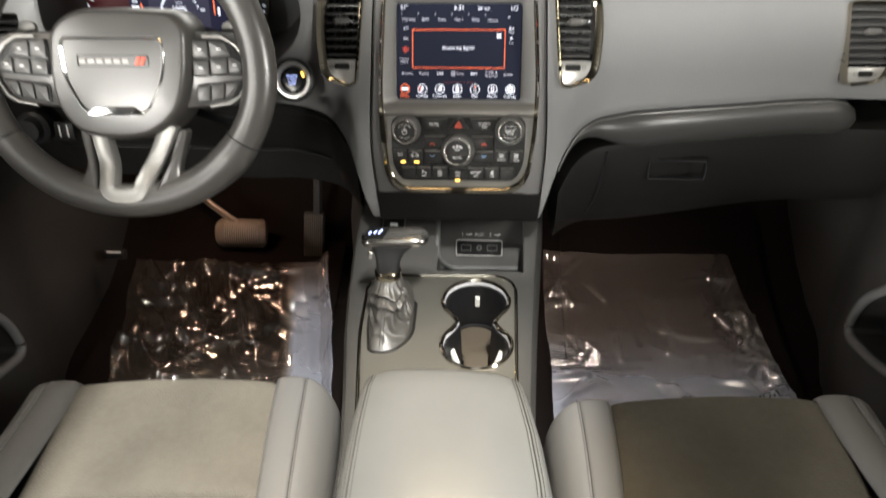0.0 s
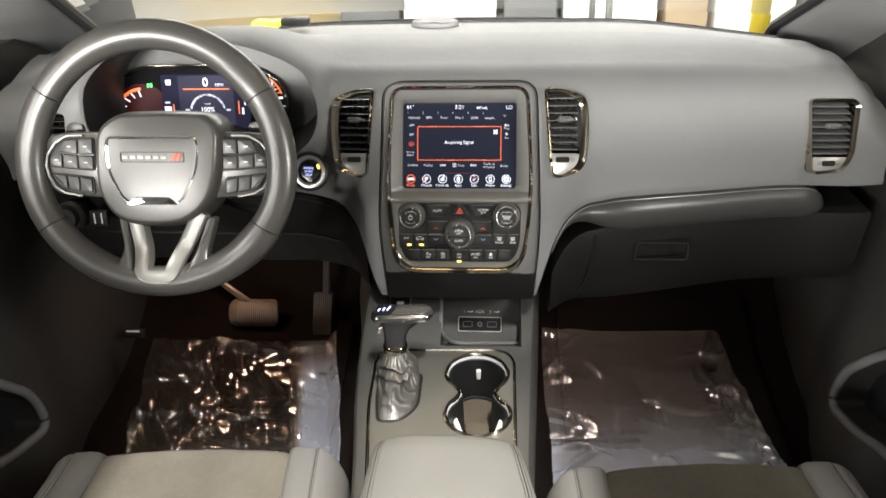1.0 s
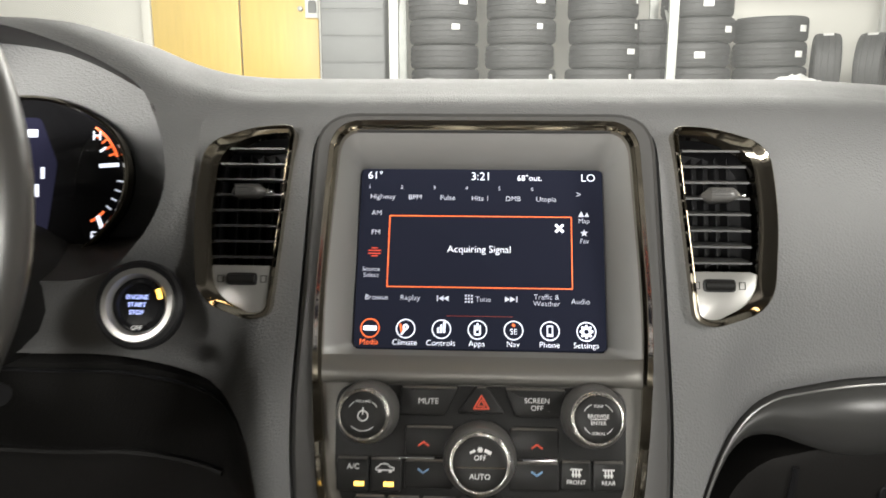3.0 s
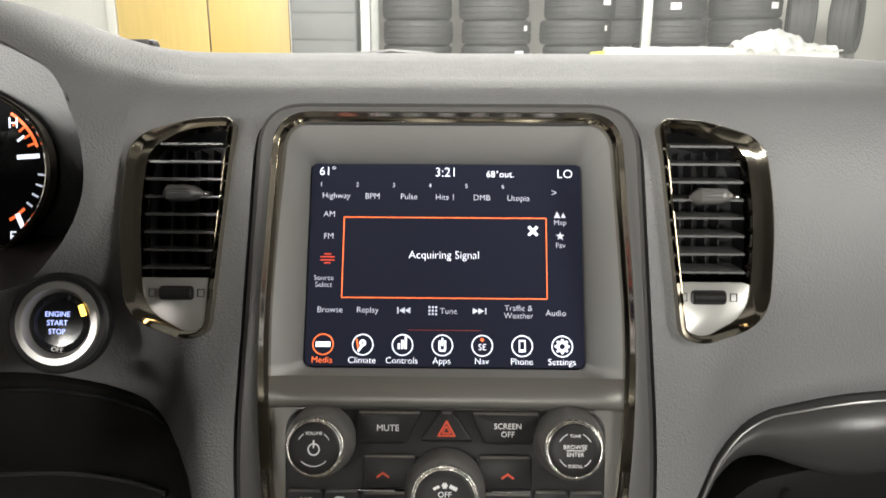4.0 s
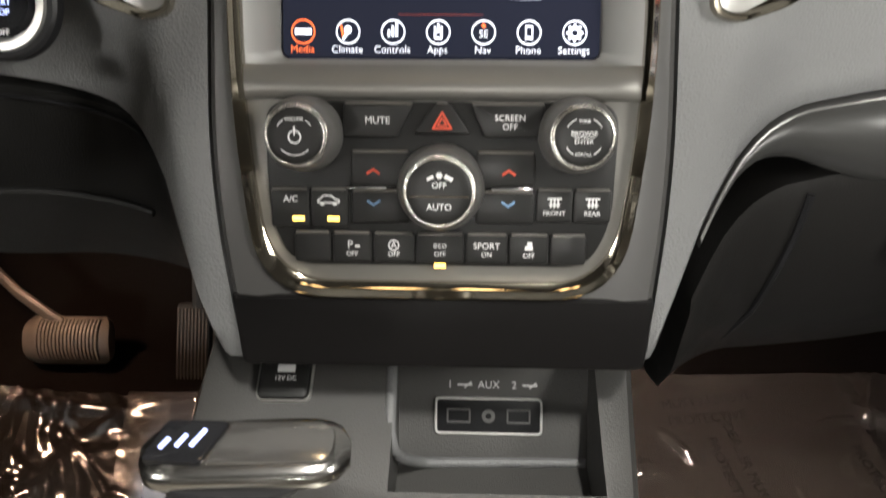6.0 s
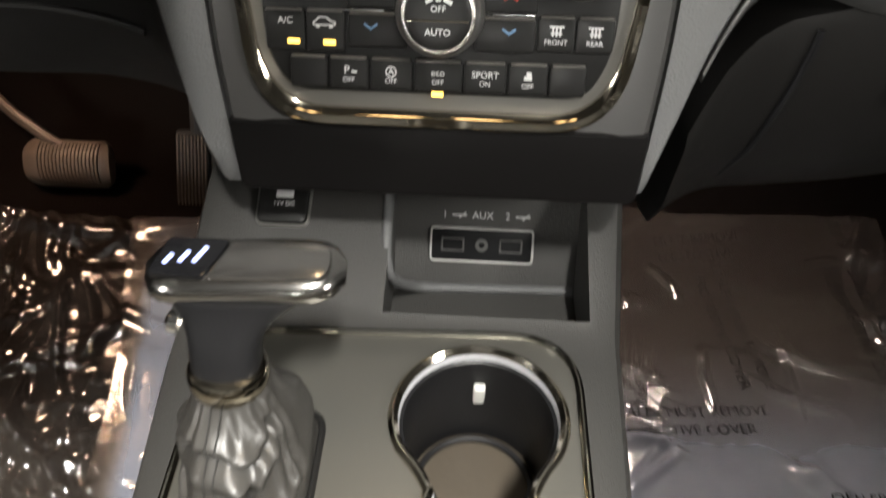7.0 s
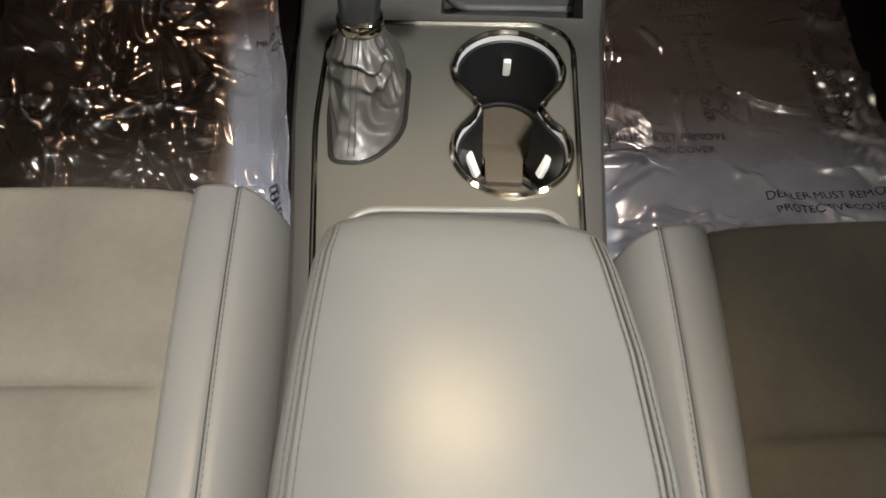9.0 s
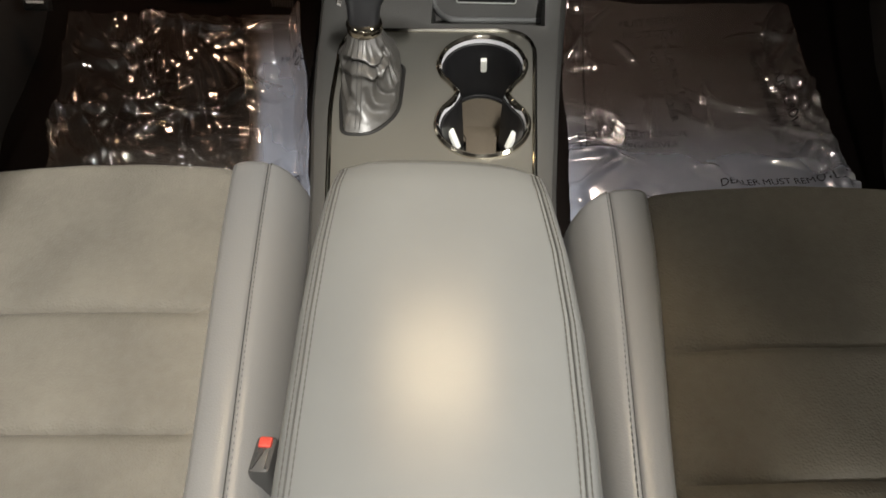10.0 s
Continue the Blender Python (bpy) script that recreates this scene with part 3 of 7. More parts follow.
page_text("61°", 29, 15, 16)
page_text("3:21", 246, 16, 17)
page_text("68°out.", 345, 19, 12)
page_text("LO", 463, 18, 16)
for k, word in enumerate(("Highway", "BPM", "Pulse", "Hits 1", "DMB", "Utopia")):
    page_text(word, 46 + 66.4 * k, 60 + k * 0.6, 10.5, GLOW_GREY)
    page_text(str(k + 1), 18 + 66.4 * k, 39 + k * 0.5, 8, GLOW_GREY)
page_text(">", 443, 53, 14, GLOW_GREY)
for word, x, y, h in (("AM", 35, 94, 10.5), ("FM", 35, 134, 10.5), ("Map", 453, 107, 9.5), ("Fav", 453, 148, 9.5), ("Browse", 42, 265, 10.5), ("Replay", 109, 265, 10.5), ("Tune", 253, 266, 10.5), ("Audio", 443, 268, 10.5), ("Source", 29, 209, 9), ("Select", 29, 221, 9), ("Traffic &", 377, 260, 10), ("Weather", 377, 273, 10)):
    page_text(word, x, y, h, GLOW_GREY)
page_text("Acquiring Signal", 244, 167, 14)
for x, y, w, h in ((245, 99, 366, 1.7), (245, 243, 366, 1.7), (62, 171, 1.7, 146), (428, 171, 1.7, 146)):
    page_bar(x, y, w, h, GLOW_ORANGE)
for turn in (45, -45):
    page_bar(404, 122, 22, 5, GLOW_WHITE, turn)
GLOW_RED = material("lit_red", (0.50, 0.05, 0.02), 0.5, emit=0.9)
for dy, w in ((-8, 12), (-3, 26), (3, 26), (8, 12)):
    page_bar(34, 174 + dy, w, 2.0, GLOW_RED)


def page_peak(px, py, w, h):
    bm = bmesh.new()
    k = 0.171 / 492
    plate(bm, [(-w / 2 * k, -h / 2 * k), (w / 2 * k, -h / 2 * k), (0, h / 2 * k)], on_glass(px, py, 0.0), 0.0001, 0.0004, 0.00005)
    part("icon_peak", bm, GLOW_GREY, screen)


page_peak(448, 92, 12, 12)
page_peak(459, 93, 9, 9)
bm = bmesh.new()
star = [(0.0028 * (1.0 if k % 2 == 0 else 0.42) * math.cos(math.pi / 2 + k * math.pi / 5), 0.0028 * (1.0 if k % 2 == 0 else 0.42) * math.sin(math.pi / 2 + k * math.pi / 5)) for k in range(10)]
plate(bm, star, on_glass(453, 131, 0.0), 0.0001, 0.0004, 0.00005)
part("icon_star", bm, GLOW_GREY, screen)
for x in (219, 225, 231):
    for y in (259, 265, 271):
        page_bar(x, y, 3.6, 3.6, GLOW_GREY)
for x, s in ((170, 1), (180, 1), (301, -1), (311, -1)):
    bm = bmesh.new()
    plate(bm, [(-0.0018 * s, 0), (0.0018 * s, -0.0019), (0.0018 * s, 0.0019)][::s], on_glass(x, 265, 0.0), 0.0001, 0.0004, 0.00005)
    part("skip_arrow", bm, GLOW_GREY, screen)
page_bar(163, 265, 2.2, 11, GLOW_GREY)
page_bar(319, 265, 2.2, 11, GLOW_GREY)
page_bar(246, 299, 130, 1, material("lit_dim_red", (0.16, 0.02, 0.01), 0.5, emit=0.6))
for k, word in enumerate(("Media", "Climate", "Controls", "Apps", "Nav", "Phone", "Settings")):
    x = 32 + 70.2 * k
    page_text(word, x - 1, 352, 11, GLOW_ORANGE if k == 0 else GLOW_WHITE)
    page_ring(x, 325, 19, GLOW_ORANGE if k == 0 else GLOW_WHITE, 2.0)
page_bar(32, 325, 26, 9, GLOW_WHITE)
page_ring(102, 322, 6, GLOW_WHITE, 4)
page_bar(98, 331, 4, 14, GLOW_WHITE, -35)
page_bar(93, 324, 3, 18, GLOW_ORANGE, 12)
for x, h in ((166, 10), (172, 16), (178, 22)):
    page_bar(x, 332 - h / 2, 4, h, GLOW_WHITE)
page_bar(237.6, 325, 3.4, 17, GLOW_WHITE)
page_bar(247.6, 325, 3.4, 17, GLOW_WHITE)
page_bar(242.6, 334, 11, 3.4, GLOW_WHITE)
page_bar(242.6, 319, 3.4, 14, GLOW_WHITE)
page_text("SE", 312.8, 328, 11)
page_bar(312.8, 315, 5, 6, GLOW_ORANGE, 45)
page_bar(383, 325, 12, 21, GLOW_WHITE)
page_bar(383, 324, 8, 14, NIGHT)
page_ring(453.2, 325, 10, GLOW_WHITE, 5)
for a in range(0, 360, 45):
    page_bar(453.2 + 11 * math.cos(radians(a)), 325 + 11 * math.sin(radians(a)), 4, 4, GLOW_WHITE, a)


def on_panel(u, v, w=0.0):
    return FACE @ Matrix.Translation((u, v, w))


# paler metal that paints the highlight on the buttons' top bevels
LIP = material("button_edge_highlight", (0.11, 0.105, 0.098), 0.32, metal=0.4, wear=0.1)


def button(outline, high, label="", r=0.0025):
    bm = bmesh.new()
    plate(bm, rounded(outline, r, 3), FACE, -0.003, high, 0.0012)
    cap = part("button", bm, BUTTON, stack, label)
    head = max(p[1] for p in outline)
    xs = [p[0] for p in outline if p[1] > head - 0.001]
    bm = bmesh.new()
    block(bm, on_panel((min(xs) + max(xs)) / 2, head - 0.0006, high - 0.0003) @ pose(0, 0, 0, -50), max(xs) - min(xs) - 0.0024, 0.0017, 0.0010, 0.0004)
    part("lip", bm, LIP, cap, "pale satin upper edge painting the bevel's highlight")
    return cap


def rect(x0, y0, x1, y1):
    return [(x0, y0), (x1, y0), (x1, y1), (x0, y1)]


def print_on(text, u, v, high, parent, w, mat=PRINT):
    lettering("print", text, high / 0.70, mat, parent, on_panel(u, v, w), "CENTER", 0.0001)


def mark(u, v, w, h, lift, mat, parent, turn=0):
    bm = bmesh.new()
    block(bm, on_panel(u, v, lift) @ pose(0, 0, 0, 0, 0, turn), w, h, 0.0004, 0.0001)
    part("mark", bm, mat, parent)


b = button([(-0.0505, -0.0365), (-0.0215, -0.0365), (-0.0125, -0.0185), (-0.0500, -0.0185)], 0.003, "mute button")
print_on("MUTE", -0.032, -0.0278, 0.0036, b, 0.0031)
b = button([(0.0240, -0.0365), (0.0525, -0.0365), (0.0560, -0.0185), (0.0165, -0.0185)], 0.003, "screen off button")
print_on("SCREEN", 0.0375, -0.0262, 0.0032, b, 0.0031)
print_on("OFF", 0.0375, -0.0308, 0.0032, b, 0.0031)
b = button([(-0.0135, -0.0350), (0.0175, -0.0350), (0.0060, -0.0180), (-0.0020, -0.0180)], 0.004, "hazard button with red triangle")
for ang, du, dv in ((60, -0.0024, 0.0), (-60, 0.0024, 0.0), (0, 0, -0.0041)):
    mark(0.002 + du, -0.0275 + dv, 0.0102, 0.0010, 0.0040, PRINT_RED, b, ang)
    mark(0.002 + du * 0.5, -0.0281 + dv * 0.5, 0.0048, 0.0008, 0.0040, PRINT_RED, b, ang)


def arrow(u, v, s, mat, parent, lift):
    for ang in (35, -35):
        mark(u + (0.0016 if ang < 0 else -0.0016), v, 0.0046, 0.0011, lift, mat, parent, ang * s)


for u0, u1, uc in ((-0.0465, -0.0150, -0.0345), (0.0200, 0.0515, 0.0375)):
    b = button(rect(u0, -0.0625, u1, -0.0435), 0.003, "warmer button")
    arrow(uc, -0.0545, 1, PRINT_RED, b, 0.003)
    b = button(rect(u0, -0.0825, u1, -0.0645), 0.0025, "cooler button")
    arrow(uc, -0.0715, -1, PRINT_BLUE, b, 0.0025)
    mark(uc - 0.004 if uc < 0 else uc + 0.002, -0.0633, 0.022, 0.0011, 0.0034, BRIGHT, b)

b = button(rect(-0.0905, -0.0855, -0.0695, -0.0640), 0.0015, "air conditioning button, lit")
print_on("A/C", -0.0795, -0.0700, 0.0034, b, 0.0016)
mark(-0.0755, -0.0805, 0.0064, 0.0026, 0.0015, GLOW_AMBER, b)
b = button(rect(-0.0690, -0.0855, -0.0485, -0.0640), 0.0015, "recirculation button, lit")
bm = bmesh.new()
hoop(bm, rounded([(-0.0060, -0.0016), (0.0060, -0.0016), (0.0060, 0.0006), (0.0034, 0.0012), (0.0016, 0.0030), (-0.0030, 0.0030), (-0.0044, 0.0012), (-0.0060, 0.0006)], 0.0006, 2), on_panel(-0.0590, -0.0705, 0.0015), 0.0007, 0, 0.0005, 0.0001)
part("mark", bm, PRINT, b)
for dx in (-0.0034, 0.0034):
    mark(-0.0590 + dx, -0.0724, 0.0020, 0.0016, 0.0016, PRINT, b)
mark(-0.0565, -0.0805, 0.0064, 0.0026, 0.0015, GLOW_AMBER, b)
for u0, u1, word in ((0.0525, 0.0720, "FRONT"), (0.0725, 0.0925, "REAR")):
    b = button(rect(u0, -0.0815, u1, -0.0630), 0.0015, "demister button")
    uc = (u0 + u1) / 2
    print_on(word, uc, -0.0762, 0.0026, b, 0.0016)
    mark(uc, -0.0682, 0.0076, 0.0009, 0.0016, PRINT, b)
    mark(uc, -0.0715, 0.0060, 0.0009, 0.0016, PRINT, b)
    for k in (-1, 0, 1):
        mark(uc + k * 0.0019, -0.0705, 0.0009, 0.0052, 0.0016, PRINT, b)
cells = (-0.0785, -0.0577, -0.0355, -0.0122, 0.0147, 0.0383, 0.0603, 0.0805)
for k, (u0, u1) in enumerate(zip(cells, cells[1:])):
    b = button(rect(u0 + 0.0004, -0.1045, u1 - 0.0004, -0.0875), 0.0022, "switch in the lower row")
    uc = (u0 + u1) / 2
    if k in (1, 2, 5):
        print_on("OFF", uc, -0.0995, 0.0026, b, 0.0023)
    if k == 1:
        print_on("P", uc - 0.001, -0.0945, 0.0042, b, 0.0023)
        mark(uc + 0.003, -0.0952, 0.0028, 0.0012, 0.0023, PRINT, b)
    if k == 2:
        print_on("A", uc, -0.0945, 0.0034, b, 0.0023)
        bm = bmesh.new()
        hoop(bm, [(0.0030 * math.cos(a), 0.0030 * math.sin(a)) for a in np.linspace(0, 2 * math.pi, 21)[:-1]], on_panel(uc, -0.0945), 0.0006, 0.002, 0.0026, 0.0001)
        part("mark", bm, PRINT, b)
    if k == 3:
        print_on("eco", uc, -0.0942, 0.0036, b, 0.0023)
        print_on("OFF", uc, -0.0992, 0.0026, b, 0.0023)
        mark(uc, -0.1055, 0.0062, 0.0026, 0.0022, GLOW_AMBER, b)
    if k == 4:
        print_on("SPORT", uc, -0.0945, 0.0034, b, 0.0023)
        print_on("ON", uc, -0.0992, 0.0026, b, 0.0023)
    if k == 5:
        mark(uc, -0.0952, 0.0042, 0.0022, 0.0023, PRINT, b)
        mark(uc + 0.0004, -0.0930, 0.0026, 0.0022, 0.0023, PRINT, b)


def print_arc(u, v, r, a0, a1, w, parent):
    """A thin printed arc on a knob's cap."""
    bm = bmesh.new()
    sweep(bm, [on_panel(u, v, w) @ Vector((r * math.cos(radians(a)), r * math.sin(radians(a)), 0)) for a in np.linspace(a0, a1, 9)], 0.00022, 4)
    part("print", bm, PRINT, parent)


def knob(u, v, r, deep, label, lines, arcs=()):
    body = [(r * 1.08, -0.003), (r * 1.09, 0.001), (r * 1.07, deep * 0.25), (r * 1.00, deep * 0.60), (r * 0.92, deep * 0.82), (r * 0.87, deep * 0.86), (r * 0.85, deep * 0.80)]
    bm = bmesh.new()
    m = on_panel(u, v)
    lathe(bm, body + [(r * 0.70, deep * 0.8)], m, 40)
    k = part("knob", bm, KNOB, stack, label)
    for q0, size, high in ((0.835, 0.00055, 0.90), (0.790, 0.00045, 0.985)):
        bm = bmesh.new()
        lathe(bm, [(r * q0 + size * math.cos(q), deep * high + size * math.sin(q)) for q in np.linspace(-1.0, math.pi + 0.6, 12)], m, 48, caps=False)
        part("trim_ring", bm, RING_METAL, k, "thin chrome ring")
    bm = bmesh.new()
    lathe(bm, [(r * 0.825, deep * 0.8), (r * 0.82, deep * 0.92), (r * 0.785, deep * 0.98), (r * 0.75, deep * 1.0), (r * 0.70, deep * 1.02), (r * 0.5, deep * 1.03), (0.0004, deep * 1.035)], m, 40)
    part("cap", bm, BUTTON, k)
    for text, dv, high in lines:
        lettering("print", text, high / 0.70, PRINT, k, on_panel(u, v + dv, deep * 1.045), "CENTER", 0.0001)
    for a0, a1 in arcs:
        print_arc(u, v, r * 0.52, a0, a1, deep * 1.045, k)
    return k


DEEP = 0.026
RING_METAL = material("fine_knurled_chrome", (0.50, 0.48, 0.44), 0.26, metal=1.0, wear=0.5, wear_size=260)
k1 = knob(-0.0705, -0.0350, 0.0185, DEEP, "black volume knob with chrome ring", [("VOLUME", 0.0082, 0.0017)], ((125, 150), (30, 55), (225, 315)))
bm = bmesh.new()
hoop(bm, [(0.0034 * math.cos(a), 0.0034 * math.sin(a)) for a in np.linspace(0, 2 * math.pi, 25)[:-1]], on_panel(-0.0705, -0.0355, DEEP), 0.0007, 0.0005, 0.0012, 0.0001)
part("print", bm, PRINT, k1)
mark(-0.0705, -0.0325, 0.0008, 0.0042, DEEP * 1.05, PRINT, k1)
knob(0.0725, -0.0345, 0.0187, DEEP, "black tuning knob with chrome ring", [("TUNE", 0.0078, 0.0016), ("BROWSE", 0.0018, 0.0023), ("ENTER", -0.0022, 0.0022), ("SCROLL", -0.0084, 0.0016)], ((115, 150), (30, 65), (210, 240), (300, 330)))
mark(0.0725, -0.0344, 0.0100, 0.0004, DEEP * 1.05, PRINT, stack)
k3 = knob(0.0015, -0.0625, 0.0215, DEEP, "black fan knob with chrome ring", [("OFF", 0.0035, 0.0030), ("AUTO", -0.0075, 0.0032)])
mark(0.0015, -0.0645, 0.0300, 0.0008, DEEP * 1.05, CHROME, k3)
for ang in (0, 60, 120):
    mark(0.0015, -0.0540, 0.0034, 0.0009, DEEP * 1.05, PRINT, k3, ang)
mark(-0.0030, -0.0552, 0.0036, 0.0014, DEEP * 1.05, PRINT, k3, 25)
mark(0.0062, -0.0552, 0.0044, 0.0020, DEEP * 1.05, PRINT, k3, -25)


# ---- air vents ----
VENT_PLATE = material("satin_silver_plastic", (0.33, 0.325, 0.31), 0.34, metal=0.7, wear=0.05, wear_size=8)


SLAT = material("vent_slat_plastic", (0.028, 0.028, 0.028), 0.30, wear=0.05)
# right-hand slats: paler copy, painting the light on their tilted tops
SLAT_LIGHT_SIDE = material("vent_slat_light_side", (0.085, 0.085, 0.085), 0.32, wear=0.05)


def air_vent(m, outline, x0, x1, y0, y1, flip, tilt, label, slats=8, wide_at=None, tone=None):
    """A vent in the plane of m: chrome rim, slats from y0 up to y1, a tab and a thumb wheel on a silver foot."""
    root = thing("air_vent", label, "air vent", "dashboard vents")
    bm = bmesh.new()
    far = max(abs(p[0] - (0 if wide_at is None else wide_at)) for p in outline)
    band(bm, outline, m, lambda x, y: 0.0046 + (0.0066 * smooth(0.80, 1.0, (x if not flip else -x) / far) if wide_at is not None else 0.0022 * smooth(0.4, 1.0, (x if not flip else -x) / 0.04)), -0.012, 0.0066, 0.0044)
    part("rim", bm, CHROME, root, "chrome rim")
    bm = bmesh.new()
    ins = inset(outline, 0.004)
    skin(bm, [[m @ Vector((x, y, -0.004)) for x, y in ins], [m @ Vector((x, y, -0.045)) for x, y in inset(outline, 0.006)]], closed=True)
    vs = skin(bm, [[m @ Vector((x, y, -0.045)) for x, y in inset(outline, 0.006)]])
    bm.faces.new(vs[0])
    part("duct", bm, BLACK, root)
    step = (y1 - y0) / (slats - 0.2)
    for k in range(slats):
        y = y0 + step * (k + 0.4)
        cut = 0.0 if y < y1 - 0.02 else (y - y1 + 0.02) * 0.35
        a, b = (x0 + (cut if flip else 0), x1 - (0 if flip else cut))
        bm = bmesh.new()
        prof = [(0.0010, -0.0006), (0.0010, 0.0006), (-0.004, 0.0010), (-0.020, 0.0008), (-0.020, -0.0008), (-0.004, -0.0010)]
        rows = [[m @ pose(0, y, 0, tilt) @ Vector((x, q, p)) for p, q in prof] for x in (a, b)]
        skin(bm, rows, closed=True, caps=True)
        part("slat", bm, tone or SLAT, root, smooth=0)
    for k in range(5):
        x = x0 + (x1 - x0) * (k + 0.7) / 5.4
        bm = bmesh.new()
        block(bm, m @ pose(x, (y0 + y1) / 2, -0.040), 0.0012, (y1 - y0) * 0.94, 0.014, 0.0003)
        part("vane", bm, BLACK, root)
    xc, yc = (x0 + x1) / 2 + (0.002 if flip else 0.004), y0 + (y1 - y0) * 0.585
    bm = bmesh.new()
    rows = []
    for t, lo, hi, deep in ((-1.15, 0.0008, 0.0008, 0.001), (-0.95, 0.0030, 0.0030, 0.005), (-0.75, 0.0048, 0.0050, 0.0085), (0.20, 0.0044, 0.0050, 0.0085), (0.45, 0.0036, 0.0048, 0.0080), (0.62, 0.0020, 0.0032, 0.006), (0.80, 0.0013, 0.0020, 0.004)):
        rows.append([m @ Vector((xc + 0.0125 * t, yc + (hi if math.sin(a) > 0 else lo) * math.copysign(abs(math.sin(a)) ** 0.6, math.sin(a)), 0.0005 + deep * max(-0.4, math.copysign(abs(math.cos(a)) ** 0.6, math.cos(a))))) for a in np.linspace(0, 2 * math.pi, 19)[:-1]])
    skin(bm, rows, closed=True, caps=True)
    tab = part("tab", bm, BEZEL if flip else KNOB, root, "ribbed grey tab")
    for k in range(3):
        bm = bmesh.new()
        block(bm, m @ pose(xc - 0.0035, yc + 0.0022 - 0.0016 * k, 0.0087), 0.0130, 0.0006, 0.0008, 0.0002)
        part("rib", bm, BEZEL, tab)
    bm = bmesh.new()
    block(bm, m @ pose(xc + 0.012, yc, -0.001), 0.005, 0.003, 0.004, 0.001)
    part("tab_tip", bm, BRIGHT, root)
    bm = bmesh.new()
    foot = [(x, y) for x, y in inset(outline, 0.0042) if y < y0 - 0.001]
    lows = sorted(foot, key=lambda p: math.atan2(p[1] - y0 + 0.004, p[0] - xc))
    edge = [(x0 + (0.001 if flip else 0.0062), y0 - 0.0015), *lows, (x1 - (0.0062 if flip else 0.001), y0 - 0.0015)]
    edge = sorted(edge, key=lambda p: math.atan2(p[1] - y0 + 0.005, p[0] - xc))
    plate(bm, edge, m, -0.01, 0.0015, 0.0006)
    part("foot", bm, VENT_PLATE, root, "silver foot plate")
    yw = y0 - 0.0105
    bm = bmesh.new()
    block(bm, m @ pose(xc - 0.004, yw, 0.0008), 0.021, 0.0085, 0.0015, 0.0028)
    part("wheel_slot", bm, BLACK, root)
    bm = bmesh.new()
    rows = [[m @ Vector((xc - 0.004 + dx, yw + 0.0032 * math.sin(a), 0.0015 + 0.004 * max(0, math.cos(a)))) for a in np.linspace(-math.pi, math.pi, 17)[:-1]] for dx in (-0.009, -0.0085, 0.0085, 0.009)]
    skin(bm, rows, closed=True, caps=True)
    part("thumb_wheel", bm, DARK, root)
    for dx in (-0.0185, 0.0105):
        bm = bmesh.new()
        hoop(bm, rect(-0.0021, -0.0024, 0.0021, 0.0024), m @ pose(xc + dx, yw, 0.0014), 0.0007, 0, 0.0004, 0.0001)
        part("mark", bm, BUTTON, root)
    return root


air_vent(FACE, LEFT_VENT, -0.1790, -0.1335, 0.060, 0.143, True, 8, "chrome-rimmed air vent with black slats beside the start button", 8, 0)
air_vent(FACE, RIGHT_VENT, 0.1330, 0.1760, 0.060, 0.143, False, 15, "chrome-rimmed air vent with slats paled for light beside the screen", 8, 0, SLAT_LIGHT_SIDE)
air_vent(PASSENGER_VENT, P_OUTLINE, -0.034, 0.030, -0.030, 0.050, False, 24, "chrome-rimmed air vent at the passenger's end", 8, None, SLAT_LIGHT_SIDE)
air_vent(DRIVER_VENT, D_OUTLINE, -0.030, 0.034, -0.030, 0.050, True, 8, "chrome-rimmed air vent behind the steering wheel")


# ---- start button ----
start = thing("start_button", "round engine start button with a silver ring", "button")
m = FACE @ pose(START[0], START[1], 0) @ Matrix.Diagonal((1.22, 1.22, 1.1, 1))
bm = bmesh.new()
lathe(bm, [(0.0245, -0.004), (0.0245, 0.002), (0.0232, 0.0036), (0.0205, 0.0030), (0.0205, -0.002)], m, 48, caps=False)
part("bezel", bm, BLACK, start)
bm = bmesh.new()
lathe(bm, [(0.0206, 0.002), (0.0200, 0.0050), (0.0170, 0.0052), (0.0150, 0.0018), (0.0150, -0.001)], m, 48, caps=False)
part("ring", bm, VENT_PLATE, start, "satin silver ring")
bm = bmesh.new()
lathe(bm, [(0.0152, -0.002), (0.0148, 0.0012), (0.0120, 0.0022), (0.0112, 0.0006), (0.0004, 0.0010)], m, 48)
part("cap", bm, PIANO, start)
for text, dv in (("ENGINE", 0.0042), ("START", 0.0), ("STOP", -0.0042)):
    lettering("print", text, 0.0035, GLOW_BLUE, start, m @ pose(-0.001, dv, 0.0016), "CENTER", 0.0001)
bm = bmesh.new()
block(bm, m @ pose(0.0112, 0.0062, 0.0016, 0, 0, 20), 0.0026, 0.0058, 0.001, 0.0006)
part("lamp", bm, GLOW_AMBER, start, "amber lamp")
lettering("print", "OFF", 0.0034, PRINT, start, m @ pose(0, -0.0126, 0.0026), "CENTER", 0.0001)

# ---- instrument cluster ----
cluster = thing("instrument_cluster", "lit instrument cluster with a display between two dials under a hood", "instruments")
CLU = Matrix(((1, 0, 0, -0.392), (0, math.sin(radians(12)), -math.cos(radians(12)), 1.125), (0, math.cos(radians(12)), math.sin(radians(12)), 0.725), (0, 0, 0, 1)))
HOOD_BLACK = material("matt_black_hood", (0.022, 0.021, 0.020), 0.5, spec=0.35, wear=0.05)
bm = bmesh.new()
lip = inset(BINNACLE, 0.0004)
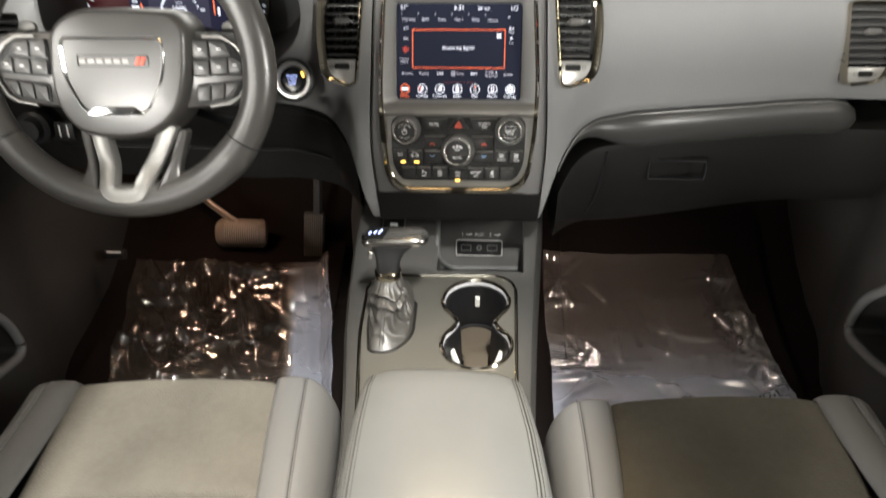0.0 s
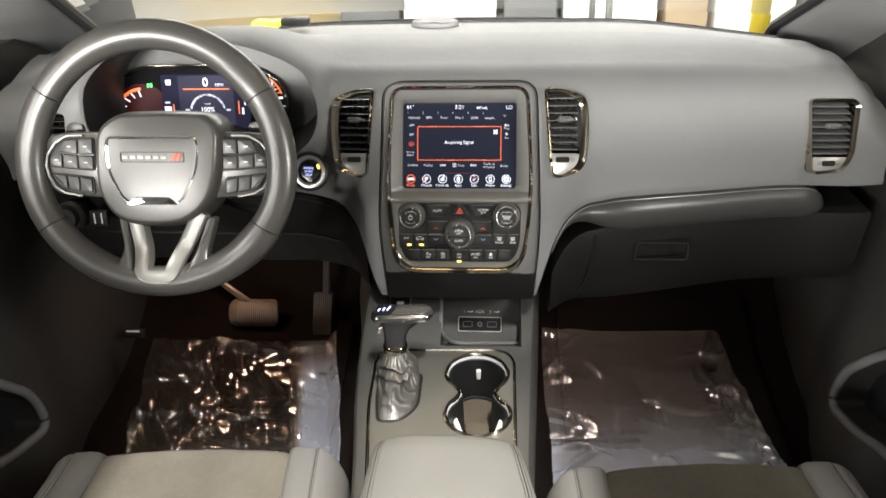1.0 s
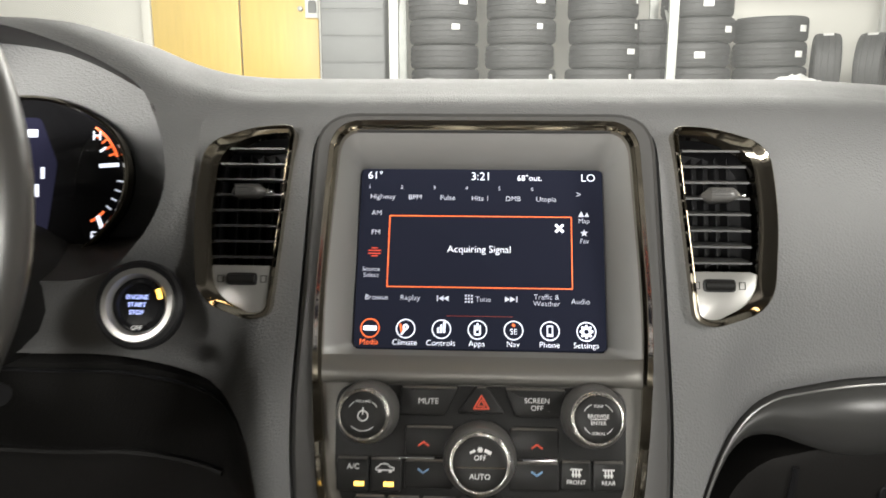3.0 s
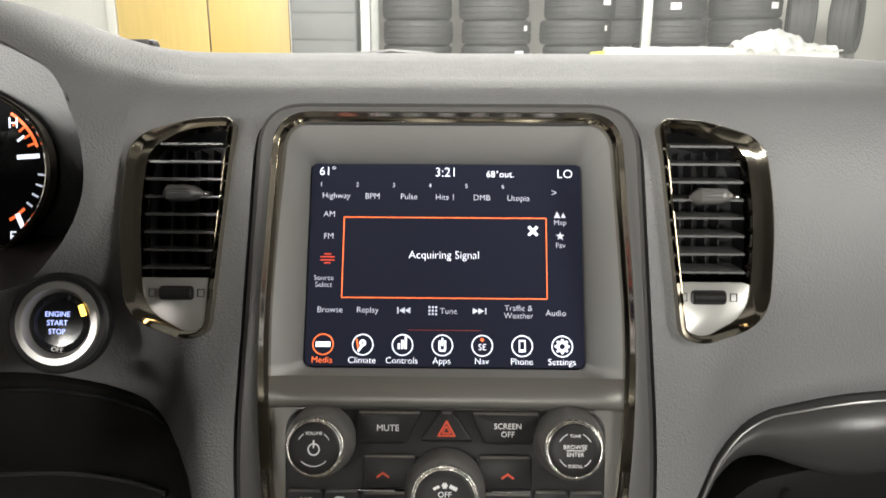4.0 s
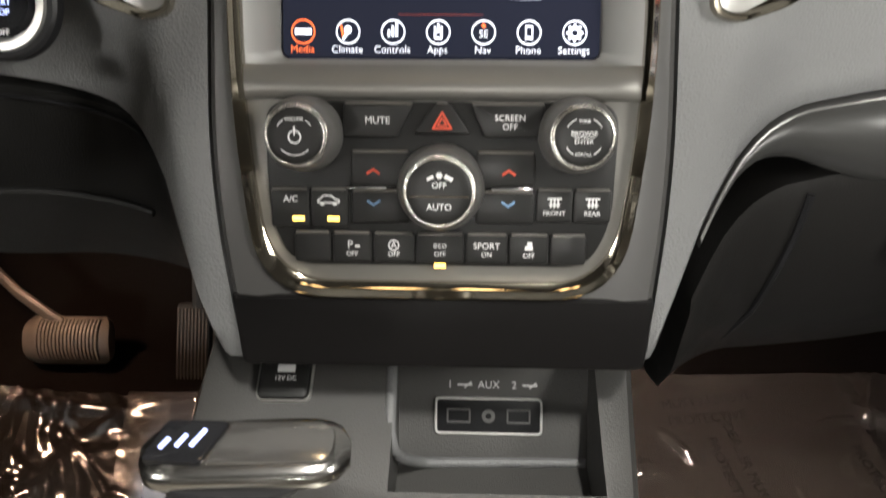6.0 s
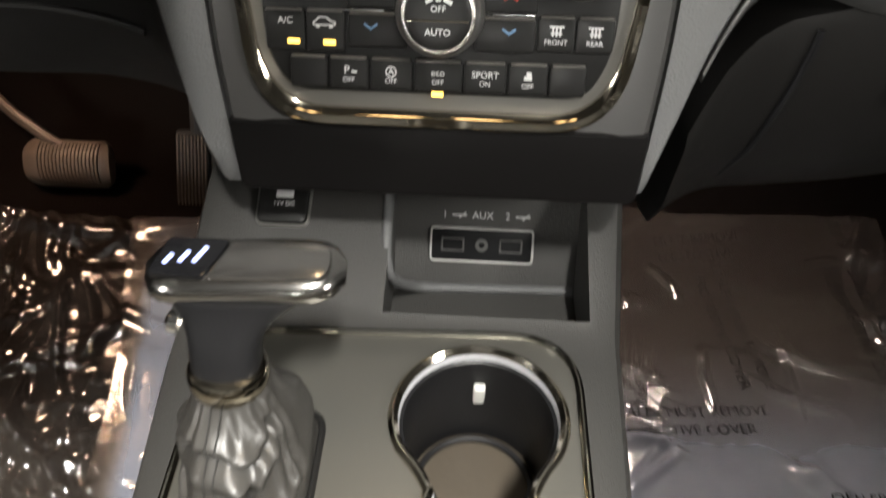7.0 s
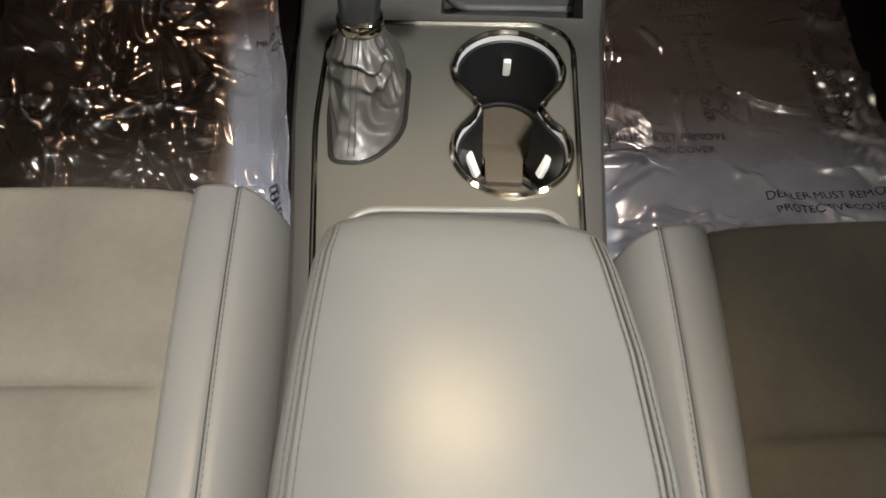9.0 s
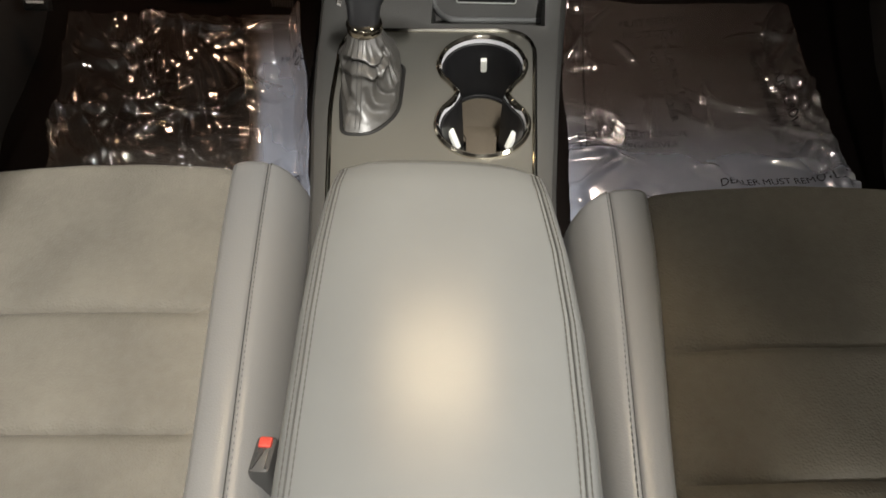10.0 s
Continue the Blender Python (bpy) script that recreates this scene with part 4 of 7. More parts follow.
skin(bm, [[(x, 1.135, z) for x, z in inset(BINNACLE, 0.014)], [(x, 1.09, z) for x, z in inset(BINNACLE, 0.010)], [(x, face_y(x, z) + 0.010, z) for x, z in inset(BINNACLE, 0.002)], [(x, face_y(x, z) + 0.002, z) for x, z in lip], [(x, face_y(x, z) + 0.0012, z) for x, z in inset(BINNACLE, -0.0010)]], closed=True)
part("tunnel", bm, HOOD_BLACK, cluster, "black tunnel of the hood")
bm = bmesh.new()
glass_line = rounded([(-0.190, -0.050), (-0.186, 0.020), (-0.130, 0.0600), (0.062, 0.0610), (0.112, 0.030), (0.116, -0.020), (0.076, -0.066), (-0.150, -0.072)], [0.05, 0.05, 0.05, 0.05, 0.045, 0.05, 0.04, 0.03], 10)
plate(bm, glass_line, CLU, -0.012, 0, 0.001)
part("face", bm, PIANO, cluster, "gloss black face")
bm = bmesh.new()
hoop(bm, inset(glass_line, -0.002), CLU, 0.0036, -0.004, 0.007, 0.0016)
part("rim", bm, CHROME, cluster, "thin chrome rim")


def on_dial(u, v, w=0.001):
    return CLU @ Matrix.Translation((u, v, w))


def dial_bar(u, v, w, h, mat, turn=0, parent=cluster):
    bm = bmesh.new()
    block(bm, on_dial(u, v, 0.0008) @ pose(0, 0, 0, 0, 0, turn), w, h, 0.0004, 0.0001)
    part("dial_mark", bm, mat, parent)


def dial_arc(u, v, r, a0, a1, mat, wide, parent=cluster):
    bm = bmesh.new()
    rows = [[on_dial(u + q * math.cos(radians(a)), v + q * math.sin(radians(a)), 0.0008) @ Vector((0, 0, 0)) for q in (r - wide, r)] for a in np.linspace(a0, a1, 24)]
    skin(bm, rows)
    part("dial_arc", bm, mat, parent)


def dial_text(text, size, u, v, parent, mat=GLOW_WHITE):
    lettering("dial_text", text, size, mat, parent, on_dial(u, v, 0.0012), "CENTER", 0.0001)


bm = bmesh.new()
plate(bm, rounded([(-0.094, -0.062), (0.046, -0.062), (0.056, 0.010), (0.042, 0.046), (-0.092, 0.046)], 0.004, 3), CLU, -0.001, 0.0006, 0.0002)
info = part("display", bm, material("lit_blue_grey_display", (0.013, 0.013, 0.026), 0.5, spec=0.0, emit=0.8), cluster, "lit centre display")
bm = bmesh.new()
plate(bm, rounded(rect(-0.064, -0.060, 0.026, 0.044), 0.003, 3), CLU, 0.0002, 0.0008, 0.0001)
part("middle_page", bm, material("lit_slate_page", (0.026, 0.026, 0.042), 0.5, spec=0.0, emit=0.8), info, "paler middle page")
dial_text("0", 0.019, -0.0185, 0.0335, info)
dial_text("MPH", 0.007, 0.004, 0.0295, info, GLOW_GREY)
dial_text("TEMP", 0.0045, -0.018, -0.0005, info, GLOW_GREY)
dial_text("100%", 0.0105, -0.0185, -0.0095, info)
dial_bar(-0.018, 0.0232, 0.076, 0.0015, GLOW_ORANGE, 0, info)
dial_arc(-0.018, -0.014, 0.0300, 12, 168, GLOW_WHITE, 0.0034, info)
for u in (-0.052, 0.016):
    dial_bar(u, -0.010, 0.007, 0.003, GLOW_GREY, 0, info)
for u, v, w, h, mm in ((-0.080, 0.034, 0.008, 0.008, GLOW_WHITE), (0.036, 0.0335, 0.008, 0.006, GLOW_WHITE), (-0.084, 0.002, 0.008, 0.003, GLOW_GREY), (-0.084, -0.009, 0.011, 0.009, GLOW_WHITE), (-0.0745, -0.008, 0.0016, 0.014, GLOW_ORANGE), (0.0445, 0.002, 0.003, 0.009, GLOW_WHITE), (0.0400, -0.012, 0.003, 0.010, GLOW_WHITE), (0.0335, -0.006, 0.0016, 0.020, GLOW_ORANGE), (-0.010, -0.022, 0.030, 0.004, GLOW_GREY)):
    dial_bar(u, v, w, h, mm, 0, info)
# red glow stands in for the interior reflected in the left dial
DIAL_RED = material("dial_red_reflection", (0.030, 0.004, 0.005), 0.5, emit=0.35, spec=0.1)
bm = bmesh.new()
lathe(bm, [(0.050, 0.0), (0.048, 0.0004), (0.0005, 0.0004)], on_dial(-0.1265, -0.018, 0.0001), 40)
part("dial_face", bm, DIAL_RED, cluster, "dial face with a painted dark red reflection")
# left dial
dial_arc(-0.1250, -0.022, 0.0480, 92, 205, GLOW_ORANGE, 0.0040)
for k, a in enumerate(range(96, 205, 18)):
    dial_bar(-0.1250 + 0.0385 * math.cos(radians(a)), -0.022 + 0.0385 * math.sin(radians(a)), 0.010, 0.0020, GLOW_WHITE, a + 14)
    dial_bar(-0.1250 + 0.0445 * math.cos(radians(a + 9)), -0.022 + 0.0445 * math.sin(radians(a + 9)), 0.004, 0.0012, GLOW_ORANGE, a + 9)
for dx in (-0.0025, 0.0025):
    dial_bar(-0.1110 + dx, 0.0295, 0.0035, 0.0062, GLOW_GREEN)
# right dial: temperature above, fuel below
dial_arc(0.064, 0.002, 0.0440, 18, 58, GLOW_ORANGE, 0.0020)
for a in range(22, 58, 9):
    dial_bar(0.064 + 0.040 * math.cos(radians(a)), 0.002 + 0.040 * math.sin(radians(a)), 0.006, 0.0014, GLOW_ORANGE, a)
dial_bar(0.0985, 0.0085, 0.016, 0.0032, GLOW_WHITE, 4)
dial_bar(0.0935, 0.0210, 0.006, 0.0018, GLOW_WHITE, 35)
dial_bar(0.0925, -0.0385, 0.015, 0.0034, GLOW_WHITE, -68)
dial_text("H", 0.0105, 0.0885, 0.0315, cluster)
dial_text("E", 0.0105, 0.0866, -0.0480, cluster)
dial_arc(0.064, 0.002, 0.0440, -62, -44, GLOW_ORANGE, 0.0020)
for a in (-38, -28, -18, -8):
    dial_bar(0.064 + 0.044 * math.cos(radians(a)), 0.002 + 0.044 * math.sin(radians(a)), 0.005, 0.0014, GLOW_GREY, a)


# ---- steering wheel ----
WC = Vector((-0.3897, 0.8665, 0.7193))
WL = 20.0
WHEEL = Matrix(((1, 0, 0, WC.x), (0, math.sin(radians(WL)), -math.cos(radians(WL)), WC.y), (0, math.cos(radians(WL)), math.sin(radians(WL)), WC.z), (0, 0, 0, 1)))
LOW = 0.90
SPOKE_PAD = material("satin_grey_buttons", (0.034, 0.033, 0.032), 0.38, wear=0.08)
SPOKE_METAL = material("brushed_spoke_metal", (0.22, 0.215, 0.205), 0.40, metal=0.6, wear=0.06)
wheel = thing("steering_wheel", "black leather steering wheel with silver lower spokes", "steering wheel")
bm = bmesh.new()
R, n = 0.1693, 96


def rim_point(a, grow=1.0):
    """The middle of the rim, the way out and its girth at angle a."""
    out = Vector((math.cos(a), math.sin(a), 0))
    deg = math.degrees(a) % 360
    grip = 1 + 0.10 * math.exp(-((abs(deg - 180) - 140) / 9) ** 2) + 0.05 * smooth(-0.2, -0.9, out.y)
    return Vector((R * out.x, R * out.y * (1.0 if out.y > 0 else LOW), 0)), out, grip * grow


rows = []
for q in range(n):
    c, out, grip = rim_point(2 * math.pi * q / n)
    rows.append([WHEEL @ (c + out * 0.0198 * grip * math.cos(b) + Vector((0, 0, 0.0175 * grip * math.sin(b)))) for b in np.linspace(0, 2 * math.pi, 17)[:-1]])
vs = skin(bm, rows, closed=True)
for i in range(16):
    j = (i + 1) % 16
    bm.faces.new((vs[-1][i], vs[-1][j], vs[0][j], vs[0][i]))
part("rim", bm, WHEEL_SKIN, wheel, "leather rim, worn shiny")
for a in (32, 146, 211, 329):
    bm = bmesh.new()
    c, out, g = rim_point(radians(a), 1.01)
    sweep(bm, [WHEEL @ (c + out * 0.0198 * g * math.cos(b) + Vector((0, 0, 0.0175 * g * math.sin(b)))) for b in np.linspace(0, 2 * math.pi, 25)[:-1]], 0.0009, 5, closed=True)
    part("seam", bm, BLACK, wheel)


def dome(outline, m, lo, hi, mat, name, parent, label="", steps=5, pull=0.30):
    """A cushioned cap of that outline."""
    bm = bmesh.new()
    cx = sum(p[0] for p in outline) / len(outline)
    cy = sum(p[1] for p in outline) / len(outline)
    rows = [[m @ Vector((x, y, lo)) for x, y in outline]]
    for k in range(steps + 1):
        t = k / steps
        s = 1 - pull * (1 - math.cos(t * math.pi / 2))
        rows.append([m @ Vector((cx + (x - cx) * s, cy + (y - cy) * s, lo + (hi - lo) * (0.35 + 0.65 * math.sin(t * math.pi / 2)))) for x, y in outline])
    rows.append([m @ Vector((cx + (x - cx) * 0.3, cy + (y - cy) * 0.3, hi + 0.0015)) for x, y in outline])
    skin(bm, rows, closed=True, caps=True)
    return part(name, bm, mat, parent, label)


hub = rounded([(-0.080, -0.004), (-0.075, 0.052), (-0.046, 0.0715), (0.026, 0.0735), (0.080, 0.0710), (0.0965, 0.050), (0.0930, -0.004), (0.0790, -0.050), (0.044, -0.0760), (-0.004, -0.0820), (-0.052, -0.0740), (-0.0750, -0.044)], 0.026, 8)
dome(hub, WHEEL, -0.038, 0.016, WHEEL_SKIN, "airbag_cover", wheel, "grey padded centre", 9, 0.13)
U = rounded([(-0.0560, 0.0400), (0.0620, 0.0400), (0.0660, 0.0260), (0.0625, -0.0060), (0.0400, -0.0490), (-0.0360, -0.0490), (-0.0575, -0.0060), (-0.0590, 0.0260)], [0.014, 0.014, 0.012, 0.03, 0.016, 0.016, 0.03, 0.012], 8)
bm = bmesh.new()
hoop(bm, U, WHEEL @ Matrix.Translation((0, 0, 0.0145)), 0.0040, 0.0, 0.0042, 0.0016)
part("trim_line", bm, BRIGHT, wheel, "bright chrome line")
bm = bmesh.new()
plate(bm, rounded([(-0.020, -0.0385), (0.024, -0.0385), (0.038, -0.0485), (-0.034, -0.0485)], 0.003, 4), WHEEL @ Matrix.Translation((0, 0, 0.0145)), 0, 0.0042, 0.001)
part("trim_foot", bm, BRIGHT, wheel, "bright chrome foot of the trim line")
bm = bmesh.new()
hoop(bm, rounded(rect(-0.0380, 0.0060, 0.0465, 0.0195), 0.003, 4), WHEEL @ Matrix.Translation((0, 0, 0.0172)), 0.0009, 0, 0.0010, 0.0002)
part("badge_frame", bm, DARK, wheel)
for k in range(6):
    bm = bmesh.new()
    block(bm, WHEEL @ pose(-0.0315 + 0.0102 * k, 0.0128, 0.0172), 0.0078, 0.0050, 0.0012, 0.0004)
    part("badge_bar", bm, SPOKE_METAL, wheel)
for k in range(2):
    bm = bmesh.new()
    x = 0.0330 + 0.0058 * k
    plate(bm, [(x - 0.0035, 0.0085), (x + 0.0012, 0.0085), (x + 0.0050, 0.0172), (x + 0.0003, 0.0172)], WHEEL @ Matrix.Translation((0, 0, 0.0172)), 0, 0.0014, 0.0003)
    part("badge_stripe", bm, PRINT_RED, wheel, "red slanted stripe")

SIDE = WHEEL @ Matrix.Translation((0.0045, 0, 0))
for s in (-1, 1):
    bm = bmesh.new()
    arm = rounded([(s * 0.070, 0.046), (s * 0.124, 0.045), (s * 0.156, 0.040), (s * 0.160, -0.010), (s * 0.146, -0.036), (s * 0.070, -0.042)][::s], [0.004, 0.012, 0.02, 0.02, 0.018, 0.004][::s], 6)
    plate(bm, arm, SIDE, -0.022, -0.001, 0.005)
    spoke = part("spoke", bm, WHEEL_SKIN, wheel, "moulded side spoke")
    bm = bmesh.new()
    for o in ([(0.0855, 0.0385), (0.128, 0.0365), (0.1480, 0.0120), (0.1480, -0.0010), (0.086, -0.0062)], [(0.0885, -0.0135), (0.1485, -0.0070), (0.1350, -0.0285), (0.0880, -0.0370)]):
        plate(bm, rounded([(s * x, y) for x, y in o][::s], 0.005, 4), SIDE, -0.004, 0.0010, 0.001)
    part("pad_base", bm, BLACK, spoke)
    bm = bmesh.new()
    sweep(bm, [SIDE @ Vector((s * x, y, 0.0022)) for x, y in ((0.100, 0.0405), (0.122, 0.0400), (0.138, 0.0310), (0.1495, 0.0160), (0.1520, 0.0020), (0.1490, -0.0120), (0.1400, -0.0270), (0.1280, -0.0345), (0.105, -0.0385))], 0.0017, 8)
    part("pad_rim", bm, SPOKE_METAL, spoke, "thin silver pad rim")
    shapes = ([(0.0870, 0.0160), (0.1068, 0.0165), (0.1060, 0.0355), (0.0870, 0.0370)], [(0.1084, 0.0165), (0.1335, 0.0190), (0.1260, 0.0340), (0.1075, 0.0355)], [(0.0870, -0.0040), (0.1068, -0.0030), (0.1068, 0.0145), (0.0870, 0.0140)],
              [(0.1084, -0.0030), (0.1280, -0.0015), (0.1280, 0.0165), (0.1084, 0.0148)], [(0.1296, -0.0010), (0.1445, 0.0005), (0.1455, 0.0110), (0.1350, 0.0175), (0.1296, 0.0165)],
              [(0.0900, -0.0345), (0.1055, -0.0320), (0.1065, -0.0135), (0.0905, -0.0160)], [(0.1070, -0.0320), (0.1220, -0.0295), (0.1240, -0.0115), (0.1080, -0.0133)], [(0.1235, -0.0290), (0.1335, -0.0265), (0.1445, -0.0095), (0.1255, -0.0113)])
    for k, pts in enumerate(shapes):
        bm = bmesh.new()
        plate(bm, rounded([(s * x, y) for x, y in pts][::s], 0.0030, 4), SIDE, -0.002, 0.0040, 0.0018)
        part("button", bm, SPOKE_PAD, spoke)
        if k < 5:
            x, y = sum(p[0] for p in pts) / len(pts), sum(p[1] for p in pts) / len(pts)
            bm = bmesh.new()
            block(bm, SIDE @ pose(s * x, y, 0.0040), 0.0050, 0.0012, 0.0003, 0.0001)
            part("mark", bm, PRINT, spoke)
    # shift paddle behind the rim
    bm = bmesh.new()
    pad = rounded([(s * 0.116, 0.036), (s * 0.142, 0.040), (s * 0.134, 0.060), (s * 0.114, 0.057)][::s], 0.008, 4)
    plate(bm, pad, WHEEL, -0.040, -0.033, 0.002)
    part("paddle", bm, SPOKE_METAL, wheel, "silver shift paddle")


def dished(bm):
    """Lift the fork's foot onto the front of the rim."""
    for v in bm.verts:
        v.co.z += 0.0150 * smooth(-0.100, -0.142, v.co.y)
        v.co = WHEEL @ v.co


# lower spokes: a silver fork with a dark moulded flank along each outer edge
bend = [Vector(p) for p in ((-0.0310, -0.060), (-0.0250, -0.096), (-0.0190, -0.122), (-0.0185, -0.1420), (0.0020, -0.1435), (0.0215, -0.1420), (0.0260, -0.122), (0.0410, -0.096), (0.0580, -0.060))]
line = [bend[0]]
for a, b, c in zip(bend, bend[1:], bend[2:]):
    line += [(a + b) / 2 * (1 - u) ** 2 + b * 2 * u * (1 - u) + (b + c) / 2 * u * u for u in (0, 0.25, 0.5, 0.75)]
line.append(bend[-1])
bm = bmesh.new()
rows = []
for i, p in enumerate(line):
    along = (line[min(i + 1, len(line) - 1)] - line[max(i - 1, 0)]).normalized()
    side = Vector((-along.y, along.x))
    rows.append([Vector((*(p + side * 0.0105 * q), w)) for q, w in ((-1, -0.010), (-1, 0.0020), (-0.84, 0.0046), (-0.70, 0.0034), (0.70, 0.0034), (0.84, 0.0046), (1, 0.0020), (1, -0.010))])
skin(bm, rows, closed=True, caps=True)
dished(bm)
part("spoke_trim", bm, SPOKE_METAL, wheel, "satin silver U-shaped spoke trim")
for outline in ([(-0.054, -0.066), (-0.0415, -0.066), (-0.0295, -0.150), (-0.060, -0.146), (-0.0480, -0.110)], [(0.0675, -0.066), (0.079, -0.066), (0.066, -0.110), (0.070, -0.146), (0.0315, -0.150), (0.0515, -0.1080)]):
    bm = bmesh.new()
    plate(bm, rounded(outline, 0.006, 5), Matrix.Identity(4), -0.014, 0.0020, 0.003)
    dished(bm)
    part("lower_spoke", bm, WHEEL_SKIN, wheel, "leather flank of the lower spoke")
bm = bmesh.new()
rows = []
for w, r, up in ((-0.03, 0.062, 0.0), (-0.08, 0.072, 0.0), (-0.16, 0.080, 0.0), (-0.26, 0.082, 0.0)):
    rows.append([WHEEL @ Vector((r * 1.05 * math.cos(a), up + r * 0.75 * math.sin(a), w)) for a in np.linspace(0, 2 * math.pi, 25)[:-1]])
skin(bm, rows, closed=True, caps=True)
part("column_shroud", bm, DARK, wheel, "dark plastic column cover")
bm = bmesh.new()
sweep(bm, [WHEEL @ Vector(p) for p in ((0.050, -0.050, -0.090), (0.085, -0.060, -0.085), (0.120, -0.066, -0.075), (0.140, -0.068, -0.068))], [0.006, 0.005, 0.007, 0.006], 10)
part("stalk", bm, BLACK, wheel, "short black stalk under the column")


# ---- lower dashboard, glovebox, pedals ----
def lower_panel(name, x0, x1, mat, label, category, rows_of, steps=24):
    bm = bmesh.new()
    rows = []
    for x in np.linspace(x0, x1, steps):
        rows.append([(x, y, z) for y, z in rows_of(x)])
    skin(bm, rows, closed=True, caps=True)
    ob = part(name, bm, mat)
    return tagged(ob, label, category)


def edge_z(x):
    return low_edge(x)


def knee(x):
    z = edge_z(x)
    y = dash_y(x, z)
    return [(y + 0.022, z - 0.006), (y + 0.016, z - 0.012), (y + 0.030, z - 0.09), (y + 0.075, z - 0.165), (y + 0.20, z - 0.185), (y + 0.20, z - 0.01)]


knee_panel = lower_panel("knee_panel", -0.75, -0.150, DARK, "dark plastic panel under the steering column", "car trim", knee, 50)
bm = bmesh.new()
sweep(bm, [(x, knee(x)[2][0] - 0.001, knee(x)[2][1]) for x in np.linspace(-0.70, -0.20, 40)], 0.0035, 8)
part("ledge", bm, DARK, knee_panel, "rounded ledge across the knee panel")
bm = bmesh.new()
sweep(bm, [(x, knee(x)[1][0] - 0.001, knee(x)[1][1] - 0.006) for x in np.linspace(-0.50, -0.165, 30)], 0.0014, 6)
part("upper_gap", bm, BLACK, knee_panel)


def lip_profile(x):
    z = edge_z(x) - 0.001
    y = dash_y(x, z)
    end = math.sqrt(max(0.0, 1 - max(0.0, (x - 0.540) / 0.0382) ** 2))
    k = smooth(0.140, 0.26, x) * end
    h = 0.006 + 0.046 * k
    o = 0.002 + 0.017 * k
    mid = z - 0.027 * (1 - end)
    return [(y + 0.03, mid), (y + 0.004, mid), (y - o * 0.30, mid - 0.0005), (y - o * 0.50, mid - h * 0.05), (y - o * 0.80, mid - h * 0.17), (y - o * 0.96, mid - h * 0.30), (y - o, mid - h * 0.46), (y - o * 0.90, mid - h * 0.66), (y - o * 0.62, mid - h * 0.86), (y - o * 0.2, mid - h), (y + 0.05, mid - h)]


LIP = material("smooth_satin_plastic", (0.034, 0.034, 0.033), 0.34, grain=900, depth=0.06)
LID = material("glovebox_plastic", (0.0105, 0.0100, 0.0096), 0.46, grain=800, depth=0.2, spec=0.22)
lip_panel = lower_panel("glovebox_lip", 0.142, 0.5781, LIP, "smooth satin grey lip along the top of the glovebox", "car trim", lip_profile, 70)
# silver strip that paints the highlight along the lip's upper edge
bm = bmesh.new()
sweep(bm, [(x, lip_profile(x)[2][0] - 0.0006, lip_profile(x)[2][1]) for x in np.linspace(0.142, 0.562, 60)], 0.0008, 6)
part("edge_highlight", bm, SURROUND, lip_panel, "thin pale line painting the upper edge's highlight")


def glove(x):
    z = edge_z(x) - 0.046
    y = dash_y(x, z) + 0.014
    d = z - 0.392
    return [(y, z), (y - 0.002, z - 0.01), (y + 0.010, z - d * 0.6), (y + 0.030, z - d * 0.88), (y + 0.060, z - d), (y + 0.25, z - d - 0.005), (y + 0.25, z)]


glovebox = lower_panel("glovebox", 0.144, 0.660, LID, "dark plastic glovebox lid with a recessed latch", "glovebox", glove, 60)
bm = bmesh.new()
sweep(bm, [(0.212 - 0.030 * t * t, lerp_table([(q[1], q[0]) for q in glove(0.2)[1:5]][::-1], 0.545 - 0.14 * t) - 0.0005, 0.545 - 0.14 * t) for t in np.linspace(0, 1, 12)], 0.0022, 6)
part("lid_gap", bm, BLACK, glovebox, "dark gap at the lid's end")
bm = bmesh.new()
o = rounded(rect(-0.042, -0.016, 0.042, 0.016), 0.006, 4)
gm = at_face(0.318, 0.512, 4)
hoop(bm, o, gm @ pose(0, 0, -0.018), 0.003, -0.008, 0.0015, 0.0008)
part("latch", bm, BLACK, glovebox)

# light switch at the driver's left
switch = thing("light_switch", "round black light switch on the knee panel", "switch")
m = Matrix.Translation((-0.635, 1.035, 0.565)) @ pose(0, 0, 0, 80)
bm = bmesh.new()
lathe(bm, [(0.026, -0.012), (0.026, 0.004), (0.022, 0.008), (0.018, 0.007), (0.016, 0.018), (0.002, 0.019)], m, 28)
part("dial", bm, BLACK, switch)
bm = bmesh.new()
block(bm, m @ pose(0.048, -0.002, 0), 0.030, 0.026, 0.006, 0.003)
part("rocker", bm, BLACK, switch)
for k in (-1, 1):
    bm = bmesh.new()
    block(bm, m @ pose(0.048 + 0.006 * k, -0.002, 0.006), 0.002, 0.018, 0.001, 0.0004)
    part("mark", bm, PRINT, switch)


